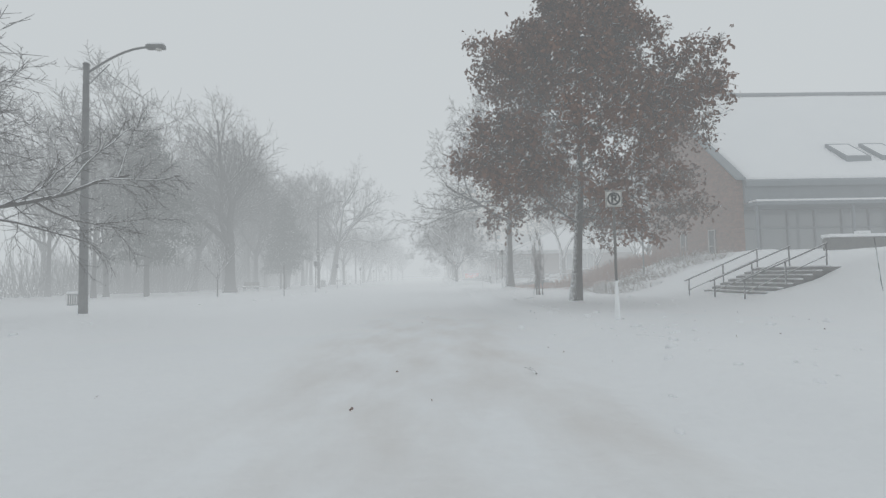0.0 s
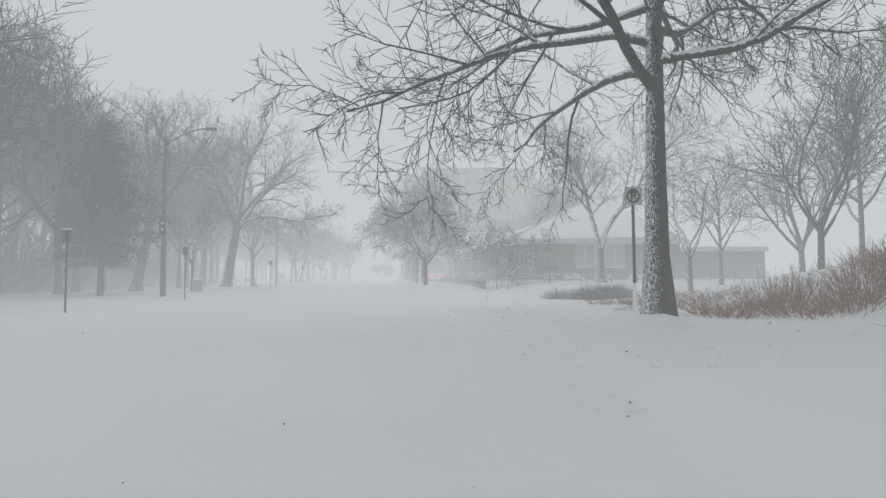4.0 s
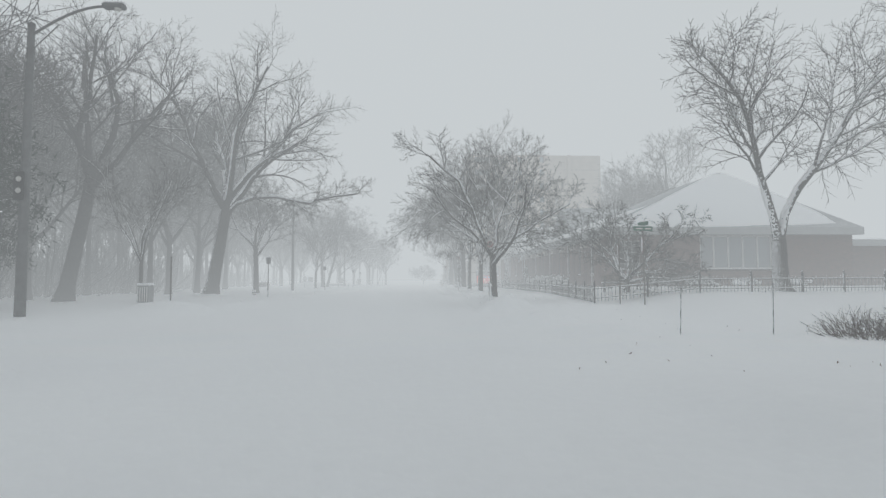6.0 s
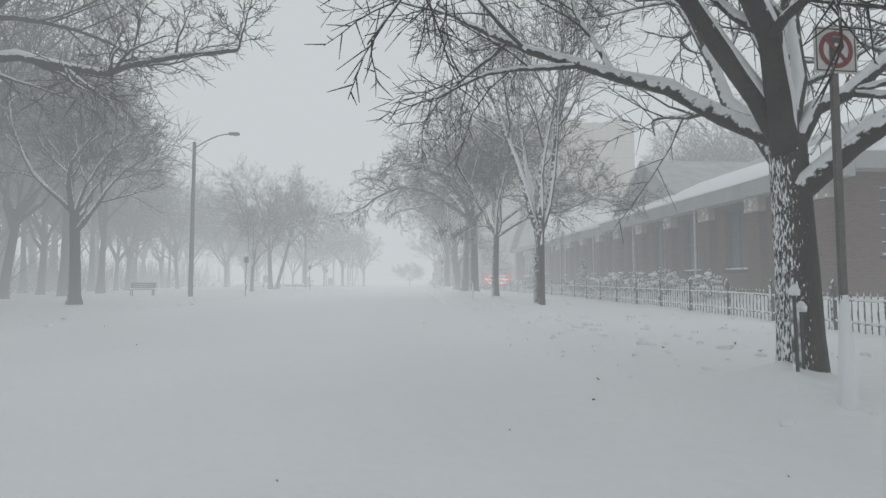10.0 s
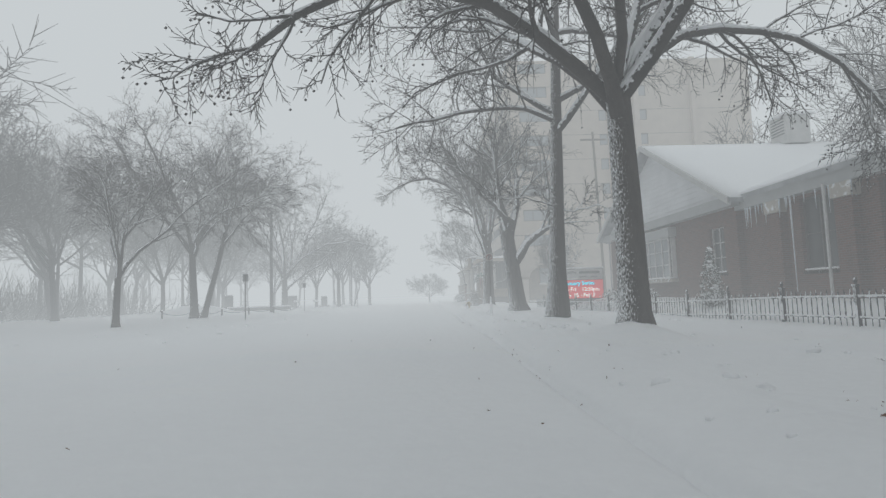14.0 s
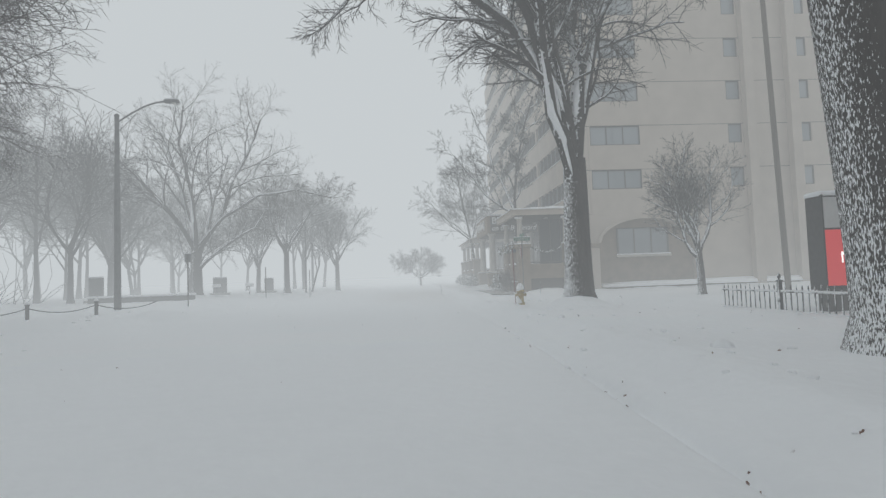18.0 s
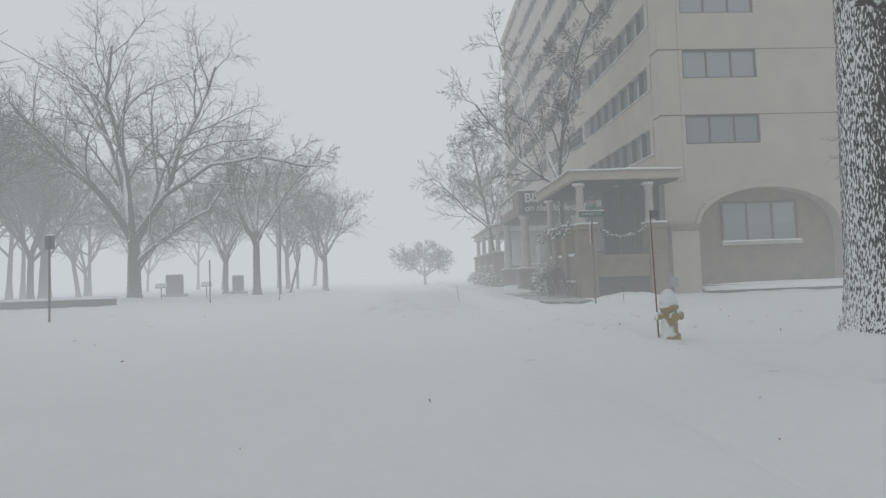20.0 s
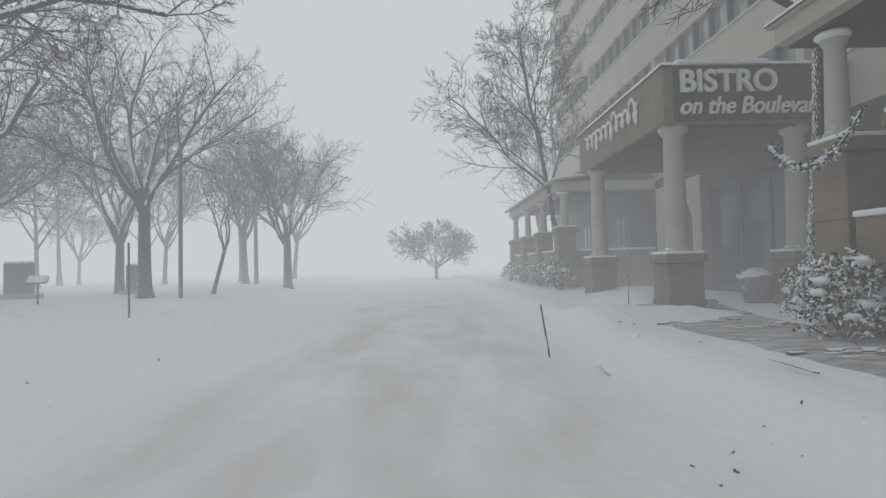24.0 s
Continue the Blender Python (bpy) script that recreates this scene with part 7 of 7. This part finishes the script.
for k, (x, y, h) in enumerate(((6.4, 158.2, 1.3), (6.4, 159.7, 1.5))):
    sh = thing("bare_shrub", (x, y, gz(x, y)), "bare twiggy shrub against the porch wall with snow on its twigs", "shrub", "bare porch shrubs")
    for j in range(9):
        outs = [[] for _ in range(6)]
        a = brng.uniform(0, 6.28)
        so = {**o, "angle": (34, 40), "ratio": (0.5, 0.55), "kids": (8, 5)}
        grow(outs, brng, np.array((0.08 * math.cos(a), 0.08 * math.sin(a), -0.1)), unit(np.array((0.4 * math.cos(a), 0.5 * math.sin(a), 1.0))), h * brng.uniform(0.6, 1.0), 0.013, 0, so)
        add_twigs(outs, brng, so)
        link("stem", join_runs("stem", [(outs[0], 5), (outs[1], 4), (outs[2], 3)], STEM), None, sh)


def brush(name, xs, ys, n, height, spread, radius, mat, label, seed, category="brush", clumps=30, size=1.0, bend=0.1):
    """Tufts of stems in overlapping mounds, ragged at the edge and lower towards it."""
    r = np.random.default_rng(seed)
    cx, cy, ch = r.uniform(*xs, clumps), r.uniform(*ys, clumps), r.uniform(0.65, 1.15, clumps)
    k = r.integers(clumps, size=n)
    d, a = size * np.sqrt(r.uniform(0, 1, n)), r.uniform(0, 6.28, n)
    x, y = cx[k] + d * np.cos(a), cy[k] + d * np.sin(a)
    z, h = ground_height(x, y) - 0.05, height * ch[k] * np.sqrt(1.05 - (d / size) ** 2)
    runs, s = [], np.linspace(0, 1, 4)[:, None]
    for i in range(n):
        out = np.array((math.cos(a[i]), math.sin(a[i]), 0)) * spread * (d[i] / size) + r.normal(0, 0.25 * spread, 3) * np.array((1, 1, 0))
        tip = out + np.array((0, 0, h[i] * r.uniform(0.55, 1.1)))
        runs.append((np.array((x[i], y[i], z[i])) + tip * s + r.normal(0, bend, 3) * s * (1 - s) * 2, radius * (1 - 0.65 * s[:, 0])))
    ob = new(name, tubes_mesh(name, runs, 3, mat))
    return tagged(ob, label, category, kind="stuff")


brush("rust_grass", (11.2, 18.4), (36.8, 46.0), 5200, 1.1, 0.6, 0.010, RUST_GRASS, "rust brown ornamental grass standing out of the snow", 31, "grass", 70, 0.7)
brush("rust_grass_edge", (8.9, 12.8), (42.5, 51.5), 1400, 0.6, 0.4, 0.010, RUST_GRASS, "rust brown grass along the verge", 32, "grass", 26, 0.55)
brush("snowy_brush", (10.5, 18.0), (29.4, 36.9), 2600, 0.5, 0.45, 0.012, TAN_STEM, "snow-laden low brush on the bank", 33, "brush", 60, 0.8)
brush("dry_hedge", (10.2, 13.4), (57.8, 59.2), 2200, 0.95, 0.45, 0.010, STEM, "dry brown hedge at the street corner", 34, "hedge", 12, 0.75, 0.2)
brush("foundation_brush", (19.0, 26.0), (46.5, 60.0), 1500, 1.0, 0.6, 0.012, TAN_STEM, "snowy brush beside the arts building", 35, "brush", 24, 0.8)
brush("woodland_thicket", (-52, -34), (4, 92), 3000, 7.0, 2.0, 0.04, BARK_FAR, "dense bare undergrowth of the woods, faint in the blowing snow", 36, "thicket", 220, 2.2, 0.8)
brush("woodland_edge", (-37, -27), (58, 108), 2600, 8.5, 2.6, 0.045, BARK_FAR, "tangled bare saplings at the edge of the woods, faint in the blowing snow", 38, "thicket", 160, 2.4, 1.2)


brush("park_thicket", (-54, -33), (94, 176), 3200, 6.0, 2.2, 0.045, BARK_FAR, "dense bare undergrowth beyond the park, faint in the blowing snow", 39, "thicket", 230, 2.4, 1.0)


# scoured paving before the porches
pav = bpy.data.meshes.new("brick_paver")
pbm = cube(-0.098, 0.098, -0.048, 0.048, -0.03, 0.02, 0.005)
pbm.to_mesh(pav)
pbm.free()
PAVER = material("paver_brick", (0.16, 0.12, 0.10), 0.85, (0.09, 0.07, 0.062), 3.0, 30.0, 0.004, snow=0.62, wind=(0, 0, 0))
pav.materials.append(PAVER)
walk_ob = thing("pavement", (6.6, 163.0, 0.2), "brick pavement scoured bare of snow in streaks", "pavement", kind="structure")


def east_edge(y):
    return 6.75 + (0.3 * (y - 163.0) if y > 163 else 0.0)


bed_ys = np.linspace(153.9, 170.0, 60)
bed = np.array([(x, y) for y in bed_ys for x in np.linspace(4.6, east_edge(y) + 0.5, 22)]).reshape(60, 22, 2)
u, v = np.meshgrid(np.linspace(0, 1, 22), np.linspace(0, 1, 60))
rim = smooth01(np.minimum(np.minimum(u, 1 - u) * 6, np.minimum(v, 1 - v) * 9), 0, 1)
bz = surface(bed[..., 0], bed[..., 1]) + 0.02 - 0.14 * (1 - rim)
bed_co = np.concatenate([bed, bz[..., None]], -1).reshape(-1, 3) - np.array((6.6, 163.0, 0.2))
bi = (np.arange(59)[:, None] * 22 + np.arange(21)[None]).ravel()
bed_me = fill_mesh(bpy.data.meshes.new("sand_bed"), bed_co, np.stack([bi, bi + 1, bi + 23, bi + 22], -1))
link("sand_bed", bed_me, material("wet_bed", (0.16, 0.14, 0.125), 0.9, (0.74, 0.745, 0.75), 1.2, 8.0, 0.01, stretch=(0.8, 4.2, 1)), walk_ob, "wet sand under thin blown snow")
prng = random.Random(21)
laid = 0
for j in range(130):
    for i in range(26):
        y = 154.8 + j * 0.115
        x = 5.0 + i * 0.206 + (0.103 if j % 2 else 0)
        if laid >= 298 or x > east_edge(y):
            continue
        field = math.sin(y * 2.3 + x * 0.5) + 0.7 * math.sin(y * 5.1 - x * 0.9) + prng.uniform(-0.6, 0.6) + 0.25 * (x - 6.2)
        if field > 1.0:
            p = link("brick", pav, None, walk_ob)
            p.matrix_basis = pose(x - 6.6, y - 163.0, float(surface(x, y)) + 0.012 - 0.2 + prng.uniform(-0.004, 0.004), 0, 0, prng.uniform(-2, 2))
            laid += 1

# leaves, twigs and clods lying on the snow
drng = np.random.default_rng(77)
n = 520
dx, dy = np.concatenate([drng.uniform(2.6, 9.5, n), drng.uniform(-8.5, 2.6, 130)]), np.concatenate([drng.uniform(2, 172, n), drng.uniform(2, 172, 130)])
for cx, cy in ((6.4, 124.5), (7.6, 122.0), (5.0, 119.0), (7.8, 105.0), (5.4, 104.0), (4.4, 31.0), (5.6, 27.5), (6.8, 34.0), (4.8, 62.0), (3.2, 158.0), (4.4, 164.0), (3.4, 66.0), (4.15, 65.2), (4.6, 67.7), (5.6, 66.2), (5.0, 68.4)):
    dx, dy = np.append(dx, drng.normal(cx, 0.35, 10)), np.append(dy, drng.normal(cy, 0.5, 10))
fy = drng.uniform(106, 134, 90)
dx, dy = np.append(dx, 2.92 - 0.1 * np.sin(fy * 0.31) + drng.normal(0, 0.08, 90)), np.append(dy, fy)
dz = surface(dx, dy) + 0.012
litter = scatter_leaves("leaf_litter", np.stack([dx, dy, dz], -1), drng, LEAF, 0.045, OAK_LEAF, 0.0)
tagged(new("leaf_litter", litter), "dead leaves and bits of bark scattered on the snow", "leaf litter", kind="stuff")
for k, (x, y, a, L) in enumerate(((5.3, 25.5, 20, 0.4), (3.7, 17.0, 70, 0.3), (6.0, 149.8, 80, 0.7), (4.4, 159.5, 95, 0.6), (3.0, 160.9, 85, 0.5), (6.9, 106.5, 60, 0.4), (1.9, 7.4, 88, 0.3))):
    ob = thing("fallen_twig", (x, y, gz(x, y) + 0.03), "broken dark twig lying on the snow", "twig", "fallen twigs", a)
    part("stick", rod(bmesh.new(), (-L / 2, 0, 0), (L / 2, 0.03, 0.03), 0.012, 0.006, 6), STEM, ob)
    part("side_twig", rod(bmesh.new(), (0, 0.0, 0.012), (L * 0.3, 0.12, 0.05), 0.006, 0.003, 5), STEM, ob)


# lumps of ploughed and wind-broken snow along the verges
crng = np.random.default_rng(12)
lump = bmesh.new()
bmesh.ops.create_icosphere(lump, subdivisions=1, radius=1.0)
lump.verts.index_update()
LUMP = np.array([v.co[:] for v in lump.verts])
LUMP_F = np.array([[v.index for v in f.verts] for f in lump.faces])
lump.free()
m = 900
cx = np.concatenate([crng.normal(4.3, 0.7, 420), crng.uniform(4.5, 10.0, 330), crng.uniform(-12.0, -7.5, 150)])
cy = np.concatenate([crng.uniform(3, 150, 420), crng.uniform(3, 150, 330), crng.uniform(3, 175, 150)])
cy = np.where((cy > 50) & (cy < 74), cy + 28, cy)
cs = np.minimum(crng.lognormal(-3.2, 0.45, m), 0.11)[:, None, None] * crng.uniform(0.6, 1.4, (m, 1, 3)) * np.array((1.2, 1.2, 0.7))
lumps_co = LUMP[None] * cs * (1 + 0.2 * crng.normal(size=(m, len(LUMP), 1))) + np.stack([cx, cy, surface(cx, cy)], -1)[:, None]
clods = fill_mesh(bpy.data.meshes.new("snow_clods"), lumps_co.reshape(-1, 3), (np.arange(m)[:, None, None] * len(LUMP) + LUMP_F[None]).reshape(-1, 3))
clods.polygons.foreach_set("use_smooth", np.ones(len(clods.polygons), bool))
clods.materials.append(SNOW)
tagged(new("snow_clods", clods), "small lumps of broken snow scattered on the verges", "snow", kind="stuff")


# ---- west side clutter ----
def bench(at, rz):
    ob = thing("park_bench", at, "wooden park bench buried in snow", "bench", "park benches", rz)
    for k in range(3):
        part("seat_slat", cube(-0.85, 0.85, -0.22 + 0.15 * k, -0.09 + 0.15 * k, 0.42, 0.46, 0.006), WOOD, ob)
    for k in range(3):
        part("back_slat", cube(-0.85, 0.85, 0.24 + 0.02 * k, 0.275 + 0.02 * k, 0.55 + 0.14 * k, 0.66 + 0.14 * k, 0.006), WOOD, ob)
    for x in (-0.7, 0.7):
        part("leg", box(cube(x - 0.03, x + 0.03, -0.2, -0.14, -0.1, 0.42), x - 0.03, x + 0.03, 0.22, 0.3, -0.1, 0.95), DARK_STEEL, ob)
    part("snow", cube(-0.84, 0.84, -0.2, 0.2, 0.462, 0.56, 0.045), SNOW, ob)
    return ob


bench((-14.6, 17.4, gz(-14.6, 17.4)), 25)
bench((-18.3, 112.5, gz(-18, 112.5)), 10)
bench((12.6, 80.6, gz(12.6, 80.6)), 170)
bench((-18.6, 59.0, gz(-18.6, 59)), 0)


def bin_box(at, label, w=0.55, h=0.85):
    ob = thing("litter_bin", at, label, "bin", "litter bins")
    part("body", cube(-w / 2, w / 2, -w / 2, w / 2, -0.1, h, 0.03), SIGN_BACK, ob)
    for k in range(5):
        part("slat", cube(-w / 2 + 0.02 + k * w / 5, -w / 2 + 0.07 + k * w / 5, -w / 2 - 0.02, -w / 2 - 0.002, 0.05, h - 0.06), WHITE_TRIM, ob)
    part("snow_cap", cube(-w / 2 - 0.02, w / 2 + 0.02, -w / 2 - 0.02, w / 2 + 0.02, h, h + 0.14, 0.06), SNOW, ob)


bin_box((-18.6, 30.0, gz(-18.6, 30)), "pale slatted litter bin capped with snow", 0.6, 0.6)
bin_box((-14.4, 77.4, gz(-14.4, 77.4)), "pale slatted litter bin beside a small tree", 0.6, 0.9)
bin_box((-12.4, 90.0, gz(-12.4, 90)), "small dark utility box in the snow", 0.25, 0.3)

mon = thing("monument", (-21.5, 152.5, gz(-21.5, 152.5)), "stone ball monument on a pedestal capped with snow", "monument")
part("pedestal", cube(-0.55, 0.55, -0.55, 0.55, -0.2, 1.0, 0.05), CONCRETE, mon)
part("ball", turned([(0.1, 1.0), (0.42, 1.2), (0.52, 1.5), (0.42, 1.8), (0.15, 1.98), (0.0, 2.0)], 18), SIDING, mon, smooth=True)
part("snow_cap", turned([(0.44, 1.75), (0.35, 1.95), (0.12, 2.1), (0.0, 2.12)], 14), SNOW, mon, smooth=True)
for k in range(5):
    x, y = -19.5 + 1.7 * k, 142.5 + 1.6 * k
    ob = thing("chain_post", (x, y, gz(x, y)), "short dark post of a low chain fence", "post", "chain fence posts")
    part("post", turned([(0.07, -0.2), (0.07, 0.5), (0.09, 0.52), (0.09, 0.57), (0.02, 0.62)], 10), DARK_STONE, ob)
    part("snow_cap", turned([(0.085, 0.571), (0.07, 0.66), (0.0, 0.7)], 10), SNOW, ob, smooth=True)
    s = np.linspace(0, 1, 8)
    ch = np.stack([1.7 * s, 1.6 * s, 0.42 - 0.9 * s * (1 - s)], -1)
    link("chain", tubes_mesh("chain", [(ch, np.full(8, 0.022))], 5, DARK_STEEL), None, ob)
for k, (x, y, w, h) in enumerate(((-23.5, 168.0, 1.0, 1.9), (-18.8, 181.0, 1.3, 1.7), (-14.6, 183.5, 0.9, 1.5))):
    ob = thing("stone_marker", (x, y, gz(x, y)), "dark upright stone marker in the park", "monument", "park stone markers")
    part("slab", cube(-w / 2, w / 2, -0.15, 0.15, -0.2, h, 0.04), DARK_STONE, ob)
    part("plinth", cube(-w / 2 - 0.25, w / 2 + 0.25, -0.4, 0.4, -0.2, 0.22, 0.04), CONCRETE, ob)
    part("snow_cap", cube(-w / 2, w / 2, -0.15, 0.15, h, h + 0.1, 0.05), SNOW, ob)
for k, (x, y) in enumerate(((-16.6, 173.9), (-14.4, 176.0))):
    ob = thing("park_notice", (x, y, gz(x, y)), "slanted park notice panel on a post", "notice board", "park notices", 20)
    part("post", rod(bmesh.new(), (0, 0, -0.2), (0, 0, 0.85), 0.035, 0.035, 8), DARK_STEEL, ob)
    part("panel", slab([(-0.35, -0.2, 0.82), (0.35, -0.2, 0.82), (0.35, 0.2, 1.05), (-0.35, 0.2, 1.05)], 0.04), DARK_STEEL, ob)
    part("snow", slab([(-0.33, -0.18, 0.87), (0.33, -0.18, 0.87), (0.33, 0.18, 1.1), (-0.33, 0.18, 1.1)], 0.045), SNOW, ob)
low = thing("stone_kerb_wall", (-22.0, 166.0, gz(-22, 166)), "low stone garden wall with snow on top", "wall")
part("wall", cube(-1.0, 6.5, 0, 0.45, -0.2, 0.38, 0.04), DARK_STONE, low)
part("snow_cap", cube(-1.05, 6.55, -0.05, 0.5, 0.38, 0.52, 0.06), SNOW, low)


# parked car behind the lit sign
CAR_WHITE = material("white_car_paint", (0.62, 0.63, 0.64), 0.35, (0.54, 0.55, 0.56), 1.0, 12.0, 0.0, snow=0.5)
CAR_GLASS = glass("car_glass", (0.03, 0.034, 0.038), 0.1)
car = thing("parked_car", (17.6, 144.6, gz(18, 144.6)), "white parked car half covered with snow beside the library", "car", rz=4)
side = [(0.0, 0.35), (0.05, 0.75), (0.25, 0.86), (1.05, 0.95), (1.75, 1.42), (2.1, 1.48), (3.2, 1.47), (3.9, 1.05), (4.3, 0.98), (4.45, 0.85), (4.5, 0.4), (4.4, 0.28), (0.1, 0.26)]
body = prism(side, -0.88, 0.88, "y")
for v in body.verts:
    if v.co.z > 0.97:
        v.co.y *= 0.8
bmesh.ops.bevel(body, geom=list(body.edges), offset=0.035, segments=2, affect="EDGES")
part("body", body, CAR_WHITE, car)
for sgn in (-1, 1):
    for a in ([(1.3, 1.0), (1.8, 1.36), (2.45, 1.40), (2.45, 1.0)], [(2.53, 1.0), (2.53, 1.40), (3.15, 1.39), (3.6, 1.06)]):
        bm = prism(a, -0.012, 0.012, "y")
        for v in bm.verts:
            v.co.y += sgn * (0.885 - 0.42 * (v.co.z - 0.97))
        part("side_window", bm, CAR_GLASS, car)
    for x in (0.85, 3.6):
        wh = part("wheel", turned([(0.2, -0.1), (0.3, -0.1), (0.32, -0.07), (0.32, 0.07), (0.3, 0.1), (0.2, 0.1)], 18), SIGN_BLACK, car)
        wh.matrix_basis = pose(x, sgn * 0.8, 0.32, 90)
        rm = part("rim", turned([(0.02, -0.105), (0.19, -0.103), (0.2, -0.08), (0.2, 0.08), (0.19, 0.103), (0.02, 0.105)], 14), SIGN_BACK, wh)
    part("mirror", cube(1.28, 1.42, sgn * 0.97 - 0.08, sgn * 0.97 + 0.08, 0.98, 1.1, 0.03), CAR_WHITE, car)
    part("headlight", cube(-0.005, 0.1, sgn * 0.62 - 0.15, sgn * 0.62 + 0.15, 0.62, 0.74, 0.02), SIGN_BACK, car)
part("windscreen", slab([(1.1, -0.66, 0.99), (1.1, 0.66, 0.99), (1.73, 0.6, 1.41), (1.73, -0.6, 1.41)], 0.02), CAR_GLASS, car)
part("roof_snow", cube(1.8, 3.25, -0.6, 0.6, 1.47, 1.6, 0.06), SNOW, car)
part("bonnet_snow", cube(0.25, 1.0, -0.7, 0.7, 0.9, 1.0, 0.05), SNOW, car)
